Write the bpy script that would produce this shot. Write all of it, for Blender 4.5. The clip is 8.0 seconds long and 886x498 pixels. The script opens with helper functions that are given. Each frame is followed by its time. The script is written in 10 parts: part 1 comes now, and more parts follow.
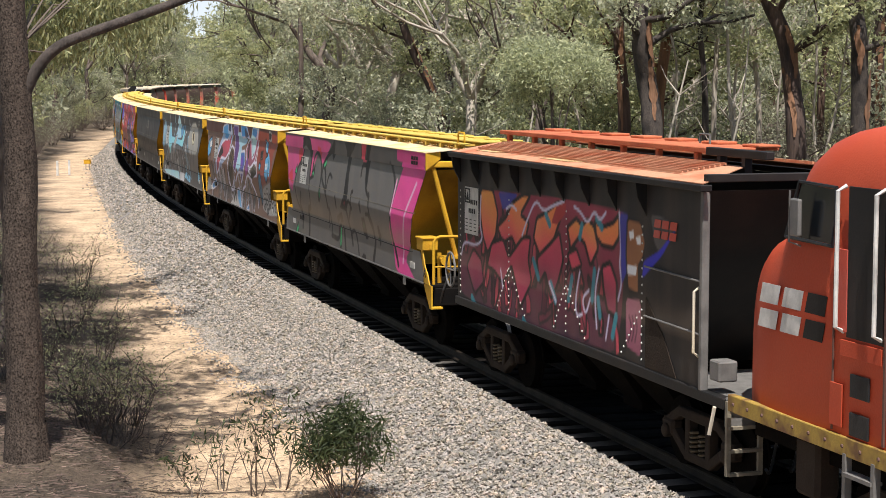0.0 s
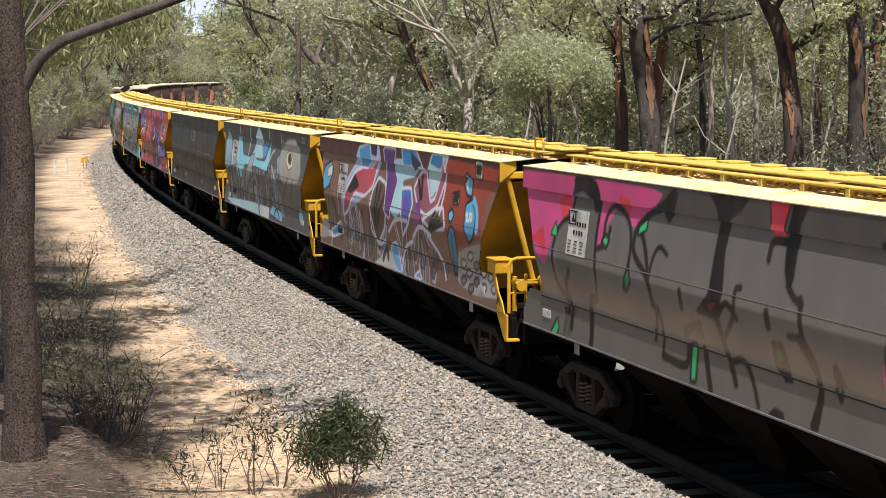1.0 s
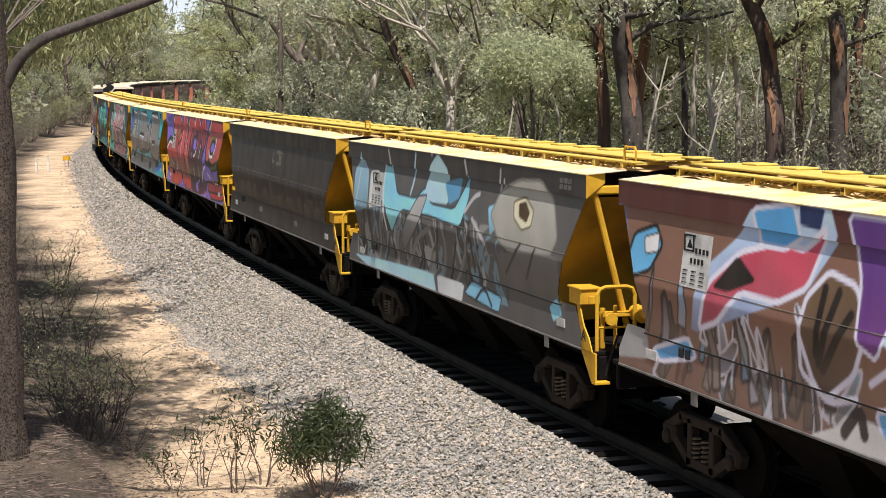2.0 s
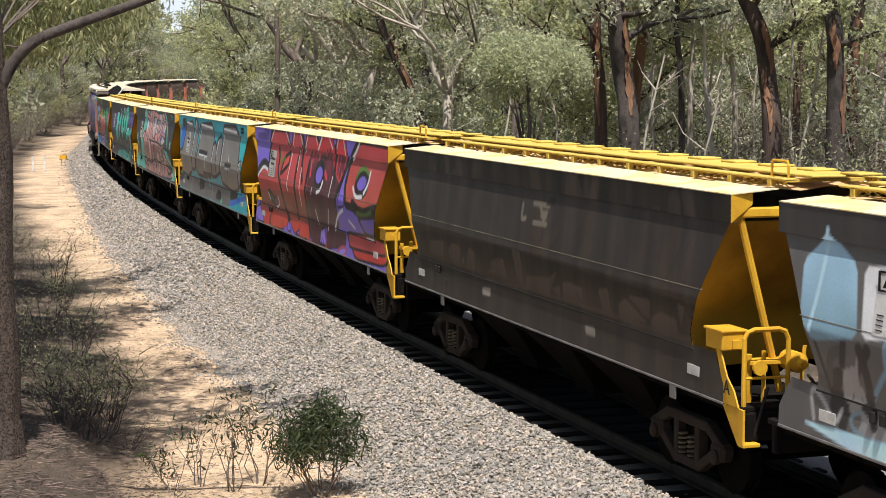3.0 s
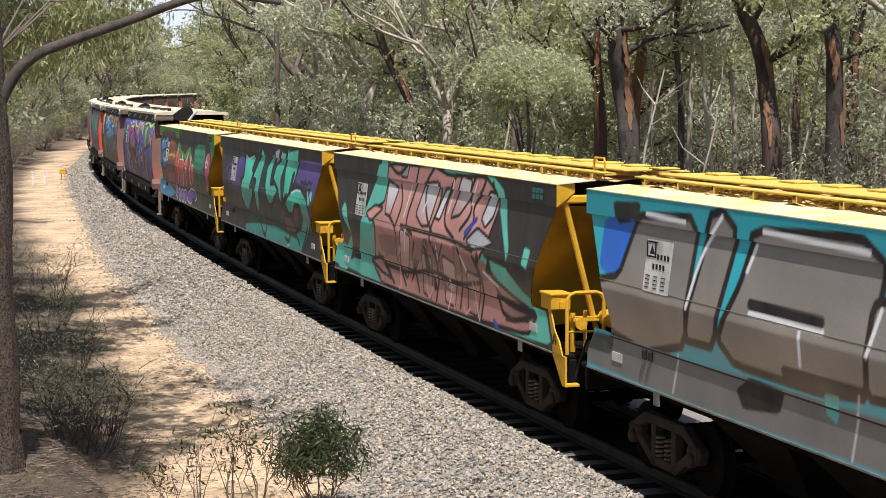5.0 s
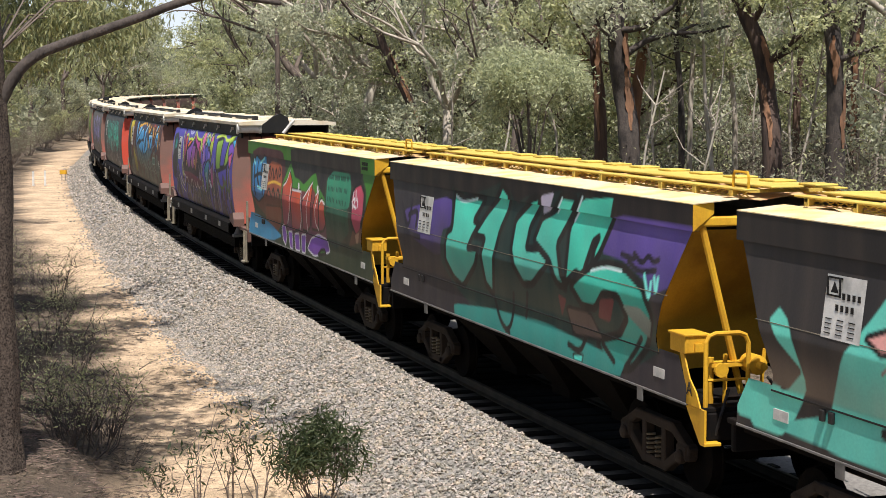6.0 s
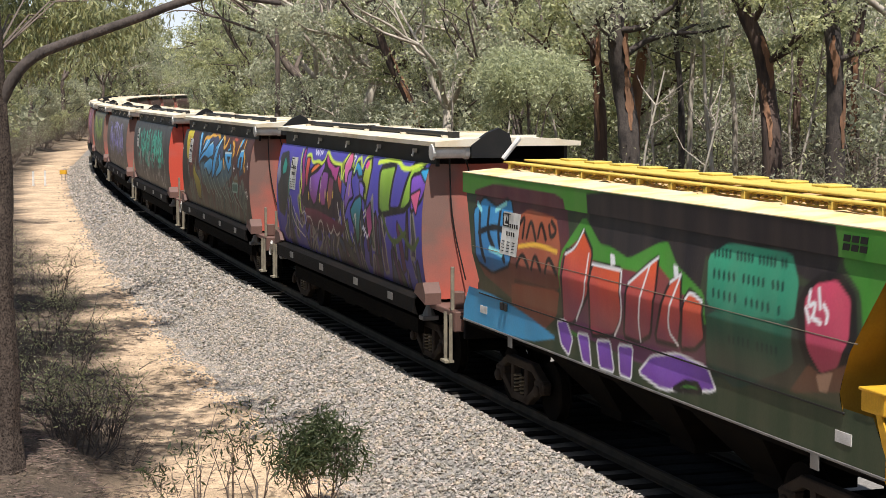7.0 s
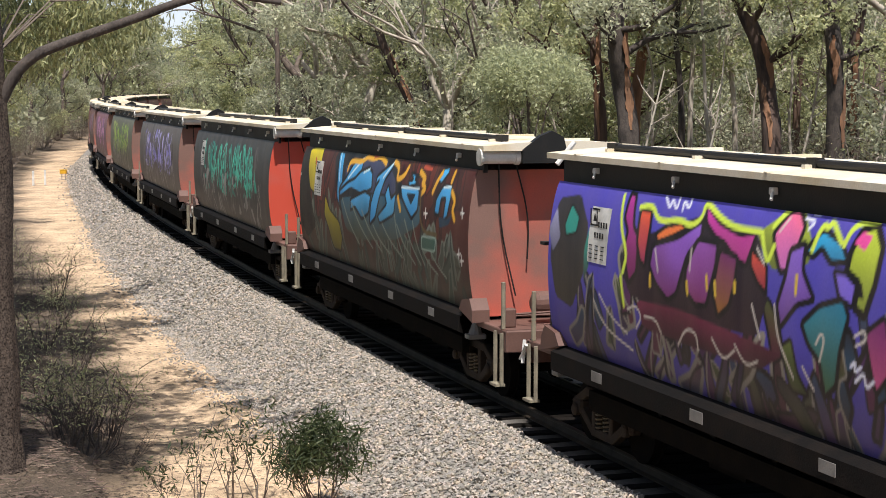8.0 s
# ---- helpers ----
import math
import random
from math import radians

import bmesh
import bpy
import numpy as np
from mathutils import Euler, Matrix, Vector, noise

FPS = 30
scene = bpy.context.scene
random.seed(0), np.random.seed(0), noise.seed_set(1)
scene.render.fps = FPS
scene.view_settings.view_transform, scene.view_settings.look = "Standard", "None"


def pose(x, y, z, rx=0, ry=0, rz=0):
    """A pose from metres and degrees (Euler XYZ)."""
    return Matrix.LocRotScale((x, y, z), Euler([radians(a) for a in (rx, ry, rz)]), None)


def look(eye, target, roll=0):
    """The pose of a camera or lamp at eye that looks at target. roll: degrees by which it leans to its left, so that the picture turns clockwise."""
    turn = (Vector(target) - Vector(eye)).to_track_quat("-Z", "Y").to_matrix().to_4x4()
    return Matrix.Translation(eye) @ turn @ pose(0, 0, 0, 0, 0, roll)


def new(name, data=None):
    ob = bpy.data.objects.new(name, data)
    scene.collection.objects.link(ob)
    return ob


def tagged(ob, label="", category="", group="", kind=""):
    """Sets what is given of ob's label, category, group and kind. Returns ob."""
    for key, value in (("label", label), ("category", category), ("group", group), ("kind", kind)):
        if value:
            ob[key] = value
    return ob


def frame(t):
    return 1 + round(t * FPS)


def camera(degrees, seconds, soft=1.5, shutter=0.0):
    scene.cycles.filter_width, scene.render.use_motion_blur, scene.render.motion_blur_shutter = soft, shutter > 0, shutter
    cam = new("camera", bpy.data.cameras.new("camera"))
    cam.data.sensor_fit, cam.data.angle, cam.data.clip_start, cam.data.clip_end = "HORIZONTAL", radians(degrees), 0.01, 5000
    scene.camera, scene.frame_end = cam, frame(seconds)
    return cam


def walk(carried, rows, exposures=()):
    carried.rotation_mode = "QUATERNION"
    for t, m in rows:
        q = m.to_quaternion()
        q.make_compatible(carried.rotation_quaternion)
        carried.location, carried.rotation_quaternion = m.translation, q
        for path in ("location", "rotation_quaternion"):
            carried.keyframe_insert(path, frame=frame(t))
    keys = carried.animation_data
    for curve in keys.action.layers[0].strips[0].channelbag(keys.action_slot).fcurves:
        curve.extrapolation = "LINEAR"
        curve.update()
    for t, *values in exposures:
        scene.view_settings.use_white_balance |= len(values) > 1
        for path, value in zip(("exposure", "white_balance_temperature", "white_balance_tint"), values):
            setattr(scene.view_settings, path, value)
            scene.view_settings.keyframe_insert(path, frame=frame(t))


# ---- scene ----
# ---------------- camera ----------------
EYE = (0.0, 0.0, 5.097)
cam = camera(27.815, 8.0, soft=0.75)


def aim(yaw, tilt):
    return pose(*EYE, 90 - 5.157 + tilt, 0, yaw)


# pan and tilt of the hand-held camera, in degrees
PAN = [(0.0, 0.742, -0.308), (0.25, 0.79, -0.32), (0.5, 0.823, -0.335), (1.0, 0.660, -0.362), (1.5, 0.271, -0.398), (2.0, 0.10, -0.43),
       (3.0, 0.0, -0.461), (3.5, -0.027, -0.480), (4.0, -0.054, -0.308), (4.5, -0.036, -0.072), (5.0, -0.01, 0.0), (6.0, 0.0, 0.018),
       (7.0, 0.0, 0.018), (8.0, 0.0, 0.0)]
walk(cam, [(t, aim(a, b)) for t, a, b in PAN])

# ---------------- sun, sky, exposure ----------------
SUN_UP, SUN_ROT = radians(65), radians(174)
world = bpy.data.worlds.new("sky")
scene.world = world
world.use_nodes = True
wn = world.node_tree.nodes
sky = wn.new("ShaderNodeTexSky")
sky.sky_type, sky.sun_disc = "NISHITA", False
sky.sun_elevation, sky.sun_rotation, sky.air_density, sky.dust_density = SUN_UP, SUN_ROT, 1.0, 1.5
world.node_tree.links.new(sky.outputs[0], wn["Background"].inputs[0])
wn["Background"].inputs[1].default_value = 0.1
sun = new("sun", bpy.data.lights.new("sun", "SUN"))
sun.data.energy, sun.data.angle, sun.data.color = 5.8, radians(0.53), (1.0, 0.98, 0.96)
to_sun = Vector((math.sin(SUN_ROT) * math.cos(SUN_UP), math.cos(SUN_ROT) * math.cos(SUN_UP), math.sin(SUN_UP)))
sun.matrix_world = look(to_sun * 60, (0, 0, 0))
scene.view_settings.exposure = 0.16

# ---------------- the line of the track ----------------
X0, Y0, H0, K0, K1 = 0.6712, 33.1292, -1.26719, 0.00090945, -4.0766e-6
_S = np.arange(-420.0, 260.0, 0.5)


def bend(s):
    return max(K0 + K1 * min(s, 215.0), 0.00003)


_kap = np.array([bend(s) for s in _S])
_th = np.concatenate([[0], np.cumsum((_kap[1:] + _kap[:-1]) * 0.25)])
_i0 = int(np.argmin(abs(_S)))
_th = _th - _th[_i0] + H0
_px = np.concatenate([[0], np.cumsum((np.cos(_th[1:]) + np.cos(_th[:-1])) * 0.25)])
_py = np.concatenate([[0], np.cumsum((np.sin(_th[1:]) + np.sin(_th[:-1])) * 0.25)])
_px, _py = _px - _px[_i0] + X0, _py - _py[_i0] + Y0


def track(s, lat=0.0, z=0.0):
    """The point s metres along the track and lat metres to the camera's side of it."""
    th = np.interp(s, _S, _th)
    return (float(np.interp(s, _S, _px) + lat * math.sin(th)), float(np.interp(s, _S, _py) - lat * math.cos(th)), z)


def heading(s):
    return float(np.interp(s, _S, _th))


def along(x, y):
    """(s, lat) of places in plan (arrays)."""
    x, y = np.atleast_1d(x).astype(float), np.atleast_1d(y).astype(float)
    s, lat = np.zeros_like(x), np.zeros_like(x)
    sx, sy, sth, ss = _px[::2], _py[::2], _th[::2], _S[::2]
    for a in range(0, len(x), 4000):
        dx, dy = x[a:a + 4000, None] - sx[None], y[a:a + 4000, None] - sy[None]
        j = np.argmin(dx * dx + dy * dy, axis=1)
        k = np.arange(len(j))
        ddx, ddy = dx[k, j], dy[k, j]
        s[a:a + 4000] = ss[j] + ddx * np.cos(sth[j]) + ddy * np.sin(sth[j])
        lat[a:a + 4000] = ddx * np.sin(sth[j]) - ddy * np.cos(sth[j])
    return s, lat


def step(x, a, b):
    t = np.clip((np.asarray(x, float) - a) / (b - a), 0, 1)
    return t * t * (3 - 2 * t)


def wob(x, y, f=1.0, seed=0.0):
    """Cheap smooth noise of about -1 to 1 (arrays)."""
    return (np.sin(x * f * 1.3 + 1.7 * np.sin(y * f * 0.9 + seed) + seed) + np.sin(y * f * 1.7 + 1.3 * np.sin(x * f * 1.1 - seed * 2)) +
            0.5 * np.sin((x + y) * f * 3.1 + seed * 3 + np.sin(x * f * 2.3 - y * f * 1.9))) / 2.5


def toe(s):
    """Where the ballast ends, metres from the track's middle."""
    return 2.75 + 1.15 * step(s, -70, -5) + (0.09 * np.sin(1.3 * s) + 0.07 * np.sin(3.1 * s + 1)) * step(s, -55, -30)


def ground_z(s, lat):
    """Height of the earth under ballast, path, bank and bush."""
    s, lat = np.asarray(s, float), np.asarray(lat, float)
    z = -0.95 + 0.03 * wob(s, lat, 1.1) + 0.05 * wob(s, lat, 0.3, 2)
    z = z + 0.35 * step(lat, 6.2, 9.5)
    near = step(s, -1, 9)
    z = z + step(lat + 0.25 * wob(s, lat, 0.9, 4), 7.4, 8.4) * (near * 0.95 + 0.12 * wob(s, lat, 1.7, 1) * near)
    z = z + step(lat, 7.5, 12) * step(s, 9, 29) * 2.65
    z = z + 1.3 * step(lat, 14, 40) * step(s, -200, -60)
    z = z + 0.9 * step(-lat, 8, 30) + 1.5 * step(-lat, 30, 90)
    z = z + 9 * step(np.abs(lat), 180, 900) + 42 * step(-s, 650, 1700)
    return z
# ---------------- helpers of the builder ----------------
def lin(h):
    """Linear colour of a hex string."""
    c = [int(h[i:i + 2], 16) / 255 for i in (0, 2, 4)]
    return tuple(v / 12.92 if v <= 0.04045 else ((v + 0.055) / 1.055) ** 2.4 for v in c)


class Shape:
    """Collects vertices and faces of one part."""

    def __init__(self):
        self.v, self.f, self.smooth = [], [], False

    def add(self, vs, fs):
        n = len(self.v)
        self.v += [tuple(p) for p in vs]
        self.f += [tuple(n + i for i in f) for f in fs]
        return self

    def box(self, x0, x1, y0, y1, z0, z1, bevel=0.0, m=None):
        x0, x1, y0, y1, z0, z1 = min(x0, x1), max(x0, x1), min(y0, y1), max(y0, y1), min(z0, z1), max(z0, z1)
        b = min(bevel, (x1 - x0) / 3, (y1 - y0) / 3, (z1 - z0) / 3)
        if b <= 0:
            vs = [(x, y, z) for z in (z0, z1) for x, y in ((x0, y0), (x1, y0), (x1, y1), (x0, y1))]
            fs = [(3, 2, 1, 0), (4, 5, 6, 7), (0, 1, 5, 4), (1, 2, 6, 5), (2, 3, 7, 6), (3, 0, 4, 7)]
        else:
            def ring(z, k):
                return [(x0 + k, y0 + b + k * 0, z), (x0 + b, y0 + k, z), (x1 - b, y0 + k, z), (x1 - k, y0 + b, z), (x1 - k, y1 - b, z), (x1 - b, y1 - k, z),
                        (x0 + b, y1 - k, z), (x0 + k, y1 - b, z)]
            vs = ring(z0, b * 0.7) + ring(z0 + b, 0) + ring(z1 - b, 0) + ring(z1, b * 0.7)
            fs = [tuple(range(7, -1, -1)), tuple(range(24, 32))]
            for r in range(3):
                fs += [(r * 8 + i, r * 8 + (i + 1) % 8, r * 8 + 8 + (i + 1) % 8, r * 8 + 8 + i) for i in range(8)]
        if m is not None:
            vs = [m @ Vector(p) for p in vs]
        return self.add(vs, fs)

    def tube(self, pts, r, n=8, r1=None, caps=True):
        pts = [Vector(p) for p in pts]
        k = len(pts)
        vs, up = [], None
        for i, p in enumerate(pts):
            d = (pts[min(i + 1, k - 1)] - pts[max(i - 1, 0)]).normalized()
            if up is None:
                up = Vector((0, 0, 1)) if abs(d.z) < 0.9 else Vector((1, 0, 0))
            a = d.cross(up).normalized()
            up = a.cross(d)
            rr = r if r1 is None else r + (r1 - r) * i / (k - 1)
            vs += [p + (a * math.cos(q) + up * math.sin(q)) * rr for q in (2 * math.pi * j / n for j in range(n))]
        fs = [(i * n + j, i * n + (j + 1) % n, (i + 1) * n + (j + 1) % n, (i + 1) * n + j) for i in range(k - 1) for j in range(n)]
        if caps:
            fs += [tuple(range(n - 1, -1, -1)), tuple(range((k - 1) * n, k * n))]
        return self.add(vs, fs)

    def disc(self, c, axis, prof, n=20):
        """A turned solid: prof is (along axis, radius) pairs."""
        c, axis = Vector(c), Vector(axis).normalized()
        a = axis.orthogonal().normalized()
        b = axis.cross(a)
        vs = []
        for h, r in prof:
            vs += [c + axis * h + (a * math.cos(q) + b * math.sin(q)) * r for q in (2 * math.pi * j / n for j in range(n))]
        k = len(prof)
        fs = [(i * n + j, i * n + (j + 1) % n, (i + 1) * n + (j + 1) % n, (i + 1) * n + j) for i in range(k - 1) for j in range(n)]
        fs += [tuple(range(n - 1, -1, -1)), tuple(range((k - 1) * n, k * n))]
        return self.add(vs, fs)

    def plate(self, pts, thick):
        """A flat plate from its outline (3D points in one plane) and a thickness vector."""
        n, t = len(pts), Vector(thick)
        vs = [Vector(p) for p in pts] + [Vector(p) + t for p in pts]
        fs = [tuple(range(n - 1, -1, -1)), tuple(range(n, 2 * n))] + [(i, (i + 1) % n, n + (i + 1) % n, n + i) for i in range(n)]
        return self.add(vs, fs)

    def mesh(self, name, mat):
        me = bpy.data.meshes.new(name)
        me.from_pydata(self.v, [], self.f)
        me.materials.append(mat)
        if self.smooth:
            me.polygons.foreach_set("use_smooth", [True] * len(me.polygons))
        me.update()
        return me


def part(name, shape, material, parent, label=""):
    """Links a shape (or a mesh) as ONE mesh object under a thing or a part."""
    me = shape if isinstance(shape, bpy.types.Mesh) else shape.mesh(name, material)
    ob = new(name, me)
    ob.parent = parent
    return tagged(ob, label)


def fixed(bm_mesh):
    """Turns all normals outward."""
    bm = bmesh.new()
    bm.from_mesh(bm_mesh)
    bmesh.ops.recalc_face_normals(bm, faces=bm.faces)
    bm.to_mesh(bm_mesh)
    bm.free()
    return bm_mesh


def grid_mesh(name, P, mat, smooth=True, colours=None):
    """A sheet from an array of points (rows, columns, 3), with painted colours."""
    r, c = P.shape[:2]
    me = bpy.data.meshes.new(name)
    idx = np.arange(r * c).reshape(r, c)
    quads = np.stack([idx[:-1, :-1], idx[:-1, 1:], idx[1:, 1:], idx[1:, :-1]], -1).reshape(-1, 4)
    nq = len(quads)
    me.vertices.add(r * c)
    me.vertices.foreach_set("co", P.reshape(-1).astype(np.float32))
    me.loops.add(nq * 4)
    me.loops.foreach_set("vertex_index", quads.reshape(-1).astype(np.int32))
    me.polygons.add(nq)
    me.polygons.foreach_set("loop_start", np.arange(0, nq * 4, 4, dtype=np.int32))
    me.polygons.foreach_set("use_smooth", np.full(nq, smooth))
    me.update(calc_edges=True)
    if colours is not None:
        at = me.attributes.new("paint", "FLOAT_COLOR", "POINT")
        col = np.ones((r * c, 4), np.float32)
        col[:, :3] = colours.reshape(-1, 3)
        at.data.foreach_set("color", col.reshape(-1))
    me.materials.append(mat)
    return me


# ---------------- materials ----------------
def material(name, colour, rough=0.6, metal=0.0, vary=0.25, scale=3.0, bump=0.15, grain=40.0, other=None, mix_scale=None, island=0.0, objr=0.0,
             paint=False, spec=0.5, stretch=1.0):
    """A surface with stains at one scale, grain and relief at another."""
    m = bpy.data.materials.new(name)
    m.use_nodes = True
    t = m.node_tree
    n, ln = t.nodes, t.links.new
    b = n["Principled BSDF"]
    b.inputs["Roughness"].default_value, b.inputs["Metallic"].default_value = rough, metal
    b.inputs["Specular IOR Level"].default_value = spec
    co = n.new("ShaderNodeTexCoord")
    big = n.new("ShaderNodeTexNoise")
    big.inputs["Scale"].default_value, big.inputs["Detail"].default_value = scale, 6
    fine = n.new("ShaderNodeTexNoise")
    fine.inputs["Scale"].default_value, fine.inputs["Detail"].default_value = grain, 3
    mp = n.new("ShaderNodeMapping")
    mp.inputs["Scale"].default_value = (1, 1, stretch)
    ln(co.outputs["Object"], mp.inputs["Vector"])
    ln(mp.outputs[0], big.inputs["Vector"])
    ln(mp.outputs[0], fine.inputs["Vector"])
    if paint:
        src = n.new("ShaderNodeAttribute")
        src.attribute_name = "paint"
        base = src.outputs["Color"]
    else:
        mx = n.new("ShaderNodeMix")
        mx.data_type = "RGBA"
        mx.inputs["A"].default_value = (*colour, 1)
        mx.inputs["B"].default_value = (*(other or [v * 0.55 for v in colour]), 1)
        rp = n.new("ShaderNodeMapRange")
        rp.inputs["From Min"].default_value, rp.inputs["From Max"].default_value = 0.42, 0.68
        if mix_scale:
            nz = n.new("ShaderNodeTexNoise")
            nz.inputs["Scale"].default_value, nz.inputs["Detail"].default_value = mix_scale, 8
            ln(co.outputs["Object"], nz.inputs["Vector"])
            ln(nz.outputs["Fac"], rp.inputs["Value"])
        else:
            ln(big.outputs["Fac"], rp.inputs["Value"])
        ln(rp.outputs["Result"], mx.inputs["Factor"])
        base = mx.outputs["Result"]
    hsv = n.new("ShaderNodeHueSaturation")
    ln(base, hsv.inputs["Color"])
    val = n.new("ShaderNodeMath")
    val.operation = "MULTIPLY_ADD"
    sm = n.new("ShaderNodeMath")
    sm.operation = "ADD"
    ln(big.outputs["Fac"], sm.inputs[0])
    ln(fine.outputs["Fac"], sm.inputs[1])
    ln(sm.outputs[0], val.inputs[0])
    val.inputs[1].default_value, val.inputs[2].default_value = vary, 1 - vary
    last = val.outputs[0]
    for amount, node, out in ((island, "ShaderNodeNewGeometry", "Random Per Island"), (objr, "ShaderNodeObjectInfo", "Random")):
        if amount:
            g = n.new(node)
            k = n.new("ShaderNodeMath")
            k.operation = "MULTIPLY_ADD"
            k.inputs[1].default_value, k.inputs[2].default_value = 2 * amount, 1 - amount
            ln(g.outputs[out], k.inputs[0])
            p = n.new("ShaderNodeMath")
            p.operation = "MULTIPLY"
            ln(last, p.inputs[0])
            ln(k.outputs[0], p.inputs[1])
            last = p.outputs[0]
            h = n.new("ShaderNodeMath")
            h.operation = "MULTIPLY_ADD"
            h.inputs[1].default_value, h.inputs[2].default_value = -0.05 * min(1, amount * 2), 0.5 + 0.025 * min(1, amount * 2)
            ln(g.outputs[out], h.inputs[0])
            ln(h.outputs[0], hsv.inputs["Hue"])
    ln(last, hsv.inputs["Value"])
    ln(hsv.outputs[0], b.inputs["Base Color"])
    if bump:
        bp = n.new("ShaderNodeBump")
        bp.inputs["Strength"].default_value, bp.inputs["Distance"].default_value = bump, 0.02
        ln(fine.outputs["Fac"], bp.inputs["Height"])
        ln(bp.outputs[0], b.inputs["Normal"])
    rr = n.new("ShaderNodeMapRange")
    rr.inputs["To Min"].default_value, rr.inputs["To Max"].default_value = max(0.05, rough - 0.12), min(1, rough + 0.12)
    ln(big.outputs["Fac"], rr.inputs["Value"])
    ln(rr.outputs["Result"], b.inputs["Roughness"])
    return m


PAINTED = material("sprayed_paint", (0.5, 0.5, 0.5), 0.5, spec=0.25, vary=0.22, scale=1.6, bump=0.06, grain=30, paint=True)
YELLOW = material("yellow_paint", lin("d6a42c"), 0.65, spec=0.25, vary=0.35, scale=2.0, bump=0.1, other=lin("b58424"))
SANDY = material("dusty_yellow_roof", lin("d8c6a2"), 0.85, vary=0.4, scale=1.6, other=lin("cfae62"), bump=0.2)
BLACK = material("black_steel", lin("1c1b1a"), 0.6, vary=0.4, scale=2.0, other=lin("2a2522"), bump=0.1, spec=0.3)
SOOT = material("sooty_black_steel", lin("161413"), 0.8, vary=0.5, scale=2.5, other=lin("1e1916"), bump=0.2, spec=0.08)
# grimy steel, lowered to near black to hold the shade under the wagons
UNDER = material("grimy_shaded_underframe", lin("12100e"), 0.95, vary=0.5, scale=3.0, other=lin("181410"), bump=0.3, spec=0.03)
STEEL = material("worn_steel", lin("8d8882"), 0.35, 0.9, vary=0.3, other=lin("5c4c40"))
CREAM = material("cream_cover", lin("d9cdb8"), 0.7, vary=0.25, scale=1.2, other=lin("c3b190"))
BROWN = material("brown_red_oxide", lin("5f4238"), 0.7, vary=0.35, scale=0.9, other=lin("6c5046"), bump=0.1)
WALK = material("sun_bleached_yellow", lin("cfb458"), 0.75, vary=0.35, scale=2.0, bump=0.12, other=lin("bf9f48"), spec=0.25)
DUSTY = material("dusty_brown_casting", lin("382e25"), 0.9, vary=0.5, scale=4, other=lin("2e261f"), bump=0.3, spec=0.2)
# the yellow paint with grime, darkened for shade on the undercut ends
SHADED_YELLOW = material("grimy_shaded_yellow", lin("a07a1c"), 0.75, vary=0.35, scale=1.4, bump=0.08, other=lin("7c5a14"), spec=0.25)
RED = material("faded_red", lin("c44c38"), 0.55, vary=0.3, scale=1.2, other=lin("b4574a"))
LOCO = material("locomotive_red", lin("b8482c"), 0.6, spec=0.3, vary=0.25, scale=0.9, other=lin("b04a30"))
RUST = material("rusty_orange_roof", lin("c0704e"), 0.85, vary=0.45, scale=1.8, other=lin("a8583e"), bump=0.2, spec=0.2)
PALE_RUST = material("dusty_orange_roof", lin("c99474"), 0.9, vary=0.5, scale=1.8, other=lin("b0684a"), bump=0.25, spec=0.15)
TAN = material("dusty_tan_steel", lin("8a806c"), 0.8, vary=0.4, scale=3, other=lin("5e564a"), bump=0.15)
WHITE = material("white_paint", lin("d8d4cc"), 0.5, vary=0.2)
GREY = material("grey_paint", lin("77736e"), 0.6, vary=0.3)
RUBBER = material("black_rubber", lin("1e1e1e"), 0.6, vary=0.2)
GRAIN = material("spilt_grain", lin("cfae7c"), 0.9, vary=0.4, scale=5, grain=60, other=lin("b5895c"), bump=0.6)
GLASS_DARK = material("dark_window_glass", (0.012, 0.014, 0.016), 0.08, vary=0.1, bump=0)
SPRING = material("oiled_spring", lin("5c5140"), 0.5, 0.4, vary=0.4)
BALLAST = material("crushed_stone", lin("8d8882"), 0.95, vary=0.75, scale=9, grain=22, bump=1.0, paint=True, spec=0.1)
STONE = material("ballast_stone", lin("938c83"), 0.9, vary=0.55, scale=6, grain=60, other=lin("a2937f"), bump=0.3, island=0.45)
# sleepers taken near black, with the train's shade in their colour
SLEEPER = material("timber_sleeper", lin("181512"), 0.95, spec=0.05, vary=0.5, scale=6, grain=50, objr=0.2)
RAIL = material("rail_steel", lin("33291f"), 0.6, 0.4, vary=0.3)
BARK = material("dark_bark", lin("6e6056"), 0.95, vary=0.75, scale=5, grain=30, other=lin("40352e"), bump=1.0, stretch=0.16)
BARK_RED = material("red_brown_bark", lin("5c4539"), 0.95, vary=0.75, scale=5, grain=26, other=lin("38291f"), bump=1.0, stretch=0.12)
BARK_PALE = material("pale_smooth_bark", lin("b5a999"), 0.85, vary=0.5, scale=3, grain=16, other=lin("8a7d6e"), bump=0.5, stretch=0.25)
BARK_ORANGE = material("peeling_orange_bark", lin("8c6448"), 0.9, vary=0.65, scale=5, grain=24, other=lin("4e3a2c"), bump=0.9, stretch=0.12)
BARK_BROWN = material("dark_brown_stringy_bark", lin("554339"), 0.95, vary=0.9, scale=5, grain=30, other=lin("2e2622"), bump=1.0, stretch=0.1)
BARK_NEAR = material("grey_brown_furrowed_bark", lin("5a4e45"), 0.95, vary=0.9, scale=9, grain=55, other=lin("241e19"), mix_scale=40, bump=1.0, stretch=0.4, spec=0.15)
BARK_DARK = material("blackish_bark", lin("50463f"), 0.95, vary=0.8, scale=6, grain=30, other=lin("2c2622"), bump=0.8, stretch=0.5)
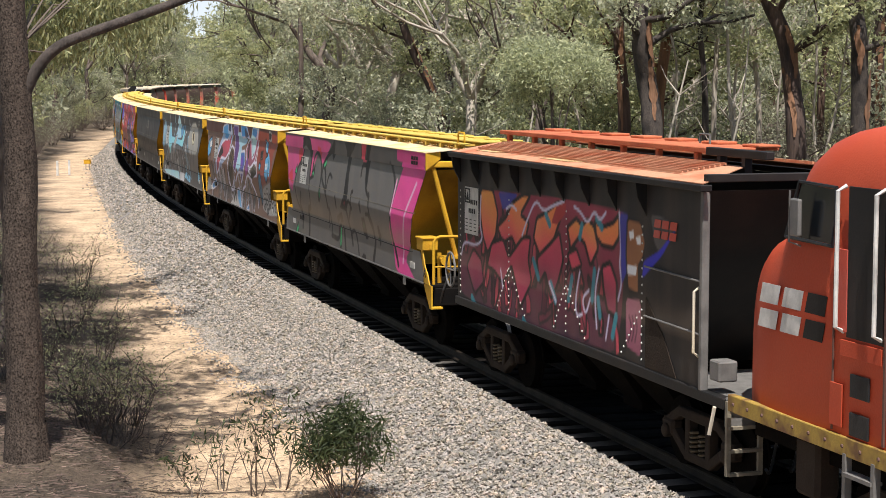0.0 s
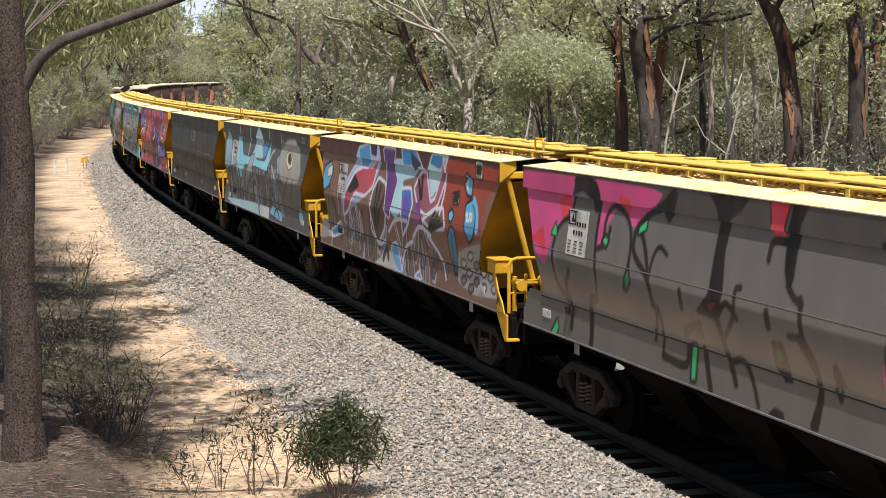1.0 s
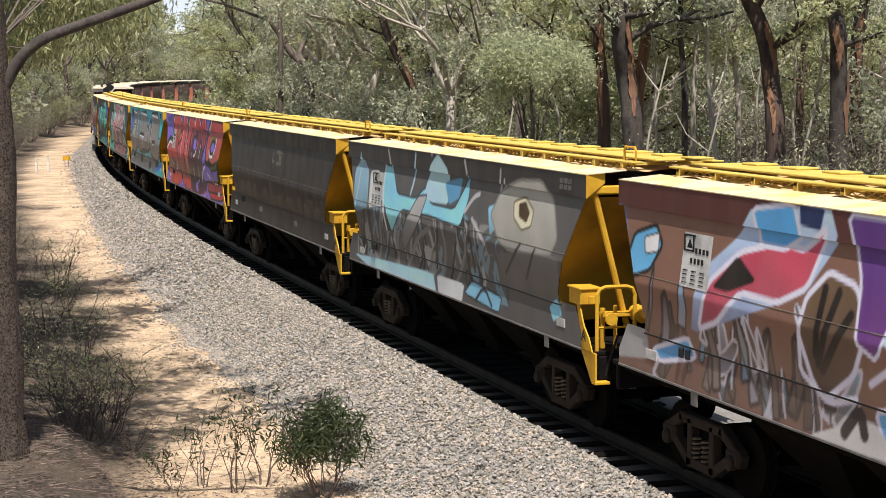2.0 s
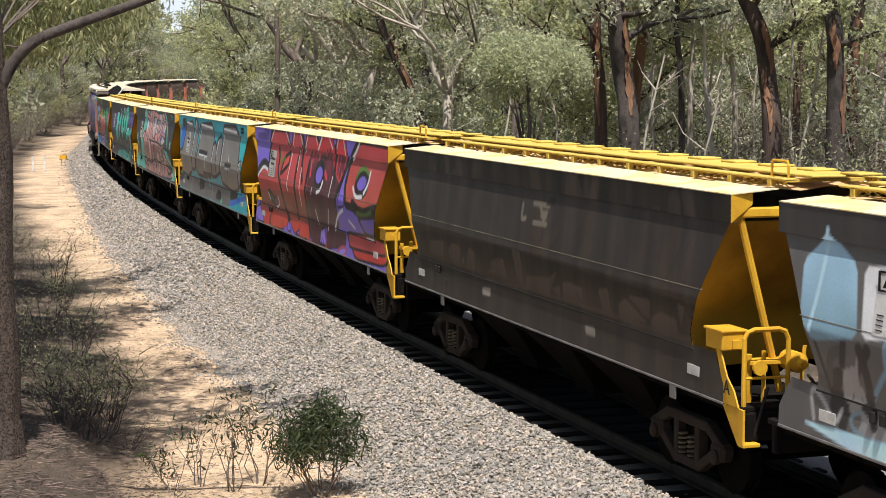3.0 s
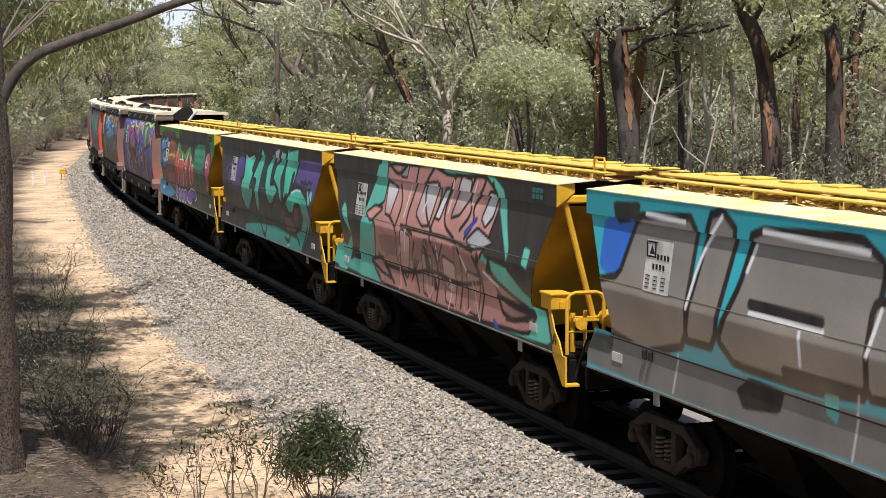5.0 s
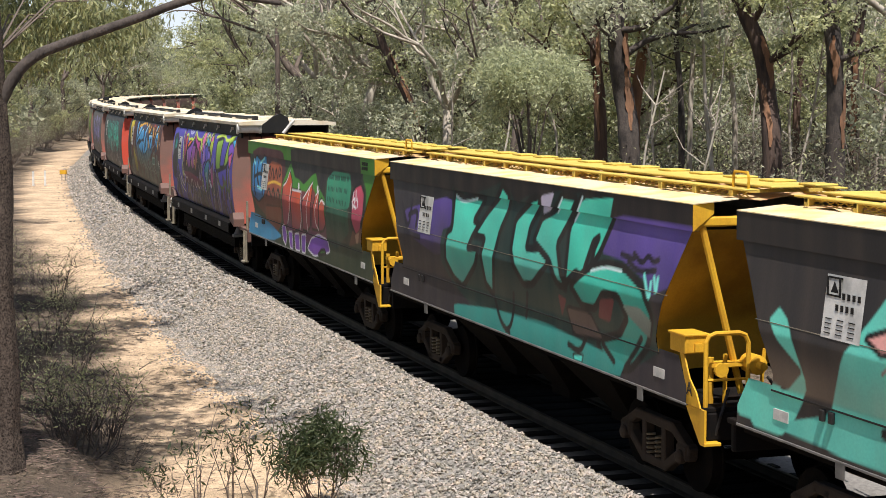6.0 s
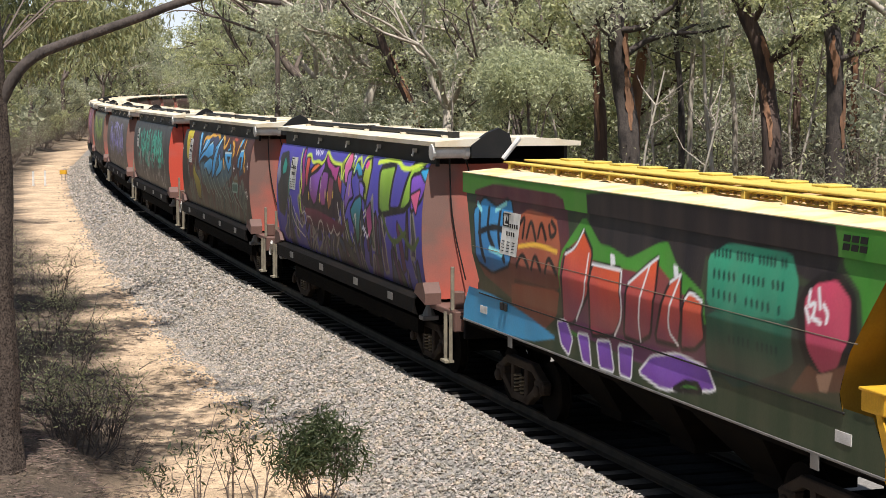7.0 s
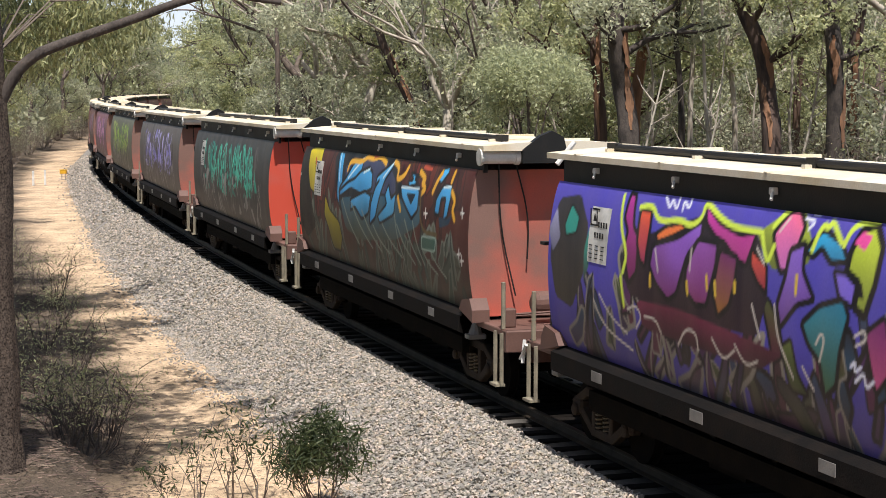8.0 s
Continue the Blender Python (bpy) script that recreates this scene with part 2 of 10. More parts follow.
TWIG = material("dry_twig", lin("6f6257"), 0.95, vary=0.4, other=lin("574b42"))
# ---------------- ground ----------------
def earth():
    """Earth: pale sandy path, leaf litter off it."""
    m = bpy.data.materials.new("sandy_earth")
    m.use_nodes = True
    t = m.node_tree
    n, ln = t.nodes, t.links.new
    b = n["Principled BSDF"]
    b.inputs["Roughness"].default_value = 0.95
    b.inputs["Specular IOR Level"].default_value = 0.15
    at = n.new("ShaderNodeAttribute")
    at.attribute_name = "paint"
    co = n.new("ShaderNodeTexCoord")
    nz, fine, bits = n.new("ShaderNodeTexNoise"), n.new("ShaderNodeTexNoise"), n.new("ShaderNodeTexNoise")
    for node, sc, de in ((nz, 0.9, 7), (fine, 9, 5), (bits, 38, 3)):
        node.inputs["Scale"].default_value, node.inputs["Detail"].default_value = sc, de
        ln(co.outputs["Object"], node.inputs["Vector"])
    add = n.new("ShaderNodeMath")
    add.operation = "ADD"
    ln(nz.outputs["Fac"], add.inputs[0])
    ln(fine.outputs["Fac"], add.inputs[1])
    add2 = n.new("ShaderNodeMath")
    add2.operation = "MULTIPLY_ADD"
    ln(bits.outputs["Fac"], add2.inputs[0])
    add2.inputs[1].default_value = 1.2
    ln(add.outputs[0], add2.inputs[2])
    mr = n.new("ShaderNodeMapRange")
    mr.inputs["From Min"].default_value, mr.inputs["From Max"].default_value = 1.25, 1.95
    mr.inputs["To Min"].default_value, mr.inputs["To Max"].default_value = 0.45, 1.3
    ln(add2.outputs[0], mr.inputs["Value"])
    hsv = n.new("ShaderNodeHueSaturation")
    ln(at.outputs["Color"], hsv.inputs["Color"])
    ln(mr.outputs["Result"], hsv.inputs["Value"])
    ln(hsv.outputs[0], b.inputs["Base Color"])
    bp = n.new("ShaderNodeBump")
    bp.inputs["Strength"].default_value, bp.inputs["Distance"].default_value = 0.8, 0.04
    ln(add2.outputs[0], bp.inputs["Height"])
    ln(bp.outputs[0], b.inputs["Normal"])
    return m


EARTH = earth()


def spaced(a, b, d, lo, hi):
    """Even steps of d between a and b, growing steps out to lo and hi."""
    mid = list(np.arange(a, b, d))
    left, right, q = [], [], d
    x = a
    while x > lo:
        q *= 1.25
        x -= q
        left.append(x)
    q, x = d, mid[-1]
    while x < hi:
        q *= 1.25
        x += q
        right.append(x)
    return np.array(left[::-1] + mid + right)


gx, gy = spaced(-36, 10, 0.4, -3000, 3000), spaced(14, 120, 0.6, -3000, 3500)
GX, GY = np.meshgrid(gx, gy)
gs, gl = along(GX.ravel(), GY.ravel())
gz = ground_z(gs, gl)
SAND, LITTER, DRY, FAR = (np.array(lin(h)) for h in ("cdb090", "544a41", "7a6a58", "8a7c66"))
on_path = step(gl + 0.5 * wob(gs, gl, 0.8, 3), 2.4, 3.2) * (1 - step(gl + 0.7 * wob(gs, gl, 0.7, 5) + 0.35 * wob(gs, gl, 2.6, 1) - 4.9 - 1.5 * step(gs, -3, 3), 0.0, 1.7))
patch = 0.5 + 0.5 * wob(gs, gl, 1.6, 7)
col = LITTER + (DRY - LITTER) * patch[:, None]
col = col + (SAND - col) * on_path[:, None]
col = col + (FAR - col) * step(np.abs(gl), 20, 70)[:, None]
BANK = np.array(lin("463b33"))
col = col + (BANK - col) * (step(gl + 0.3 * wob(gs, gl, 1.4, 2), 6.9, 7.6) * step(gs, -6, 0) * 0.45)[:, None]
WOODS = np.array(lin("4d523c"))
col = col + (WOODS - col) * step(np.maximum(np.abs(gl), -gs - 150), 110, 300)[:, None]
ground = new("ground", grid_mesh("ground", np.stack([GX, GY, gz.reshape(GX.shape)], -1), EARTH, True, col))
tagged(ground, "sandy tan earth with dry leaf litter off the path", "ground", kind="structure")


# ---------------- ballast bed, rails, sleepers ----------------
def bed_z(lat, s):
    a, t = abs(lat), toe(s)
    return -0.2 - 0.0 * a if a < 2.05 else -0.2 - (a - 2.05) / (t + 0.15 - 2.05) * 0.86


def ballast_bed():
    ss = np.concatenate([np.arange(-400, -60, 4.0), np.arange(-60, 40, 0.5), np.arange(40, 240, 4.0)])
    P = []
    for s in ss:
        t = toe(s) + 0.15
        lats = [-t, -3.0 if t > 3.1 else -2.6, -2.05, -1.4, -0.7, 0, 0.7, 1.4, 2.05, 2.05 + (t - 2.05) / 3, 2.05 + (t - 2.05) * 2 / 3, t]
        lats[6:6] = [0.25]
        P.append([track(s, la, float(bed_z(la, s) + 0.02 * wob(s, la, 2.0, 2))) for la in lats])
    P = np.array(P)
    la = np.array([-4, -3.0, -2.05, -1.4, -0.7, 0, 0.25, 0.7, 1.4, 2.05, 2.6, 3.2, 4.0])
    # track dirt between the rails, plus the train's shade put into the colour
    dirt_and_shade = 1 - step(np.abs(la), 0.8, 1.7)
    stone, shaded_dirt = np.array(lin("857f78")), np.array(lin("1a1613"))
    tone = stone + (shaded_dirt - stone) * dirt_and_shade[:, None]
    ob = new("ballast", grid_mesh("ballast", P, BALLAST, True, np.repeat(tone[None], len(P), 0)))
    return tagged(ob, "grey crushed stone ballast bed under the rails", "ballast", kind="structure")


ballast = ballast_bed()


def rail(lat):
    prof = [(-0.07, -0.17), (0.07, -0.17), (0.07, -0.15), (0.012, -0.13), (0.012, -0.045), (0.036, -0.03), (0.036, -0.004), (0.028, 0.0), (-0.028, 0.0),
            (-0.036, -0.004), (-0.036, -0.03), (-0.012, -0.045), (-0.012, -0.13), (-0.07, -0.15)]
    sh, n = Shape(), len(prof)
    ss = np.arange(-400, 240, 2.0)
    for s in ss:
        sh.v += [track(s, lat + a, z) for a, z in prof]
    sh.f = [(i * n + j, i * n + (j + 1) % n, (i + 1) * n + (j + 1) % n, (i + 1) * n + j) for i in range(len(ss) - 1) for j in range(n)]
    ob = new("rail", fixed(sh.mesh("rail", RAIL)))
    return tagged(ob, "dark rusty steel rail with worn top", "rail", "rails of the line", "structure")


for la in (0.7535, -0.7535):
    rail(la)


def sky_backdrop():
    """Bright hazy sky far behind the woods."""
    m = bpy.data.materials.new("hazy_sky")
    m.use_nodes = True
    n, ln = m.node_tree.nodes, m.node_tree.links.new
    n.remove(n["Principled BSDF"])
    em, ramp, sep, mr = n.new("ShaderNodeEmission"), n.new("ShaderNodeValToRGB"), n.new("ShaderNodeSeparateXYZ"), n.new("ShaderNodeMapRange")
    co = n.new("ShaderNodeTexCoord")
    ln(co.outputs["Object"], sep.inputs[0])
    ln(sep.outputs["Z"], mr.inputs["Value"])
    mr.inputs["From Min"].default_value, mr.inputs["From Max"].default_value = 0, 500
    ln(mr.outputs["Result"], ramp.inputs[0])
    ramp.color_ramp.elements[0].color, ramp.color_ramp.elements[1].color = (0.86, 0.9, 0.94, 1), (0.42, 0.6, 0.86, 1)
    ln(ramp.outputs[0], em.inputs["Color"])
    ln(em.outputs[0], n["Material Output"].inputs["Surface"])
    P = np.array([[(2900 * math.sin(a), 2900 * math.cos(a), z) for a in np.linspace(-0.5, 0.5, 24)] for z in (-20, 250, 600)])
    return tagged(new("backdrop", grid_mesh("backdrop", P, m)), "pale hazy blue-white sky beyond the woods", "sky", kind="structure")


sky_backdrop()
# ---------------- spray paint ----------------
def smooth_line(pts, n=2, closed=False, k0=0.25):
    pts = [np.array(p, float) for p in pts]
    for _ in range(n):
        q = []
        k = len(pts)
        for i in range(k if closed else k - 1):
            a, b = pts[i], pts[(i + 1) % k]
            q += [a * (1 - k0) + b * k0, a * k0 + b * (1 - k0)]
        pts = q if closed else [pts[0]] + q + [pts[-1]]
    return pts


class Canvas:
    """Lays sprayed shapes on a side; every place of the side keeps its last colour."""

    def __init__(self, X, Z):
        self.X, self.Z = X, Z
        self.C = np.zeros(X.shape + (3,))
        self.dusty = 1.0

    def lay(self, colour, alpha, where):
        c = self.C[where]
        self.C[where] = c + (np.array(colour) - c) * alpha[:, None]

    def bg(self, colour, band=None):
        self.C[:] = lin(colour)
        if band:
            self.C[self.Z > 3.388] = lin(band)

    def near(self, pts, pad):
        P = np.array(pts)
        lo, hi = P.min(0) - pad, P.max(0) + pad
        return (self.X > lo[0]) & (self.X < hi[0]) & (self.Z > lo[1]) & (self.Z < hi[1])

    def gap(self, pts, x, z, closed):
        d = np.full(x.shape, 1e9)
        k = len(pts)
        for i in range(k if closed else k - 1):
            a, b = pts[i], pts[(i + 1) % k]
            e = b - a
            t = np.clip(((x - a[0]) * e[0] + (z - a[1]) * e[1]) / max(e @ e, 1e-9), 0, 1)
            d = np.minimum(d, np.hypot(x - a[0] - t * e[0], z - a[1] - t * e[1]))
        return d

    def poly(self, colour, *pts, edge="", w=0.0, low=""):
        pts = smooth_line(pts, 1, True, 0.1)
        at = self.near(pts, w + 0.06)
        if not at.any():
            return
        x, z = self.X[at], self.Z[at]
        inside = np.zeros(x.shape, bool)
        k = len(pts)
        for i in range(k):
            (ax, az), (bx, bz) = pts[i], pts[(i + 1) % k]
            if az != bz:
                inside ^= ((az > z) != (bz > z)) & (x < (bx - ax) * (z - az) / (bz - az) + ax)
        d = self.gap(pts, x, z, True)
        sd = np.where(inside, -d, d)
        c = np.array(lin(colour))
        col = np.repeat(c[None], len(x), 0)
        if low:
            zs = [p[1] for p in pts]
            t = np.clip((max(zs) - z) / (max(zs) - min(zs) + 1e-6) + 0.18 * wob(x * 2.2, z * 2.2, 1.0, len(pts)), 0, 1)[:, None]
            col = col + (np.array(lin(low)) - col) * t
        col = col * (1 + 0.12 * wob(x * 1.5, z * 2.5, 1.3, 5)[:, None])
        al = np.clip(0.5 - sd / 0.026, 0, 1)[:, None]
        cur = self.C[at]
        cur = cur + (col - cur) * al
        if edge:
            al = np.clip((w * 0.6 - d) / 0.024 + 0.5, 0, 1)[:, None]
            cur = cur + (np.array(lin(edge)) - cur) * al
        self.C[at] = cur

    def line(self, colour, w, *pts):
        pts = smooth_line(pts)
        at = self.near(pts, w + 0.05)
        if at.any():
            d = self.gap(pts, self.X[at], self.Z[at], False)
            self.lay(lin(colour), np.clip((w * 0.66 - d) / 0.024 + 0.5, 0, 1), at)

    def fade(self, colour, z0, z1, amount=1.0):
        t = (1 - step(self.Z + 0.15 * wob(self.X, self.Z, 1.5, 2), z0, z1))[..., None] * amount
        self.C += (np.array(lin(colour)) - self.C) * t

    def scribble(self, colours, x0, x1, z0, z1, n, w, seed):
        """Loose overlapping strokes of the lower, weathered part of a piece."""
        r = random.Random(seed)
        for i in range(n):
            x, z = r.uniform(x0, x1), r.uniform(z0, z1)
            pts = [(x, z)]
            for k in range(r.randint(2, 4)):
                x, z = x + r.uniform(-0.28, 0.28), z + r.choice((-1, 1)) * r.uniform(0.05, 0.45)
                z = min(max(z, z0 - 0.1), z1 + 0.2)
                pts.append((x, z))
            if len(pts) > 2 and r.random() < 0.3:
                self.poly(r.choice(colours), *pts, (x + 0.25, z))
            else:
                self.line(r.choice(colours), w * r.uniform(0.5, 1.6), *pts)

    def shards(self, colours, x0, x1, z0, z1, n, seed, edges=("181618", "e8e6e8"), size=0.5):
        """Interlocking angular shapes of a wildstyle piece, with their outlines."""
        r = random.Random(seed)
        for i in range(n):
            x, z = r.uniform(x0, x1), r.uniform(z0, z1)
            a, L, w = r.gauss(1.45, 0.45), size * r.uniform(0.6, 1.9), size * r.uniform(0.2, 0.55)
            ca, sa = math.cos(a), math.sin(a)
            k = r.uniform(-0.4, 0.4)
            pts = [(x + u * ca * L - v * sa * w + k * u * u * L * 0.5, z + u * sa * L + v * ca * w) for u, v in ((-0.5, -0.5), (0, -0.7), (0.5, -0.2), (0.62, 0.1), (0.5, 0.5), (0.05, 0.35), (-0.5, 0.6))]
            c = r.choice(colours)
            self.poly(c, *pts, edge=r.choice(edges), w=r.choice((0.03, 0.045, 0.06)), low=r.choice(colours))
            if r.random() < 0.5:
                self.line(r.choice(edges), 0.03, pts[0], pts[5], pts[3])

    def done(self):
        dust = np.array(lin("a58e76"))
        band = step(self.Z, 1.84, 1.9) * (1 - step(self.Z, 1.95, 2.4)) * (0.22 + 0.1 * wob(self.X, self.Z * 0.3, 2.0, 4)) * self.dusty
        run = np.clip(0.015 + 0.04 * wob(self.X * 6, self.Z * 0.4, 1.0, 9), 0, 1)
        self.C += (dust - self.C) * (band + run)[..., None]
        return np.clip(self.C * 1.25, 0.004, 0.85)


def painter(art):
    def paint(X, Z):
        c = Canvas(X, Z)
        art(c)
        return c.done()
    return paint
# ---------------- painted pieces ----------------
# each call lays a sprayed shape or a toning by height on a side: metres along the wagon and above the rail

def art_0(c):
    c.dusty = 0.5
    c.bg("1f1d1d")
    c.poly("7a2c3c", (-5.48, 2.06), (-4.42, 2.63), (-4.13, 3.25), (-0.47, 3.34), (1.81, 3.31), (1.79, 2.82), (1.69, 1.89), (1.51, 1.36), (-0.43, 1.3), (-2.96, 1.27), (-5.48, 1.37), low="3a2430")
    c.shards(("7a2c3c", "8a3440", "5a2634", "a03c48", "3a2028"), -5.2, 1.7, 1.5, 2.6, 60, 61, ("181618", "241a1e"), 0.42)
    c.poly("cf7a3c", (-4.39, 3.26), (-3.77, 3.28), (-3.51, 2.91), (-3.62, 2.53), (-4.03, 2.21), (-4.27, 2.45), (-4.42, 2.82), edge="161416", w=0.06, low="a8384a")
    c.poly("34347c", (-3.49, 3.26), (-2.55, 3.28), (-2.82, 3.08), (-3.26, 2.98))
    c.poly("cf7a3c", (-3.54, 2.68), (-3.09, 2.88), (-2.82, 3.12), (-2.29, 3.29), (-1.95, 3.3), (-2.41, 2.97), (-2.02, 2.87), (-2.17, 2.61), (-2.59, 2.4), (-2.81, 2.58), (-3.25, 2.45), edge="161416", w=0.06, low="a8384a")
    c.poly("a8384a", (-4.06, 2), (-3.82, 2.4), (-3.25, 2.52), (-2.97, 2.24), (-2.3, 2.62), (-1.94, 2.65), (-2.04, 2.29), (-1.88, 1.96), (-2.42, 1.49), (-2.64, 1.87), (-2.83, 2.12), (-3.25, 1.79), (-3.68, 1.95), edge="161416", w=0.06, low="7a2c44")
    c.poly("cf7a3c", (-1.81, 2.65), (-1.67, 2.97), (-1.3, 3.07), (-0.82, 3.25), (-0.45, 3.31), (-0.67, 3.01), (-1.04, 2.56), (-1.53, 2.41), edge="161416", w=0.06, low="a8384a")
    c.poly("8a2a2c", (-0.79, 3.24), (-0.42, 3.3), (-0.46, 3.11), (-0.81, 2.93), (-1.03, 2.95))
    c.poly("a8384a", (-1.66, 2.36), (-1.05, 2.64), (-0.69, 2.83), (-0.52, 2.44), (-0.75, 2.06), (-1.03, 1.78), (-1.28, 2.18), (-1.53, 1.98), edge="161416", w=0.06, low="6a2a40")
    c.poly("cf7a3c", (-0.37, 2.93), (-0.01, 3.09), (0.21, 3), (0.43, 3.11), (0.67, 3.03), (0.84, 2.73), (0.55, 2.45), (0.33, 2.75), (0.11, 2.83), (-0.23, 2.62), edge="161416", w=0.06, low="a8384a")
    c.poly("cf7a3c", (0.69, 3.1), (0.98, 3.04), (1.37, 3.13), (1.58, 3.26), (1.59, 2.95), (1.37, 2.78), (0.99, 2.78), (0.77, 2.88), edge="161416", w=0.06, low="b85a3c")
    c.poly("a8384a", (-0.36, 2.54), (-0, 2.65), (0.22, 2.43), (-0.18, 2.31), edge="161416", w=0.05)
    c.poly("b03c50", (0.97, 2.49), (1.28, 2.58), (1.52, 2.33), (1.52, 1.85), (1.19, 1.89), (1.04, 2.18), edge="161416", w=0.06, low="6a2c40")
    c.poly("8c3048", (-5.16, 1.89), (-4.79, 2.22), (-4.36, 2.07), (-4.23, 1.7), (-4.72, 1.45), edge="161416", w=0.05, low="4a2838")
    c.line("2c6c78", 0.09, (-1.27, 3.05), (-1.1, 2.91))
    c.line("2c6c78", 0.09, (0.77, 3.15), (0.96, 3.03))
    c.line("2c6c78", 0.09, (-1.81, 2.31), (-1.58, 2.06))
    c.line("2c6c78", 0.09, (-1.04, 2.03), (-0.84, 1.8))
    c.line("2c6c78", 0.09, (-2.26, 1.33), (-1.89, 1.11))
    c.line("2c6c78", 0.09, (-4.87, 1.38), (-4.63, 1.23))
    c.line("2c6c78", 0.09, (-0.17, 2.21), (-0.3, 1.88))
    c.line("2c6c78", 0.09, (0.7, 2.4), (0.62, 1.99))
    c.line("2c6c78", 0.09, (0.84, 2.02), (0.92, 1.79))
    c.line("2c6c78", 0.09, (1.5, 1.86), (1.38, 1.57))
    c.line("2c6c78", 0.09, (0.21, 3), (0.13, 2.83))
    c.line("a8a2b4", 0.035, (-4.39, 3.13), (-4.45, 2.63), (-4.27, 2.42), (-4.66, 2.27), (-5.32, 2.31), (-5.45, 2.06))
    c.line("a8a2b4", 0.035, (1.58, 3.29), (1.65, 2.8), (1.6, 2.57), (1.7, 2.35), (1.57, 2.1))
    c.line("a8a2b4", 0.035, (-2.33, 2.65), (-2.07, 2.94), (-1.7, 3.26), (-1.39, 3.08), (-1.03, 3.19), (-0.51, 3.3))
    c.line("a8a2b4", 0.035, (-0.1, 3.25), (0.16, 3.19), (0.43, 3.03), (0.68, 3.26), (0.89, 3.11), (1.1, 3.25))
    c.line("a8a2b4", 0.035, (0.14, 2.33), (-0.03, 1.91), (0.02, 1.67), (0.24, 1.73))
    c.line("a8a2b4", 0.035, (0.49, 2.1), (0.23, 1.96), (0.37, 1.72), (0.54, 1.98))
    c.line("a8a2b4", 0.035, (0.87, 2.45), (0.71, 2.08), (0.8, 1.61))
    c.line("a8a2b4", 0.035, (-3.36, 2), (-3.25, 1.72))
    c.line("a8a2b4", 0.035, (-1.11, 2.04), (-0.82, 1.79))
    c.line("a8a2b4", 0.035, (1.25, 1.83), (1.14, 1.5))
    c.line("a8a2b4", 0.035, (-3.09, 3.01), (-2.82, 3.1), (-2.6, 3.02))
    c.poly("30307c", (1.6, 3.29), (1.89, 3.28), (1.87, 2.52), (1.68, 2.31))
    c.poly("7a5034", (1.86, 3.23), (2.31, 3.22), (2.47, 2.95), (2.4, 2.75), (2.25, 2.63), (2.26, 2.25), (1.9, 2.28), (1.83, 2.74), edge="161416", w=0.04)
    c.poly("e8e4dc", (1.92, 3.05), (2.07, 3.08), (2.09, 2.99), (1.96, 2.95))
    c.poly("e8e4dc", (2.15, 3), (2.3, 3.02), (2.32, 2.93), (2.21, 2.91))
    c.poly("e8e4dc", (1.87, 2.6), (2.2, 2.62), (2.16, 2.49), (1.89, 2.48))
    c.poly("2a2a94", (2.37, 2.47), (2.42, 2.71), (2.9, 2.88), (3.46, 3.24), (3.01, 2.84))
    c.poly("454240", (2.64, 3.32), (2.89, 3.34), (3.45, 3.24), (2.9, 2.88), (2.76, 2.98))
    c.poly("94606c", (1.84, 2.15), (2.34, 2.18), (2.36, 1.43), (1.86, 1.51), low="7a4454")
    c.line("4a2a36", 0.03, (1.95, 1.92), (2.05, 1.78), (1.94, 1.58))
    c.line("4a2a36", 0.03, (2.06, 1.93), (2.14, 1.79), (2.05, 1.6))
    c.line("4a2a36", 0.03, (2.17, 1.95), (2.24, 1.81), (2.16, 1.61))
    c.C *= 1.4


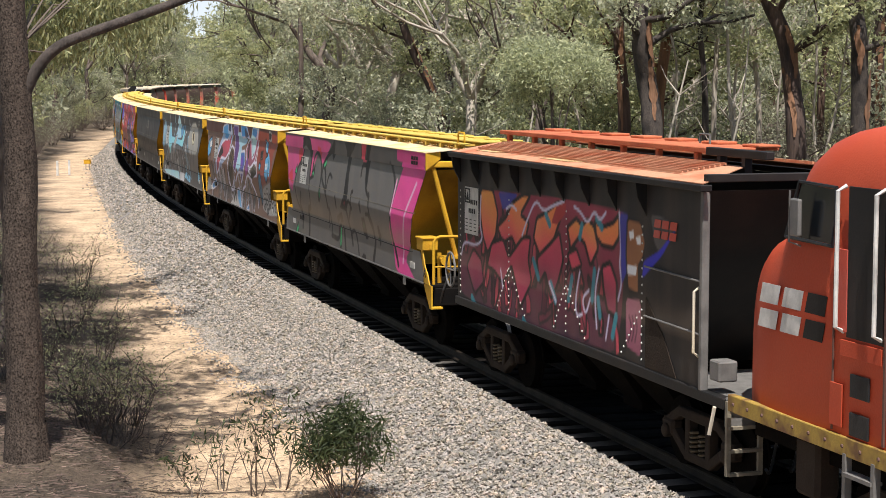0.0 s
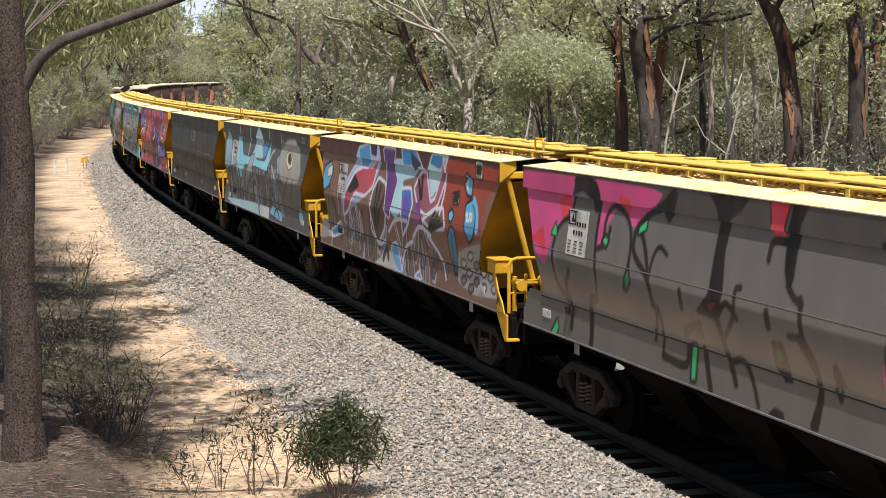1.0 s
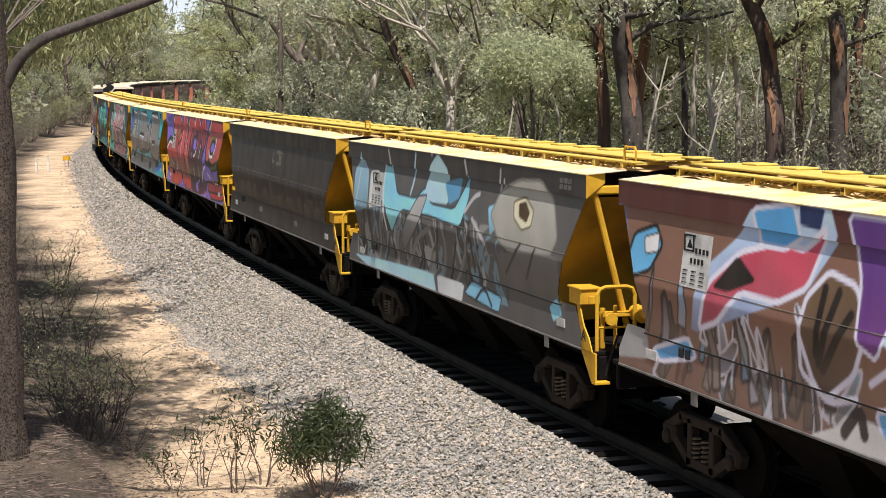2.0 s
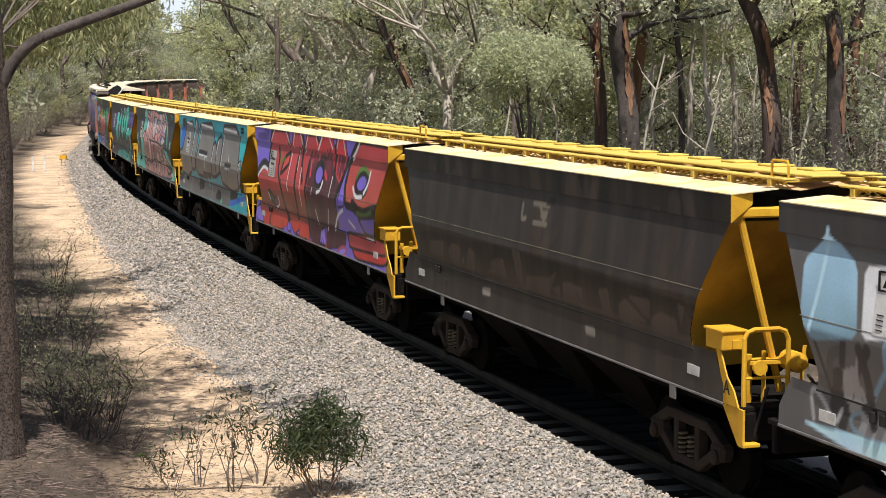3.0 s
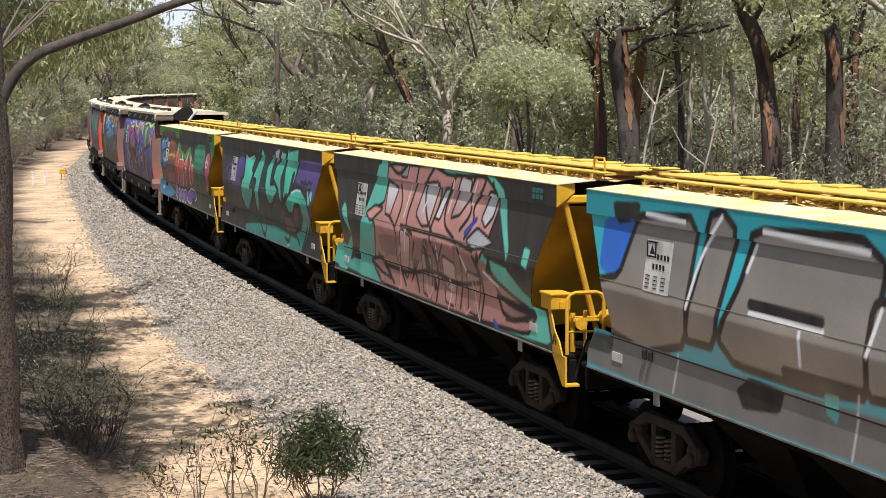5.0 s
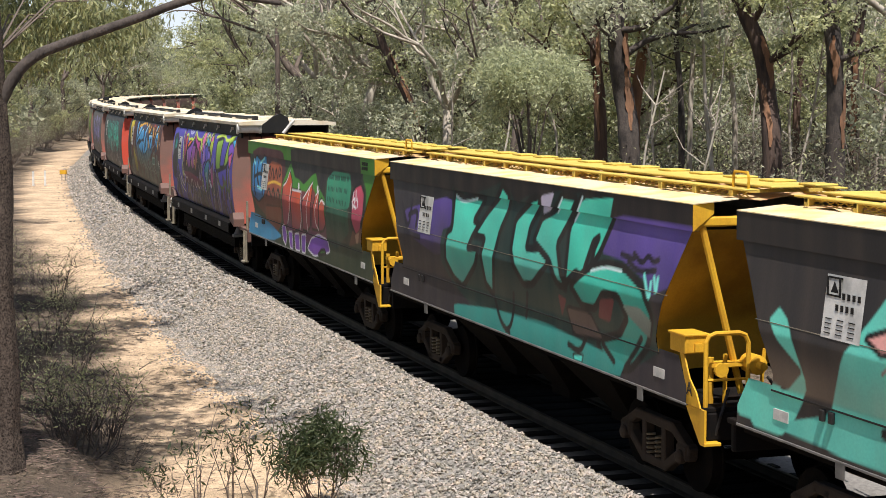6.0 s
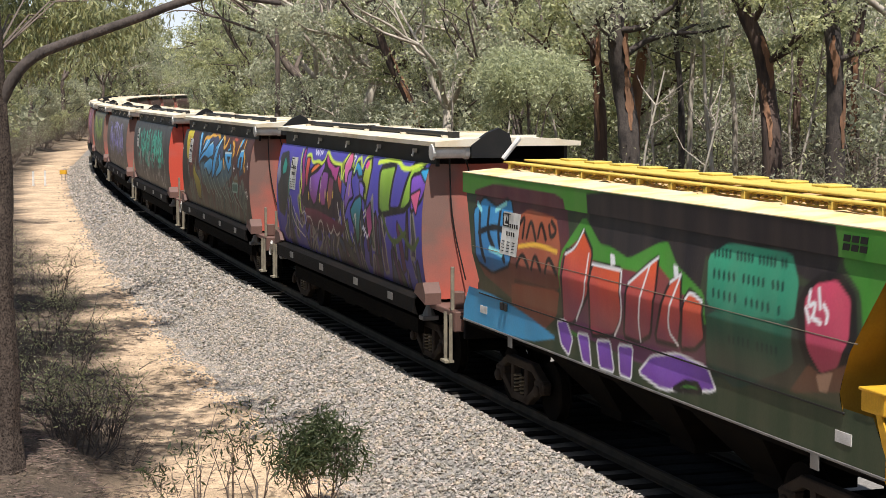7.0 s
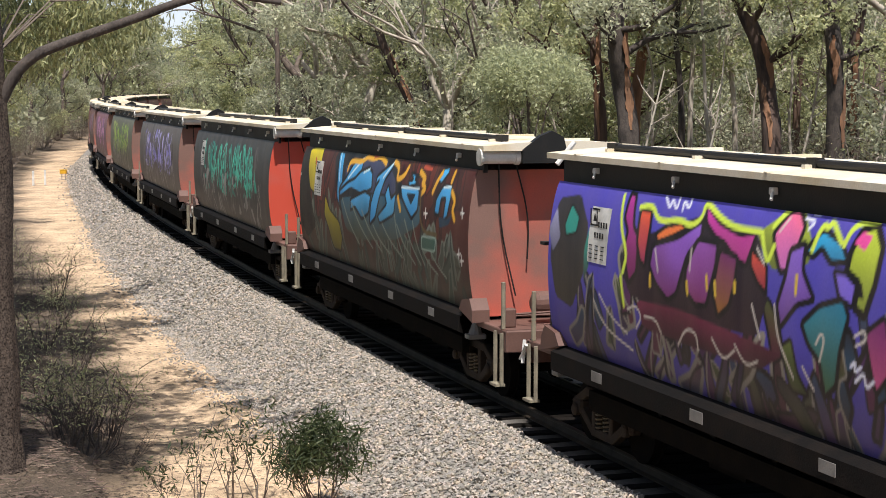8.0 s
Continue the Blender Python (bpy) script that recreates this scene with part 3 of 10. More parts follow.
def art_1(c):
    c.dusty = 1.7
    c.bg("625f5c", "4c4947")
    c.poly("cc4c82", (-6.68, 3.66), (-4.2, 3.68), (-1.66, 3.66), (-1.31, 3.6), (-1.93, 3.19), (-2.31, 3.11), (-2.75, 3.39), (-3.13, 3.06), (-3.37, 2.73), (-3.56, 2.79), (-3.35, 3.43), (-3.99, 3.71), (-4.42, 3.52), (-4.47, 3.07), (-5.02, 2.91), (-5.39, 2.29), (-5.73, 2.42), (-6.38, 2.97), low="b84478")
    c.poly("c83848", (-5.05, 3.32), (-4.59, 3.43), (-4.45, 3.16), (-4.81, 3.01))
    c.poly("c83848", (-2.77, 3.51), (-2.35, 3.48), (-2.45, 3.19), (-2.63, 3.25))
    c.poly("c02c40", (-6.02, 2.66), (-5.55, 2.87), (-5.34, 2.46))
    c.poly("5d5a58", (-4.43, 2.97), (-4.44, 3.4), (-3.99, 3.59), (-3.52, 3.46), (-3.42, 2.88), (-3.53, 2.08), (-4.62, 2.03), (-4.91, 2.34), (-4.88, 2.84))
    c.poly("161416", (-4.38, 3.67), (-3.82, 3.72), (-3.53, 3.64), (-3.4, 3.47), (-3.42, 3.25), (-3.6, 3.18), (-3.75, 3.39), (-4.07, 3.48), (-4.36, 3.41))
    c.line("161416", 0.07, (-4.4, 3.4), (-4.48, 3.1), (-4.92, 2.95), (-5.12, 2.57), (-4.98, 2.08), (-4.51, 1.88))
    c.line("161416", 0.07, (-3.44, 3.31), (-3.5, 2.79), (-3.39, 2.33), (-3.41, 2.03))
    c.line("161416", 0.09, (-4.44, 2.3), (-4.62, 2.03), (-4.38, 1.88), (-4.42, 1.48))
    c.line("161416", 0.12, (-3.41, 2.03), (-3.67, 1.98), (-3.64, 1.43), (-3.72, 1.17))
    c.line("161416", 0.07, (-3.41, 2.72), (-3.11, 2.79), (-3.02, 3.03))
    c.line("161416", 0.07, (-3.22, 2.9), (-3.2, 3.21), (-2.94, 3.38), (-2.47, 3.25), (-2.27, 2.98), (-2.27, 2.6), (-2.42, 2.28))
    c.line("161416", 0.08, (-2.18, 3.04), (-2.2, 2.76), (-1.61, 2.51), (-1.5, 2.17))
    c.line("161416", 0.08, (-1.61, 2.51), (-1.88, 3.01), (-2.13, 3.1))
    c.line("161416", 0.06, (-1.61, 2.51), (-1.53, 2.82), (-1.36, 2.95), (-1.12, 2.85))
    c.line("161416", 0.06, (-1.49, 2.24), (-1.35, 2.04), (-1.48, 1.72))
    c.line("161416", 0.06, (-1.34, 2.15), (-1.2, 1.92), (-1.23, 1.55))
    c.line("161416", 0.08, (-2.1, 3.14), (-1.76, 3.34), (-1.4, 3.41), (-0.97, 3.66))
    c.poly("161416", (-1.35, 3.36), (-1.14, 3.61), (-0.97, 3.73), (-0.87, 3.63), (-0.96, 3.43), (-1.17, 3.23))
    c.poly("3cb070", (-5.23, 2.77), (-5.05, 2.99), (-4.95, 2.75), edge="161416", w=0.03)
    c.poly("3cb070", (-3.28, 2.83), (-3.16, 2.94), (-3.01, 2.88), (-3.1, 2.75), edge="161416", w=0.05)
    c.poly("3cb070", (-2.1, 3.01), (-2.06, 3.14), (-1.81, 3.27), (-1.83, 3.1), edge="161416", w=0.04)
    c.poly("2c7a50", (-2.4, 2.4), (-2.27, 2.6), (-2.18, 2.39), (-2.35, 2.23), edge="161416", w=0.05)
    c.poly("3cb070", (0.27, 2.93), (0.33, 3.35), (0.5, 3.39), (0.48, 3.15), (0.34, 2.9), edge="161416", w=0.05)
    c.poly("3cb070", (-5.34, 1.23), (-4.99, 1.57), (-4.92, 1.41), (-5.1, 1.19), edge="161416", w=0.04)
    c.poly("3cb070", (-0.42, 1.35), (-0.4, 1.81), (-0.21, 1.87), (-0.26, 1.37), edge="161416", w=0.05)
    c.poly("161416", (-0.04, 3.73), (1.09, 3.73), (0.85, 3.54), (0.58, 3.42), (0.47, 3.08), (0.53, 2.55), (0.42, 2.2), (-0.23, 2.24), (0.15, 2.51), (0.19, 2.99), (0.25, 3.33), (0.24, 3.51))
    c.poly("6a2430", (0.13, 2.37), (0.36, 2.43), (0.28, 2.29))
    c.line("161416", 0.09, (0.31, 2.31), (0.47, 2.07), (0.62, 1.83), (0.81, 1.52))
    c.line("161416", 0.07, (0.4, 2.27), (0.63, 2.5), (0.9, 2.3))
    c.line("161416", 0.07, (0.96, 2.67), (0.82, 2.65), (0.85, 2.33), (0.55, 2.02))
    c.line("161416", 0.07, (0.77, 1.78), (1.03, 1.86), (1.26, 1.6), (1.38, 1.36))
    c.poly("161416", (-0.61, 2.03), (-0.08, 2.17), (0.02, 1.94), (-0.23, 1.91), (-0.25, 2.01), (-0.56, 1.86))
    c.poly("3a1c22", (-0.56, 1.79), (-0.4, 1.85), (-0.39, 1.53), (-0.52, 1.58))
    c.line("161416", 0.09, (-1.23, 1.55), (-0.59, 1.5), (-0.49, 1.59))
    c.line("161416", 0.1, (-0.02, 1.8), (0.05, 1.6), (0.15, 1.34))
    c.line("161416", 0.08, (-0.65, 2.45), (-0.61, 2.24))
    c.poly("b02c40", (1.56, 3.74), (2.06, 3.74), (1.91, 3.46), (1.89, 3.35), (1.6, 3.33), edge="161416", w=0.03)
    c.poly("d84860", (1.57, 3.45), (1.89, 3.45), (1.89, 3.33), (1.59, 3.33))
    c.poly("161416", (2.11, 3.75), (2.48, 3.75), (2.27, 3.49), (2.19, 3.18), (2.17, 2.87), (2.08, 2.73), (1.94, 2.96), (1.91, 3.27), (2.01, 3.5))
    c.line("161416", 0.08, (1.95, 3.28), (1.59, 3.28), (1.55, 3.05))
    c.line("161416", 0.08, (2.06, 2.82), (2.22, 2.69), (2.41, 2.65))
    c.line("161416", 0.08, (2.37, 2.7), (2.43, 2.35), (2.5, 2.23), (2.75, 2.02), (2.81, 1.73), (2.63, 1.36))
    c.line("161416", 0.07, (2.43, 2.28), (2.15, 2.27))
    c.line("161416", 0.1, (1.64, 2.46), (1.68, 2.32))
    c.poly("161416", (1.72, 2.17), (1.99, 2.19), (2.14, 1.93), (2.19, 1.75), (2.01, 1.73), (1.8, 1.88))
    c.poly("1c5038", (1.84, 2.07), (1.97, 2.08), (1.99, 1.97), (1.86, 1.96))
    c.poly("161416", (3.08, 2.02), (3.14, 2.15), (3.26, 2.02), (3.37, 1.89), (3.14, 1.89))
    c.poly("1c5038", (3.11, 1.84), (3.27, 1.87), (3.21, 1.71), edge="161416", w=0.04)
    c.poly("161416", (1.55, 1.26), (1.76, 1.42), (1.97, 1.4), (2.03, 1.27))
    c.line("181618", 0.085, (2.38, 2.26), (2.86, 1.86), (2.71, 1.36))
    c.poly("35b070", (3.15, 1.86), (3.25, 1.92), (3.23, 1.73), edge="181618", w=0.045)
    c.poly("181618", (3.06, 2.12), (3.32, 1.93), (3.15, 1.85))
    c.poly("d8468c", (5.01, 3.61), (6.61, 3.47), (6.22, 2.35), (5.15, 1.61), (5.97, 1.24), (4.47, 1.32), (4.04, 2.18), (4.58, 2.99))
    c.poly("c23a78", (4.5, 3.74), (6.92, 3.73), (6.92, 3.46), (4.5, 3.48))
    c.line("181618", 0.085, (3.97, 3.41), (4.49, 2.99), (4.04, 2.18), (4.64, 1.45))
    c.line("eaa6c0", 0.06, (5.91, 3.12), (5.16, 2.38), (4.98, 1.54))
    c.line("eaa6c0", 0.06, (4.49, 3.1), (4.22, 2.42))


def art_2(c):
    c.dusty = 0.5
    c.bg("7c5a4a", "5a3430")
    c.shards(("6a5a4e", "8a7a70", "5a4a44", "7a98ac", "9a98a4", "4a3c38"), -5.6, 3.0, 1.4, 2.3, 60, 62, ("c8c4cc", "2a2422"), 0.45)
    c.fade("6a5e58", 1.4, 2.4, 0.35)
    c.poly("a8442e", (2.55, 3.66), (6.53, 3.6), (6.42, 3.38), (5.87, 3.11), (5.8, 2.42), (4.16, 2.1), (3.71, 2.33), (3.2, 2.57), (3.29, 3.16), low="7a3a30")
    c.poly("5a6c90", (-6.64, 3.39), (-6.4, 3.41), (-5.83, 2.33), (-6.3, 1.68), (-6.47, 2.07))
    c.poly("62a8d0", (-6.18, 2.69), (-5.99, 3.07), (-5.38, 3.22), (-5.15, 2.98), (-5.44, 2.64), (-5.93, 2.51), edge="161416", w=0.05)
    c.poly("dcd8d4", (-5.7, 3.04), (-5.27, 3.13), (-5.25, 2.89), (-5.62, 2.83), edge="161416", w=0.02)
    c.poly("b8cce4", (-4.29, 1.98), (-4.05, 2.77), (-3.22, 3.24), (-2.85, 3.62), (-1.16, 3.74), (-0.99, 3.42), (-1.56, 2.81), (-2.4, 2.53), low="8a94b0")
    c.poly("c4485c", (-4.06, 2.08), (-3.8, 2.67), (-3.11, 3.09), (-2.18, 3.28), (-1.69, 3.24), (-1.2, 3.53), (-1.55, 2.85), (-2.16, 2.62), (-3, 2.64), (-3.58, 2.22), edge="d4d0e4", w=0.06, low="9a4c58")
    c.poly("1c1816", (-3.7, 2.62), (-3.15, 3.05), (-2.66, 2.8), (-3.33, 2.6))
    c.poly("5aa4d8", (-2.85, 3.6), (-1.92, 3.72), (-1.76, 3.37), (-2.1, 3.21), (-2.65, 3.21), edge="d4d0e4", w=0.05)
    c.poly("24345c", (-1.79, 3.72), (-1.26, 3.72), (-1.35, 3.47), (-1.77, 3.5))
    c.poly("6e5640", (-1.54, 2.76), (-1.14, 3.07), (-0.59, 2.98), (-0.3, 2.54), (-0.57, 2.07), (-1.15, 1.73), (-1.65, 1.96), (-1.64, 2.42), edge="d4d0e4", w=0.06, low="4a3a30")
    c.line("1c1816", 0.09, (-1.31, 2.19), (-1.18, 2.89))
    c.line("1c1816", 0.09, (-1.26, 2.1), (-0.9, 2.88))
    c.line("1c1816", 0.09, (-1.18, 2.04), (-0.63, 2.68))
    c.poly("a8cce4", (-0.42, 3.45), (0.5, 3.52), (1.81, 3.43), (1.48, 3.21), (0.66, 3.1), (1.02, 2.66), (0.36, 2.32), (-0.16, 2.55))
    c.poly("5c3a80", (-0.81, 3.69), (0.18, 3.69), (0, 3.31), (0.31, 3.09), (-0.12, 2.29), (-0.5, 2.42), (-0.51, 3.03), edge="d4d0e4", w=0.04, low="6a3a78")
    c.poly("3c8cc8", (0.58, 3.73), (1.6, 3.73), (2.11, 3.37), (1.58, 3.4), (0.7, 3.36), edge="d4d0e4", w=0.05)
    c.poly("262c50", (1.23, 3.69), (2.01, 3.47), (1.4, 3.31))
    c.poly("3c74b0", (0.62, 2.95), (1.3, 3), (1.52, 2.71), (1.33, 2.36), (0.8, 2.04), (0.77, 2.48), edge="d4d0e4", w=0.06, low="5a4c88")
    c.poly("6a48a8", (0.81, 2.77), (1.08, 2.88), (1.22, 2.67), (0.92, 2.41))
    c.poly("b8d4e6", (2.34, 3.37), (2.69, 3.73), (3.77, 3.73), (3.37, 3.29), (2.66, 2.86))
    c.poly("c4506e", (1.5, 3), (1.82, 3.28), (2.21, 3.38), (2.67, 2.82), (2.93, 2.91), (3.28, 3.53), (3.6, 3.73), (3.46, 3.23), (3.14, 2.77), (2.45, 2.55), (1.91, 2.65), edge="d4d0e4", w=0.06, low="8a5868")
    c.line("1c1816", 0.1, (2, 2.87), (1.76, 3.16))
    c.line("1c1816", 0.1, (2.07, 2.87), (1.99, 3.24))
    c.poly("6a3a90", (1.68, 2.71), (1.97, 2.83), (2.18, 2.45), (1.67, 2.22), low="9a4c70")
    c.poly("3a7cb4", (2.55, 3.51), (2.73, 3.68), (3.49, 3.68), (3.22, 3.43))
    c.poly("7a6650", (2.26, 2.47), (2.98, 2.7), (3.49, 2.78), (3.73, 2.41), (2.8, 2.34), edge="d4d0e4", w=0.06, low="5c5048")
    c.line("221c1a", 0.07, (2.59, 2.26), (3.02, 2.66))
    c.line("221c1a", 0.07, (2.59, 2.26), (3.21, 2.6))
    c.line("221c1a", 0.07, (2.59, 2.26), (3.39, 2.55))
    c.line("221c1a", 0.07, (2.59, 2.26), (3.56, 2.49))
    c.line("d4d0e4", 0.06, (3.37, 3.68), (3.55, 3.18), (3.32, 2.66))
    c.line("d4d0e4", 0.06, (-0.25, 2.04), (0.32, 2.35), (1.21, 2.36))
    c.line("d4d0e4", 0.06, (-1.64, 2.33), (-1.28, 1.66), (-0.54, 1.84))
    c.line("d4d0e4", 0.06, (1.54, 2.08), (2.04, 2.37), (2.77, 2.22))
    c.line("d4d0e4", 0.06, (2.57, 2.2), (3.42, 1.86), (3.6, 1.52))
    c.line("d4d0e4", 0.06, (0.63, 1.32), (0.84, 1.84), (1.51, 2))
    c.poly("66b4e0", (4.6, 3.25), (4.79, 3.46), (5.07, 3.35), (5.08, 3.06), (4.83, 3.07), edge="161416", w=0.05)
    c.poly("d8e0e4", (4.65, 3.26), (4.81, 3.34), (4.85, 3.11))
    c.poly("66b4e0", (4.79, 2.93), (5.16, 3.04), (5.44, 2.87), (5.38, 2.4), (5.11, 2.28), (4.81, 2.52), edge="161416", w=0.05, low="4078a0")
    c.line("66b4e0", 0.12, (5.23, 3.01), (5.47, 2.81), (5.52, 2.55))
    c.line("161416", 0.03, (5.19, 2.94), (5.4, 2.8), (5.43, 2.47))
    c.line("e0e4e8", 0.045, (4.87, 2.76), (4.99, 2.78), (4.9, 2.65), (5.04, 2.67))
    c.line("e0e4e8", 0.045, (5.08, 2.78), (5.19, 2.78), (5.21, 2.67), (5.1, 2.67), (5.08, 2.78))
    c.poly("66b4e0", (3.85, 2.71), (4.01, 2.8), (4.19, 2.71), (4.08, 2.56), (3.91, 2.57), edge="161416", w=0.05)
    c.poly("4a8cb0", (4.01, 2.48), (4.28, 2.47), (4.35, 2.11), (4.48, 1.71), (4.12, 1.64), (3.89, 2.05), (3.85, 2.28), edge="161416", w=0.05, low="2c4c60")
    c.line("161416", 0.03, (4.1, 2.38), (4.11, 1.81))
    c.poly("dcd8d4", (5.28, 3.7), (5.68, 3.68), (5.66, 3.39), (5.3, 3.4), edge="161416", w=0.04)
    c.poly("dcd8d4", (3.96, 3.06), (4.38, 3.12), (4.39, 2.9), (4.07, 2.86), edge="161416", w=0.04)
    c.line("161416", 0.09, (5.37, 3.58), (5.58, 3.58))
    c.line("161416", 0.09, (5.38, 3.5), (5.55, 3.5))
    c.line("161416", 0.09, (4.08, 3.02), (4.31, 3.04))
    c.line("161416", 0.09, (4.1, 2.95), (4.29, 2.96))
    c.poly("8c8a88", (4.4, 2.06), (5, 2.21), (5.73, 2.34), (6.02, 2.08), (6.72, 2.02), (6.76, 1.52), (5.25, 1.41), (4.29, 1.54), low="a8a6a4")
    c.poly("b0aeac", (4.51, 1.87), (4.64, 1.97), (4.83, 1.97), (4.86, 1.89), (4.69, 1.81), edge="161416", w=0.035)
    c.poly("b0aeac", (4.94, 2.03), (5.07, 2.13), (5.26, 2.14), (5.29, 2.05), (5.1, 1.97), edge="161416", w=0.035)
    c.poly("b0aeac", (4.79, 1.73), (4.89, 1.83), (5.08, 1.84), (5.13, 1.76), (4.96, 1.68), edge="161416", w=0.035)
    c.poly("747270", (5.25, 1.9), (5.38, 2), (5.56, 2.01), (5.59, 1.92), (5.42, 1.85), edge="161416", w=0.035)
    c.poly("747270", (5.2, 1.62), (5.3, 1.72), (5.48, 1.73), (5.53, 1.65), (5.37, 1.57), edge="161416", w=0.035)
    c.poly("b0aeac", (5.6, 1.82), (5.7, 1.91), (5.88, 1.92), (5.92, 1.84), (5.76, 1.76), edge="161416", w=0.035)
    c.poly("b0aeac", (5.61, 1.57), (5.71, 1.66), (5.88, 1.67), (5.93, 1.59), (5.77, 1.51), edge="161416", w=0.035)
    c.poly("b0aeac", (5.96, 1.78), (6.06, 1.87), (6.23, 1.88), (6.27, 1.8), (6.12, 1.72), edge="161416", w=0.035)
    c.poly("b0aeac", (6.14, 1.61), (6.24, 1.7), (6.4, 1.71), (6.45, 1.63), (6.3, 1.55), edge="161416", w=0.035)
    c.poly("747270", (4.47, 1.58), (4.58, 1.68), (4.77, 1.69), (4.82, 1.61), (4.65, 1.52), edge="161416", w=0.035)
    c.poly("747270", (4.89, 1.48), (5, 1.58), (5.18, 1.59), (5.23, 1.5), (5.06, 1.42), edge="161416", w=0.035)
    c.poly("9a9896", (-6.91, 1.76), (-5.66, 1.94), (-5.48, 1.5), (-6.8, 1.36))
    c.poly("5a94c0", (-5.41, 1.65), (-4.37, 1.93), (-4.19, 1.7), (-5.18, 1.52), edge="d4d0e4", w=0.05)
    c.poly("6aa4cc", (-0.2, 1.77), (0.31, 1.89), (0.68, 1.29), (0.07, 1.32), edge="d4d0e4", w=0.05)
    c.poly("5a94c0", (1.5, 1.33), (1.9, 1.5), (2.03, 1.33), edge="d4d0e4", w=0.04)
    c.poly("c0bcb8", (-1.48, 1.3), (-0.29, 1.7), (0.36, 1.33), (-1.02, 1.26))
    c.line("3a3432", 0.12, (-0.77, 1.46), (-0.49, 1.76), (-0.39, 1.51))
    c.poly("4c6c98", (3.51, 1.75), (3.77, 1.83), (3.69, 1.53), edge="161416", w=0.03)


def art_3(c):
    c.dusty = 0.3
    c.bg("585654", "3c3a39")
    c.scribble(("8a8886", "4a4846", "302e2e", "6c8894", "a0a09e"), -5.4, 3.2, 1.6, 2.5, 110, 0.07, 33)
    c.poly("a4c8dc", (-5.95, 2.54), (-6, 3.14), (-5.53, 3.47), (-4.96, 3.19), (-4.81, 2.46), (-5.68, 2.33), low="6a8894")
    c.poly("c8c8c6", (-4.82, 3.19), (-4.17, 3.24), (-3.93, 2.57), (-4.73, 2.47))
    c.line("a8c4d0", 0.05, (-5.53, 3.5), (-5.63, 2.87), (-5.75, 2.44))
    c.poly("8ccdec", (-4.11, 2.78), (-3.77, 3.37), (-3.25, 3.36), (-2.79, 2.87), (-1.6, 2.86), (-1.07, 3.09), (-0.64, 2.83), (0.7, 2.83), (1.18, 3.24), (1.39, 3.47), (1.43, 3.06), (1.1, 2.56), (0.27, 2.58), (-0.71, 2.62), (-1.47, 2.6), (-2.39, 2.6), (-3.11, 2.1), (-3.51, 2.54), edge="2c2c2e", w=0.03)
    c.poly("b4d4e2", (-1.15, 2.9), (-0.79, 3.48), (-0.33, 3.73), (0.27, 3.46), (0.34, 2.88), (-0.55, 2.86))
    c.poly("5c98bc", (0.05, 3.24), (1.01, 3.38), (0.91, 3.03), (0.4, 2.88))
    c.line("d0d4d6", 0.07, (-3.76, 3.34), (-3.8, 2.82), (-3.46, 2.16))
    c.line("a8c4d0", 0.06, (-1.67, 3.65), (-1.78, 3.19), (-1.94, 2.92))
    c.poly("b4b2b0", (-2.4, 2.2), (-1.45, 2.91), (-0.89, 2.97), (-1.28, 2.43), (-2.35, 1.83), edge="3a3838", w=0.03, low="6c6a68")
    c.line("b8b6b4", 0.06, (1.28, 2.83), (1.67, 3.1), (1.94, 3.16))
    c.line("b8b6b4", 0.06, (1.69, 2.74), (2.15, 2.53), (2.41, 2.4))
    c.line("b8b6b4", 0.06, (-3.31, 3.36), (-3.48, 3.65))
    c.line("b8b6b4", 0.06, (-0.67, 3.69), (-0.89, 3.97))
    c.line("b8b6b4", 0.06, (1.29, 3.47), (1.19, 3.66))
    c.line("7a7876", 0.08, (-2.11, 1.58), (-1.45, 2.16), (-0.59, 2.41))
    c.line("7a7876", 0.08, (-4.4, 1.12), (-3.9, 1.85), (-3.96, 2.2))
    c.line("7a7876", 0.08, (-3.07, 1.24), (-2.73, 1.8), (-2.78, 2.2))
    c.line("7a7876", 0.08, (-0.06, 1.5), (0.31, 2.03), (0.14, 2.52))
    c.line("7a7876", 0.08, (-0.92, 1.42), (-0.52, 1.97))
    c.line("7a7876", 0.08, (0.77, 1.57), (1.5, 2.24), (1.22, 2.47))
    c.line("242324", 0.07, (-3.72, 1.32), (-3.28, 2.04))
    c.line("242324", 0.07, (-1.51, 1.37), (-1.04, 2.06))
    c.line("242324", 0.07, (-0.34, 1.73), (-0.15, 2.38))
    c.line("242324", 0.07, (0.44, 1.54), (0.87, 2.25))
    c.line("242324", 0.07, (1.82, 1.9), (1.69, 2.38))
    c.line("b8b6b4", 0.05, (2.99, 3.6), (2.93, 3.16))
    c.line("b8b6b4", 0.05, (3.17, 3.45), (3.13, 2.94))
    c.poly("8ccdec", (2.42, 2.99), (2.96, 3.09), (2.95, 2.72), (2.65, 2.54), low="7a8c94")
    c.poly("bcb8ac", (2.97, 3.28), (3.87, 3.5), (4.81, 3.54), (5.27, 3.28), (5.55, 2.75), (5.32, 2.49), (3.56, 2.39), (3.02, 2.56), (2.58, 2.88), edge="8a887e", w=0.04, low="8e8a82")
    c.poly("dcd2b4", (3.6, 3.15), (4.09, 3.26), (4.5, 3.07), (4.43, 2.83), (4.06, 2.75), (3.66, 2.91), edge="6a5c3c", w=0.03)
    c.poly("46341f", (3.83, 3.14), (4.13, 3.19), (4.34, 3.03), (4.23, 2.87), (3.88, 2.94))
    c.poly("6e6c6a", (2.95, 2.32), (5.66, 2.52), (5.63, 1.95), (3.29, 1.81), low="5a5856")
    c.line("3c3a3a", 0.05, (3.37, 2.03), (4.07, 2.54))
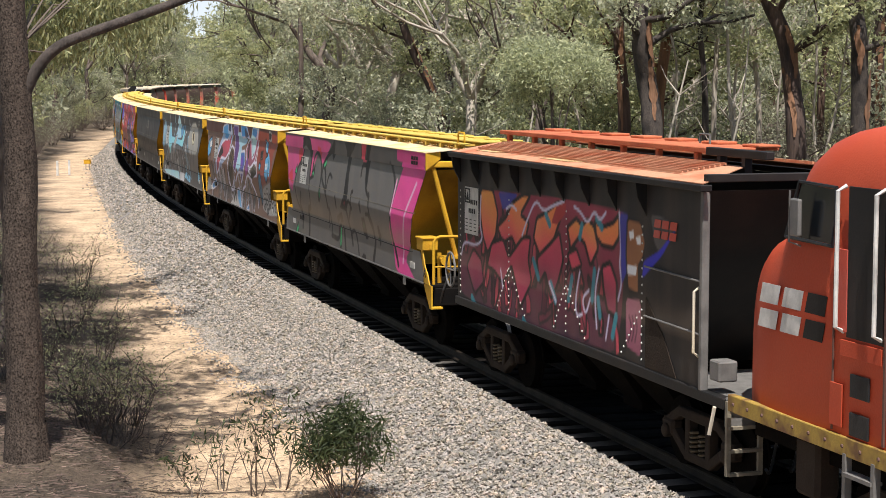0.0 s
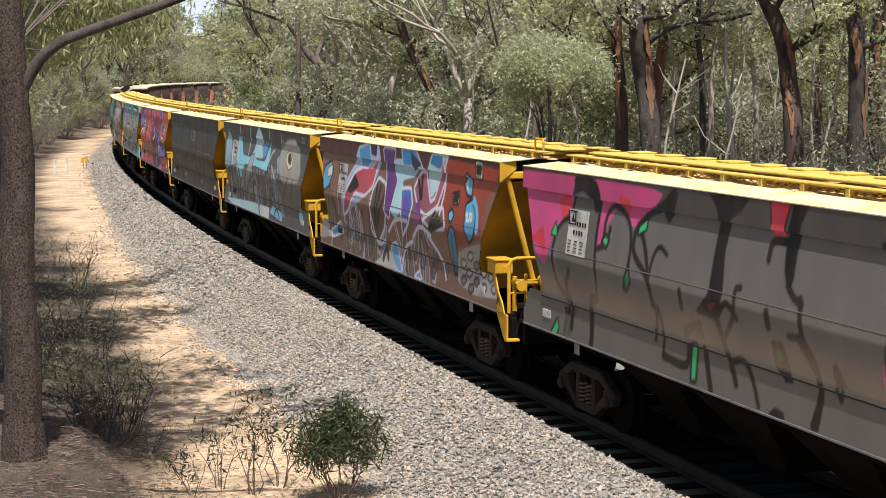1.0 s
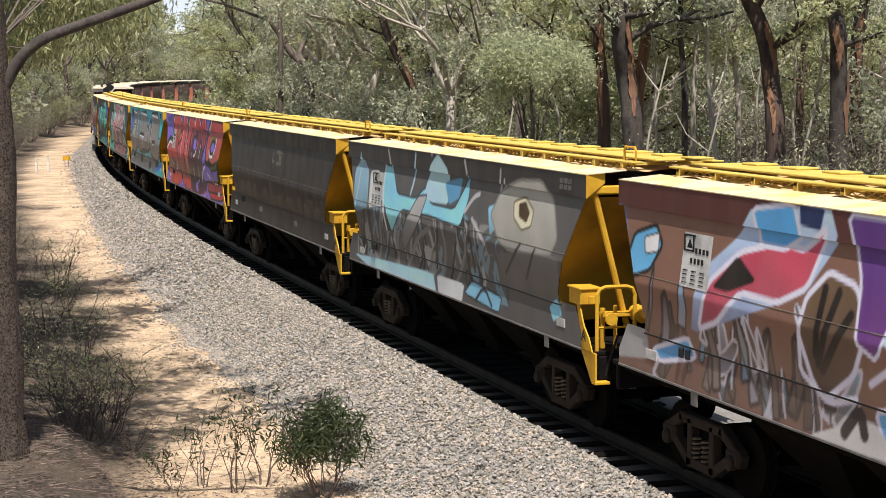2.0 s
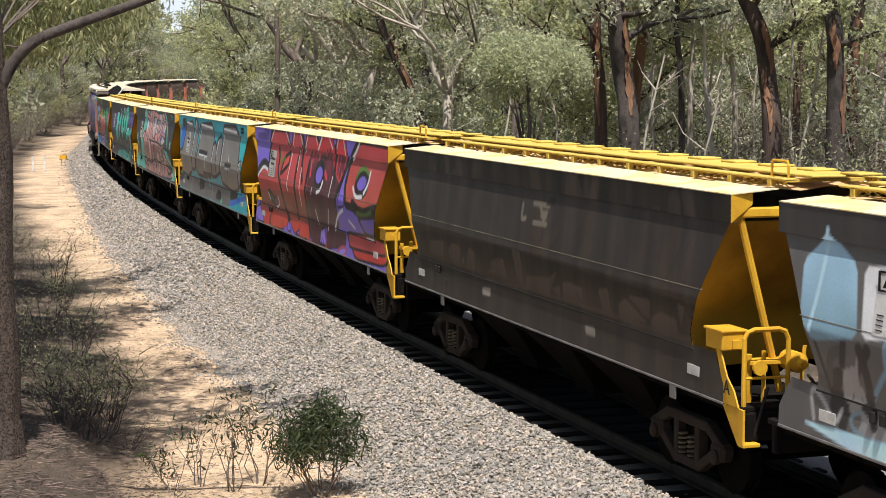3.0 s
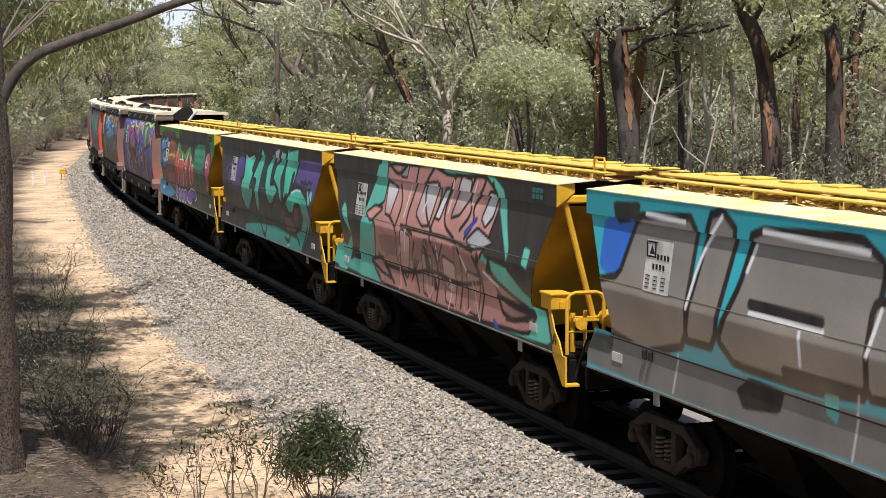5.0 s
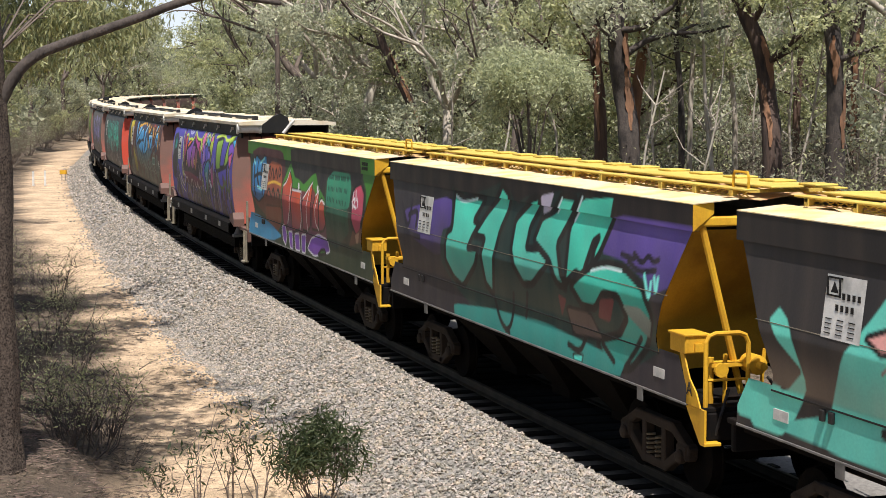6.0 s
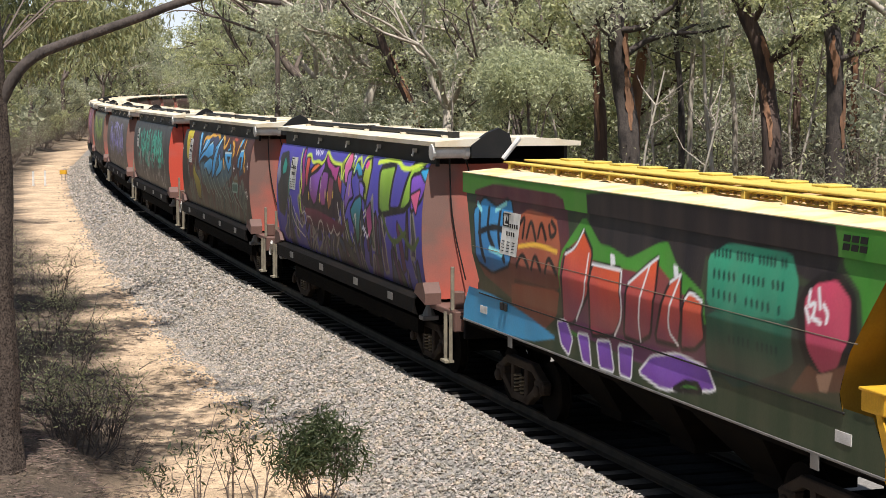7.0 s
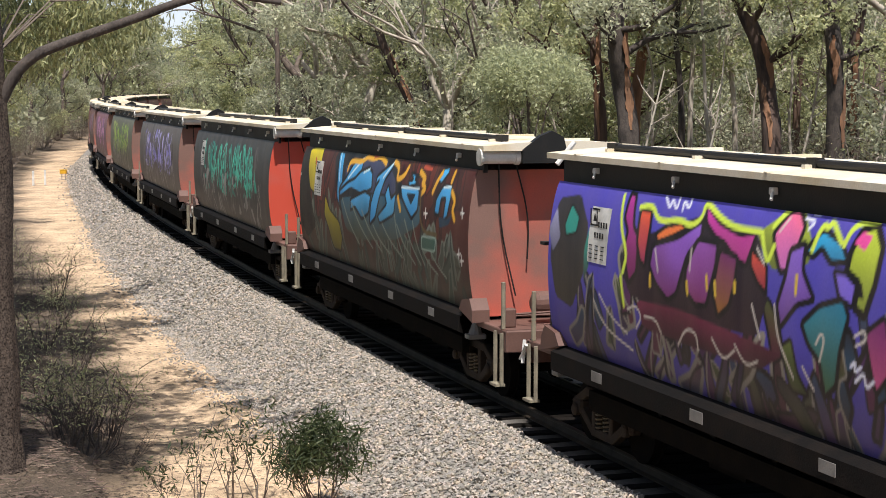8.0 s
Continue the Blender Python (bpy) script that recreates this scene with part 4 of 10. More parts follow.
    c.line("3c3a3a", 0.05, (4.3, 2.05), (4.71, 2.52))
    c.poly("a4d2e8", (-6.01, 1.44), (-4.73, 1.49), (-0.57, 1.61), (-0.35, 1.27), (-4.74, 1.26), low="b8d0da")
    c.poly("d0d0d0", (-0.34, 1.6), (1.19, 1.61), (1.08, 1.28), (-0.24, 1.28))
    c.poly("84bcd8", (1.19, 1.46), (1.61, 1.72), (3.1, 1.61), (2.95, 1.34), edge="2c2c2e", w=0.03)
    c.poly("8ccdec", (5.18, 1.73), (5.53, 1.89), (5.69, 1.67), (5.35, 1.53))
    c.line("2c2c2e", 0.05, (1.81, 1.42), (2.22, 1.7), (2.61, 1.42))


def art_4(c):
    c.dusty = 0.25
    c.bg("3a3431", "1d1b1a")
    c.shards(("3f3632", "382f2b", "423a37", "46382f"), -5.6, 5.6, 2.55, 3.3, 26, 21, ("3a3431",), 0.8)
    c.poly("100e0e", (-5.32, 2.35), (-0.72, 2.43), (3.61, 2.39), (6.01, 2.36), (5.81, 1.96), (2.37, 1.78), (-2.17, 1.74), (-5.61, 1.66))
    c.poly("5c5046", (-4.78, 2.21), (-3.99, 2.24), (-4.15, 1.95), (-4.84, 1.94), low="3c332d")
    c.poly("5c5046", (-3.8, 2.12), (-3.55, 2.26), (-3.13, 2.24), (-3.27, 1.89), (-3.81, 1.92), low="3c332d")
    c.poly("5c5046", (-3.13, 1.99), (-2.96, 2.09), (-2.97, 1.9), low="3c332d")
    c.poly("5c5046", (-2.69, 2.26), (-2.38, 2.22), (-2.45, 1.88), (-2.91, 1.88), low="3c332d")
    c.poly("5c5046", (-1.85, 1.94), (-1.64, 2.03), (-1.01, 2.26), (-0.87, 1.92), low="3c332d")
    c.poly("5c5046", (-1.62, 2.14), (-1.12, 2.25), (-1.54, 1.99), low="3c332d")
    c.poly("5c5046", (-0.59, 2.44), (-0.22, 2.43), (-0.16, 1.97), (-0.37, 1.9), low="3c332d")
    c.poly("5c5046", (-0.04, 2.08), (0.96, 2.16), (1.27, 2.29), (1.03, 2.03), (0.86, 1.87), (-0.03, 1.86), low="3c332d")
    c.poly("5c5046", (1.02, 2), (1.35, 2.09), (1.36, 1.89), low="3c332d")
    c.poly("5c5046", (1.47, 2.15), (1.8, 2.18), (2.17, 1.9), (1.45, 1.9), low="3c332d")
    c.poly("5c5046", (1.71, 2.17), (2.21, 2.15), (2.18, 1.95), low="3c332d")
    c.poly("5c5046", (2.78, 2.2), (3.12, 2.26), (3.2, 1.92), (2.96, 1.86), low="3c332d")
    c.poly("5c5046", (3.45, 2.07), (3.69, 2.19), (4.4, 1.94), (3.46, 1.91), low="3c332d")
    c.poly("5c5046", (3.77, 2.24), (4.48, 2.27), (4.44, 1.98), low="3c332d")
    c.poly("5c5046", (4.48, 2.04), (4.77, 2.15), (5.22, 2.11), (5.26, 1.92), (4.46, 1.91), low="3c332d")
    c.poly("5c5046", (5.28, 2.33), (5.5, 2.29), (5.35, 2.03), low="3c332d")
    c.line("3a322d", 0.04, (-1.89, 1.83), (1.54, 1.91), (5.26, 1.88))
    c.line("8a8072", 0.06, (0.18, 3.18), (0.79, 3.18))
    c.line("8a8072", 0.06, (0.42, 3.18), (0.64, 2.95))
    c.line("8a8072", 0.06, (0.23, 2.9), (0.74, 2.91))
    c.line("8a8072", 0.06, (-0.28, 3.13), (-0.3, 2.91), (-0.12, 2.94))
    c.poly("8a8072", (0.49, 3.1), (0.77, 3.11), (0.72, 2.97), (0.49, 2.99))
    c.poly("100e0e", (0.75, 3.3), (1.01, 3.32), (0.97, 3.19), (0.65, 3.18))
    c.poly("b4aca0", (-2.12, 1.67), (-1.73, 1.7), (-1.73, 1.56), (-2.11, 1.55))
    c.poly("b4aca0", (2.23, 1.64), (2.57, 1.65), (2.61, 1.52), (2.27, 1.52))
    c.poly("0e0d0d", (-4.34, 1.53), (-4.18, 1.54), (-4.18, 1.44), (-4.34, 1.43))
    c.poly("0e0d0d", (-4.08, 1.56), (-3.92, 1.56), (-3.92, 1.47), (-4.08, 1.46))
    # sunlit foot of the skirt, painted as a paler grey
    c.fade("4a4541", 1.28, 1.62, 0.5)
    c.C *= 0.55


def art_5(c):
    c.bg("7c66ca")
    c.poly("c23c38", (3.27, 1.84), (7.1, 1.83), (6.91, 1.57), (6.18, 1.39), (4.05, 1.32), edge="181618", w=0.05)
    c.poly("b83a40", (5.4, 2.49), (6.14, 2.8), (6.27, 2.43), (5.54, 1.93), edge="181618", w=0.05)
    c.poly("6450a8", (5.99, 3.75), (6.75, 3.74), (6.71, 3.41), (6.37, 3), (6.13, 2.97))
    c.poly("c9454f", (-4.69, 3.11), (-4.34, 3.71), (-2.43, 3.73), (-2.26, 3.53), (-1.91, 3.76), (-0.99, 3.73), (-0.76, 3.52), (-0.44, 3.72), (0.63, 3.74), (1.06, 3.74), (1.86, 3.75), (2.43, 3.74), (3.16, 3.76), (3.37, 3.39), (3.23, 3.04), (2.82, 2.71), (2.56, 2.38), (2.67, 1.87), (1.74, 1.28), (-0.2, 1.23), (-0.69, 1.35), (-1.71, 1.36), (-2.39, 1.68), (-3.1, 1.35), (-5.83, 1.27), (-5.92, 2.54), (-5.36, 2.83), (-4.6, 2.7), edge="181618", w=0.08, low="b24a38")
    c.poly("a04636", (-5.88, 2.15), (-3.12, 2.27), (-0.23, 2.35), (-0.21, 1.67), (-1.32, 1.72), (-2.68, 1.75), (-5.7, 1.72), low="8c4434")
    c.poly("d04a3c", (-5.69, 1.63), (-2.67, 1.69), (-2.39, 1.52), (-3.1, 1.35), (-5.52, 1.29), low="c04a38")
    c.poly("cf4a3c", (-2.39, 1.62), (-0.21, 1.67), (-0.27, 1.39), (-0.81, 1.33), (-1.71, 1.36), low="c24436")
    c.poly("5c2634", (-0.14, 3.38), (0.43, 3.28), (1.07, 3.33), (2.07, 3.24), (2.46, 2.92), (2.91, 2.72), (2.52, 2.28), (2.68, 1.7), (1.13, 1.35), (0.02, 1.46), (-0.28, 2.01), low="3c2228")
    c.poly("d6343e", (1.11, 3.74), (3.16, 3.76), (3.34, 3.39), (3.04, 3.14), (2.73, 3.38), (2.34, 2.91), (2.09, 3.13), (2.08, 3.41), (1.17, 3.39), (0.65, 3.3), (0.21, 3.03), (0.03, 3.3), (0.42, 3.61), low="c03644")
    c.line("702438", 0.13, (0.32, 3.32), (0.28, 3.03))
    c.line("702438", 0.13, (0.54, 3.24), (0.5, 2.91))
    c.line("702438", 0.13, (1.58, 3.37), (1.63, 2.93))
    c.line("702438", 0.13, (1.82, 3.39), (1.85, 2.86))
    c.line("702438", 0.13, (2.62, 3.33), (2.54, 3.02))
    c.line("702438", 0.13, (2.85, 3.3), (2.74, 2.95))
    c.line("702438", 0.13, (3.03, 3.28), (2.97, 3.1))
    c.line("cc4450", 0.1, (0.04, 3.11), (0.01, 2.82))
    c.line("cc4450", 0.1, (0.78, 3.31), (0.72, 3.12))
    c.line("cc4450", 0.1, (1.41, 2.95), (1.59, 2.84))
    c.poly("7c66ca", (-2.43, 3.79), (-1.91, 3.79), (-2.04, 3.39), (-2.26, 3.49), edge="181618", w=0.05)
    c.poly("7c66ca", (-0.84, 3.75), (-0.44, 3.75), (-0.66, 3.4), (-0.78, 3.49), edge="181618", w=0.05)
    c.poly("7c66ca", (2.1, 3.73), (2.47, 3.74), (2.34, 3.48), (2.21, 3.55), edge="181618", w=0.05)
    c.poly("7c66ca", (0.55, 3.71), (1.06, 3.74), (0.77, 3.56), edge="181618", w=0.05)
    c.line("181618", 0.13, (-4.34, 3.72), (-4.72, 3.11), (-4.45, 2.84))
    c.line("181618", 0.13, (-1.23, 3.33), (-1.55, 2.72), (-1.46, 2.26), (-1.3, 1.77))
    c.line("181618", 0.13, (-0.88, 3.48), (-0.94, 2.92), (-0.76, 2.64))
    c.line("181618", 0.13, (-0.19, 3.09), (-0.4, 2.53), (-0.31, 1.85), (0.03, 1.27))
    c.line("181618", 0.13, (2.34, 3.52), (2.25, 3.03), (2.35, 2.78))
    c.line("181618", 0.13, (3.34, 3.76), (3.39, 3.33), (2.96, 2.81), (2.65, 2.6), (2.53, 2.37))
    c.line("181618", 0.13, (-3.12, 2.46), (-2.79, 1.95), (-2.39, 1.68))
    c.line("181618", 0.09, (-2.57, 3.74), (-2.39, 3.38))
    c.line("181618", 0.09, (-0.76, 3.63), (-0.68, 3.39))
    c.line("181618", 0.09, (0.68, 3.67), (0.83, 3.56), (1.06, 3.72))
    c.poly("d85048", (-3.18, 2.66), (-2.87, 3.08), (-2.25, 3.24), (-2.33, 2.95), edge="181618", w=0.09)
    c.line("567f30", 0.07, (-3.4, 3.28), (-3.22, 2.9), (-2.81, 3.11))
    c.line("181618", 0.1, (-3.58, 3.29), (-3.37, 3.04), (-3.54, 2.75), (-3.12, 2.45))
    c.poly("4a5a28", (-4.59, 2.23), (-4.03, 2.09), (-3.87, 1.88), (-4.51, 1.98), edge="181618", w=0.06)
    c.poly("6a4a6a", (-3.95, 2.09), (-3.64, 2.07), (-3.59, 1.85), (-3.9, 1.84), edge="181618", w=0.05)
    c.poly("7c66ca", (1.29, 2.9), (1.24, 2.77), (1.1, 2.65), (0.9, 2.6), (0.7, 2.61), (0.54, 2.69), (0.48, 2.82), (0.54, 2.97), (0.68, 3.08), (0.89, 3.13), (1.09, 3.11), (1.23, 3.03), edge="181618", w=0.13)
    c.line("181618", 0.12, (-5.88, 2.67), (-5.27, 2.92), (-4.6, 2.8))
    c.poly("7c66ca", (3.21, 3.76), (4.21, 3.73), (3.5, 3.2), (3.28, 2.76), (3.29, 2.34), (2.66, 2.28), (2.93, 2.72), (3.43, 3.26), edge="181618", w=0.04)
    c.poly("c8454e", (4.44, 3.76), (6.92, 3.73), (7.06, 3.2), (6.57, 2.47), (5.51, 2.42), (4.92, 2.33), (4.33, 2.36), (3.44, 2.39), (3.29, 2.76), (3.51, 3.24), (3.99, 3.56), edge="181618", w=0.14, low="ad5040")
    c.poly("7c66ca", (5.08, 2.95), (5.02, 2.82), (4.87, 2.72), (4.64, 2.66), (4.41, 2.66), (4.23, 2.73), (4.16, 2.84), (4.22, 2.97), (4.39, 3.08), (4.62, 3.14), (4.85, 3.13), (5.02, 3.06), edge="181618", w=0.16)
    c.line("567f30", 0.1, (4.19, 2.94), (4.34, 3.13), (4.74, 3.21), (5.04, 3.11))
    c.line("181618", 0.06, (4.19, 2.9), (4.38, 3.06), (4.75, 3.14), (5.04, 3.04))
    c.line("181618", 0.2, (4.01, 2.43), (4.78, 2.25), (5.51, 2.4), (6.56, 2.54))
    c.line("4a6a2c", 0.07, (4.33, 2.29), (4.93, 2.26), (5.51, 2.39))
    c.poly("7460c0", (4.41, 2.18), (5.51, 2.27), (6.39, 2.38), (6.16, 1.91), (4.94, 1.9), edge="181618", w=0.06)
    c.poly("c24a48", (3.38, 1.81), (5.01, 1.89), (6.41, 1.85), (6.36, 1.59), (3.56, 1.51), edge="181618", w=0.05, low="a84444")
    c.poly("4c2630", (0.02, 1.7), (1.12, 1.72), (2.67, 1.79), (3.29, 1.8), (3.22, 1.45), (1.13, 1.26), (-0.09, 1.32))
    c.poly("8a76d8", (0.93, 1.67), (1.55, 1.79), (1.48, 1.35), (0.83, 1.36), edge="181618", w=0.05)
    c.poly("8a76d8", (-2.56, 1.54), (-2.36, 1.61), (-2.22, 1.35), (-2.53, 1.36), edge="181618", w=0.04)
    c.poly("8a76d8", (-1.6, 1.37), (-1.32, 1.48), (-1.24, 1.33), edge="181618", w=0.04)
    c.poly("8a76d8", (-6.42, 1.64), (-5.91, 1.76), (-5.34, 1.34), (-6.27, 1.32), edge="181618", w=0.03)
    c.poly("8a76d8", (3.29, 1.43), (3.24, 1.37), (3.09, 1.31), (2.89, 1.25), (2.68, 1.23), (2.53, 1.24), (2.47, 1.28), (2.53, 1.34), (2.68, 1.41), (2.88, 1.46), (3.09, 1.48), (3.23, 1.47), edge="a85068", w=0.06)
    c.poly("8a76d8", (-0.21, 1.43), (0.08, 1.37), (-0.03, 1.26), edge="181618", w=0.03)
    c.poly("5a4898", (-6.1, 3.58), (-4.61, 3.67), (-4.75, 3.42), (-6.14, 3.41))
    c.line("241c30", 0.03, (-5.16, 3.68), (-5.16, 3.54))
    c.line("241c30", 0.03, (-4.96, 3.68), (-4.86, 3.56), (-4.76, 3.68))
    c.line("f0e8ec", 0.035, (-2.71, 3.74), (-2.37, 3.47))
    c.line("f0e8ec", 0.035, (-1.73, 3.72), (-1.93, 3.38))
    c.line("f0e8ec", 0.035, (-0.29, 3.74), (-0.66, 3.29))
    c.line("f0e8ec", 0.035, (-1.11, 3.71), (-0.86, 3.47))
    c.line("f0e8ec", 0.035, (0.48, 3.72), (0.62, 3.54))
    c.line("f0e8ec", 0.035, (1.71, 3.74), (2.06, 3.49))
    c.line("f0e8ec", 0.035, (2.61, 3.75), (2.44, 3.52))
    c.line("f0e8ec", 0.035, (3, 3.75), (3.22, 3.39))
    c.line("f0e8ec", 0.035, (-1.23, 3.32), (-1.35, 2.87))
    c.line("f0e8ec", 0.035, (-2.06, 3.19), (-2.41, 2.46), (-2.24, 2.33))
    c.line("f0e8ec", 0.035, (-0.92, 2.93), (-1.01, 2.51), (-0.85, 2.07))
    c.line("f0e8ec", 0.035, (-3.87, 1.81), (-3.32, 1.91), (-3.5, 2.09))
    c.line("f0e8ec", 0.035, (-4.67, 2.13), (-4.41, 1.97))
    c.line("f0e8ec", 0.035, (0.29, 2.54), (0.25, 2.41))
    c.line("f0e8ec", 0.035, (2.14, 2.89), (1.94, 2.46))
    c.line("f0e8ec", 0.035, (0.57, 2.07), (0.77, 1.8))
    c.line("f0e8ec", 0.035, (1.83, 2.17), (1.63, 1.71))
    c.line("f0e8ec", 0.035, (3.6, 2.08), (4.11, 1.95))
    c.line("f0e8ec", 0.035, (-4.05, 3.73), (-4.43, 3.44))
    c.line("f0e8ec", 0.035, (5.02, 1.82), (5.53, 1.83))
    c.line("f0e8ec", 0.06, (1.08, 3.71), (0.73, 3.43))
    c.line("f0e8ec", 0.06, (4.44, 3.75), (4.17, 3.54), (3.77, 3.34))
    c.line("f0e8ec", 0.06, (0.78, 2.48), (1.09, 2.53), (1.27, 2.74))
    c.line("f0e8ec", 0.06, (2.32, 1.79), (2.66, 2.12), (3.16, 2.26))
    c.line("f0e8ec", 0.06, (3.96, 2.78), (4.18, 2.6), (4.71, 2.63))
    c.line("f0e8ec", 0.06, (4.84, 2.71), (5.12, 2.9), (5.22, 3.15))
    c.line("f0e8ec", 0.06, (-5.84, 2.51), (-5.25, 2.78), (-4.68, 2.7))
    c.scribble(("6a3038", "b0443c", "5c2e3c"), -5.0, 1.5, 1.4, 1.9, 14, 0.03, 11)


def art_6(c):
    c.bg("2ea6b4", "2a9aa8")
    c.poly("2a68c4", (-5.98, 3.38), (-4.55, 3.49), (-5.33, 2.55), (-5.99, 2.71))
    c.poly("22282a", (-5.65, 3.61), (-4.79, 3.65), (-4.79, 3.44), (-5.54, 3.3))
    c.poly("787674", (-4.9, 3.47), (-3.17, 3.56), (-3.36, 1.99), (-4.59, 1.75), (-5.93, 1.93), (-6.28, 2.49), (-5.33, 2.66), edge="181618", w=0.09, low="8a8074")
    c.poly("787674", (-2.83, 3.61), (-2.5, 3.68), (-2.16, 3.48), (-2.61, 2.07), (-3.39, 2.06), edge="181618", w=0.09, low="8a8074")
    c.poly("787674", (-1.76, 3.52), (0.5, 3.61), (0.94, 3.39), (0.73, 2.03), (-0.11, 1.94), (-2.1, 1.95), (-2.5, 2.19), (-2.02, 2.87), edge="181618", w=0.09, low="8a8074")
    c.poly("787674", (0.77, 2.97), (1.2, 3.09), (1.51, 2.92), (1.58, 2.08), (0.71, 2.03), edge="181618", w=0.09, low="8a8074")
    c.poly("787674", (1.48, 3.12), (2.15, 3.31), (2.43, 3.14), (2.32, 2.26), (1.52, 2.07), edge="181618", w=0.09, low="8a8074")
    c.poly("787674", (2.72, 3.6), (4.76, 3.64), (5.33, 3.4), (5.42, 1.95), (4.34, 1.8), (2.56, 1.95), (2.27, 2.3), (2.54, 3.11), edge="181618", w=0.09, low="8a8074")
    c.poly("6c6a68", (-6.45, 1.82), (3.66, 1.89), (3.69, 1.33), (0.5, 1.33), (-3.59, 1.31), (-6.62, 1.35))
    c.poly("3a3c3e", (-6.45, 1.8), (-5.55, 1.82), (-5.66, 1.56), (-6.57, 1.55))
    c.line("e6e8ea", 0.045, (-4.59, 3.51), (-3.49, 3.48))
    c.line("e6e8ea", 0.045, (-2.52, 3.61), (-3.02, 3.19), (-3.3, 2.47))
    c.line("e6e8ea", 0.045, (-1.52, 3.52), (0.65, 3.47))
    c.line("e6e8ea", 0.045, (-1.72, 3.34), (-1.88, 3.04))
    c.line("e6e8ea", 0.045, (2.81, 3.51), (4.87, 3.47))
    c.line("e6e8ea", 0.045, (2.66, 3.36), (2.5, 2.42))
    c.line("e6e8ea", 0.045, (-1.72, 2.59), (-0.12, 2.58))
    c.line("e6e8ea", 0.045, (3.76, 2.79), (3.76, 2.63))
    c.line("e6e8ea", 0.045, (1.78, 3.15), (1.55, 2.76))
    c.line("e6e8ea", 0.045, (0.92, 2.93), (0.74, 2.46))
    c.line("e6e8ea", 0.045, (-0.59, 2.55), (-0.59, 2.17))
    c.line("e6e8ea", 0.045, (3.23, 2.41), (3.88, 2.41))
    c.line("181618", 0.1, (-1.72, 2.69), (-0.17, 2.68))
    c.line("181618", 0.1, (-0.94, 2.05), (0.67, 2.07))
    c.line("181618", 0.1, (3.23, 2.52), (4.17, 2.53))
    c.line("181618", 0.05, (3.66, 2.76), (3.67, 2.27))
    c.poly("181618", (-2.1, 1.67), (-1.75, 1.87), (-0.97, 1.83), (-1.07, 1.56), (-1.92, 1.47))
    c.poly("181618", (1.22, 1.54), (1.71, 1.73), (2.2, 1.64), (2.11, 1.42), (1.22, 1.41))
    c.poly("58b0a8", (-0.11, 1.95), (0.19, 1.96), (0.12, 1.66), (-0.11, 1.74))
    c.poly("52c0a0", (2.36, 1.43), (2.34, 1.4), (2.27, 1.36), (2.18, 1.34), (2.09, 1.33), (2.02, 1.35), (1.99, 1.38), (2.02, 1.42), (2.09, 1.45), (2.18, 1.48), (2.27, 1.48), (2.34, 1.46))
    c.poly("2a6ec8", (3.73, 1.55), (6.58, 1.86), (6.67, 1.75), (3.73, 1.35))
    c.poly("181618", (3.72, 1.8), (5.01, 1.81), (4.89, 1.66), (3.73, 1.53))
    c.poly("2ab4b8", (5.38, 3.36), (6.35, 3.38), (5.98, 2.91), (5.43, 2.72))
    c.poly("181618", (5.33, 2.68), (5.78, 2.77), (5.83, 2.61), (5.6, 1.98), (5.2, 1.93))
    c.poly("787674", (5.38, 2.58), (5.7, 2.7), (5.67, 2.38), (5.45, 2.05), edge="d8dcdc", w=0.03)
    c.poly("2f8cc0", (5.5, 1.97), (6.56, 1.95), (6.58, 1.83), (5.51, 1.8))
    c.line("b8b6b2", 0.03, (-3.59, 1.86), (-3.74, 1.37))
    c.line("b8b6b2", 0.03, (0.57, 2.02), (0.43, 1.35))
    c.line("181618", 0.05, (6.28, 1.87), (6.3, 1.75))
    c.line("181618", 0.05, (6.42, 1.88), (6.43, 1.76))


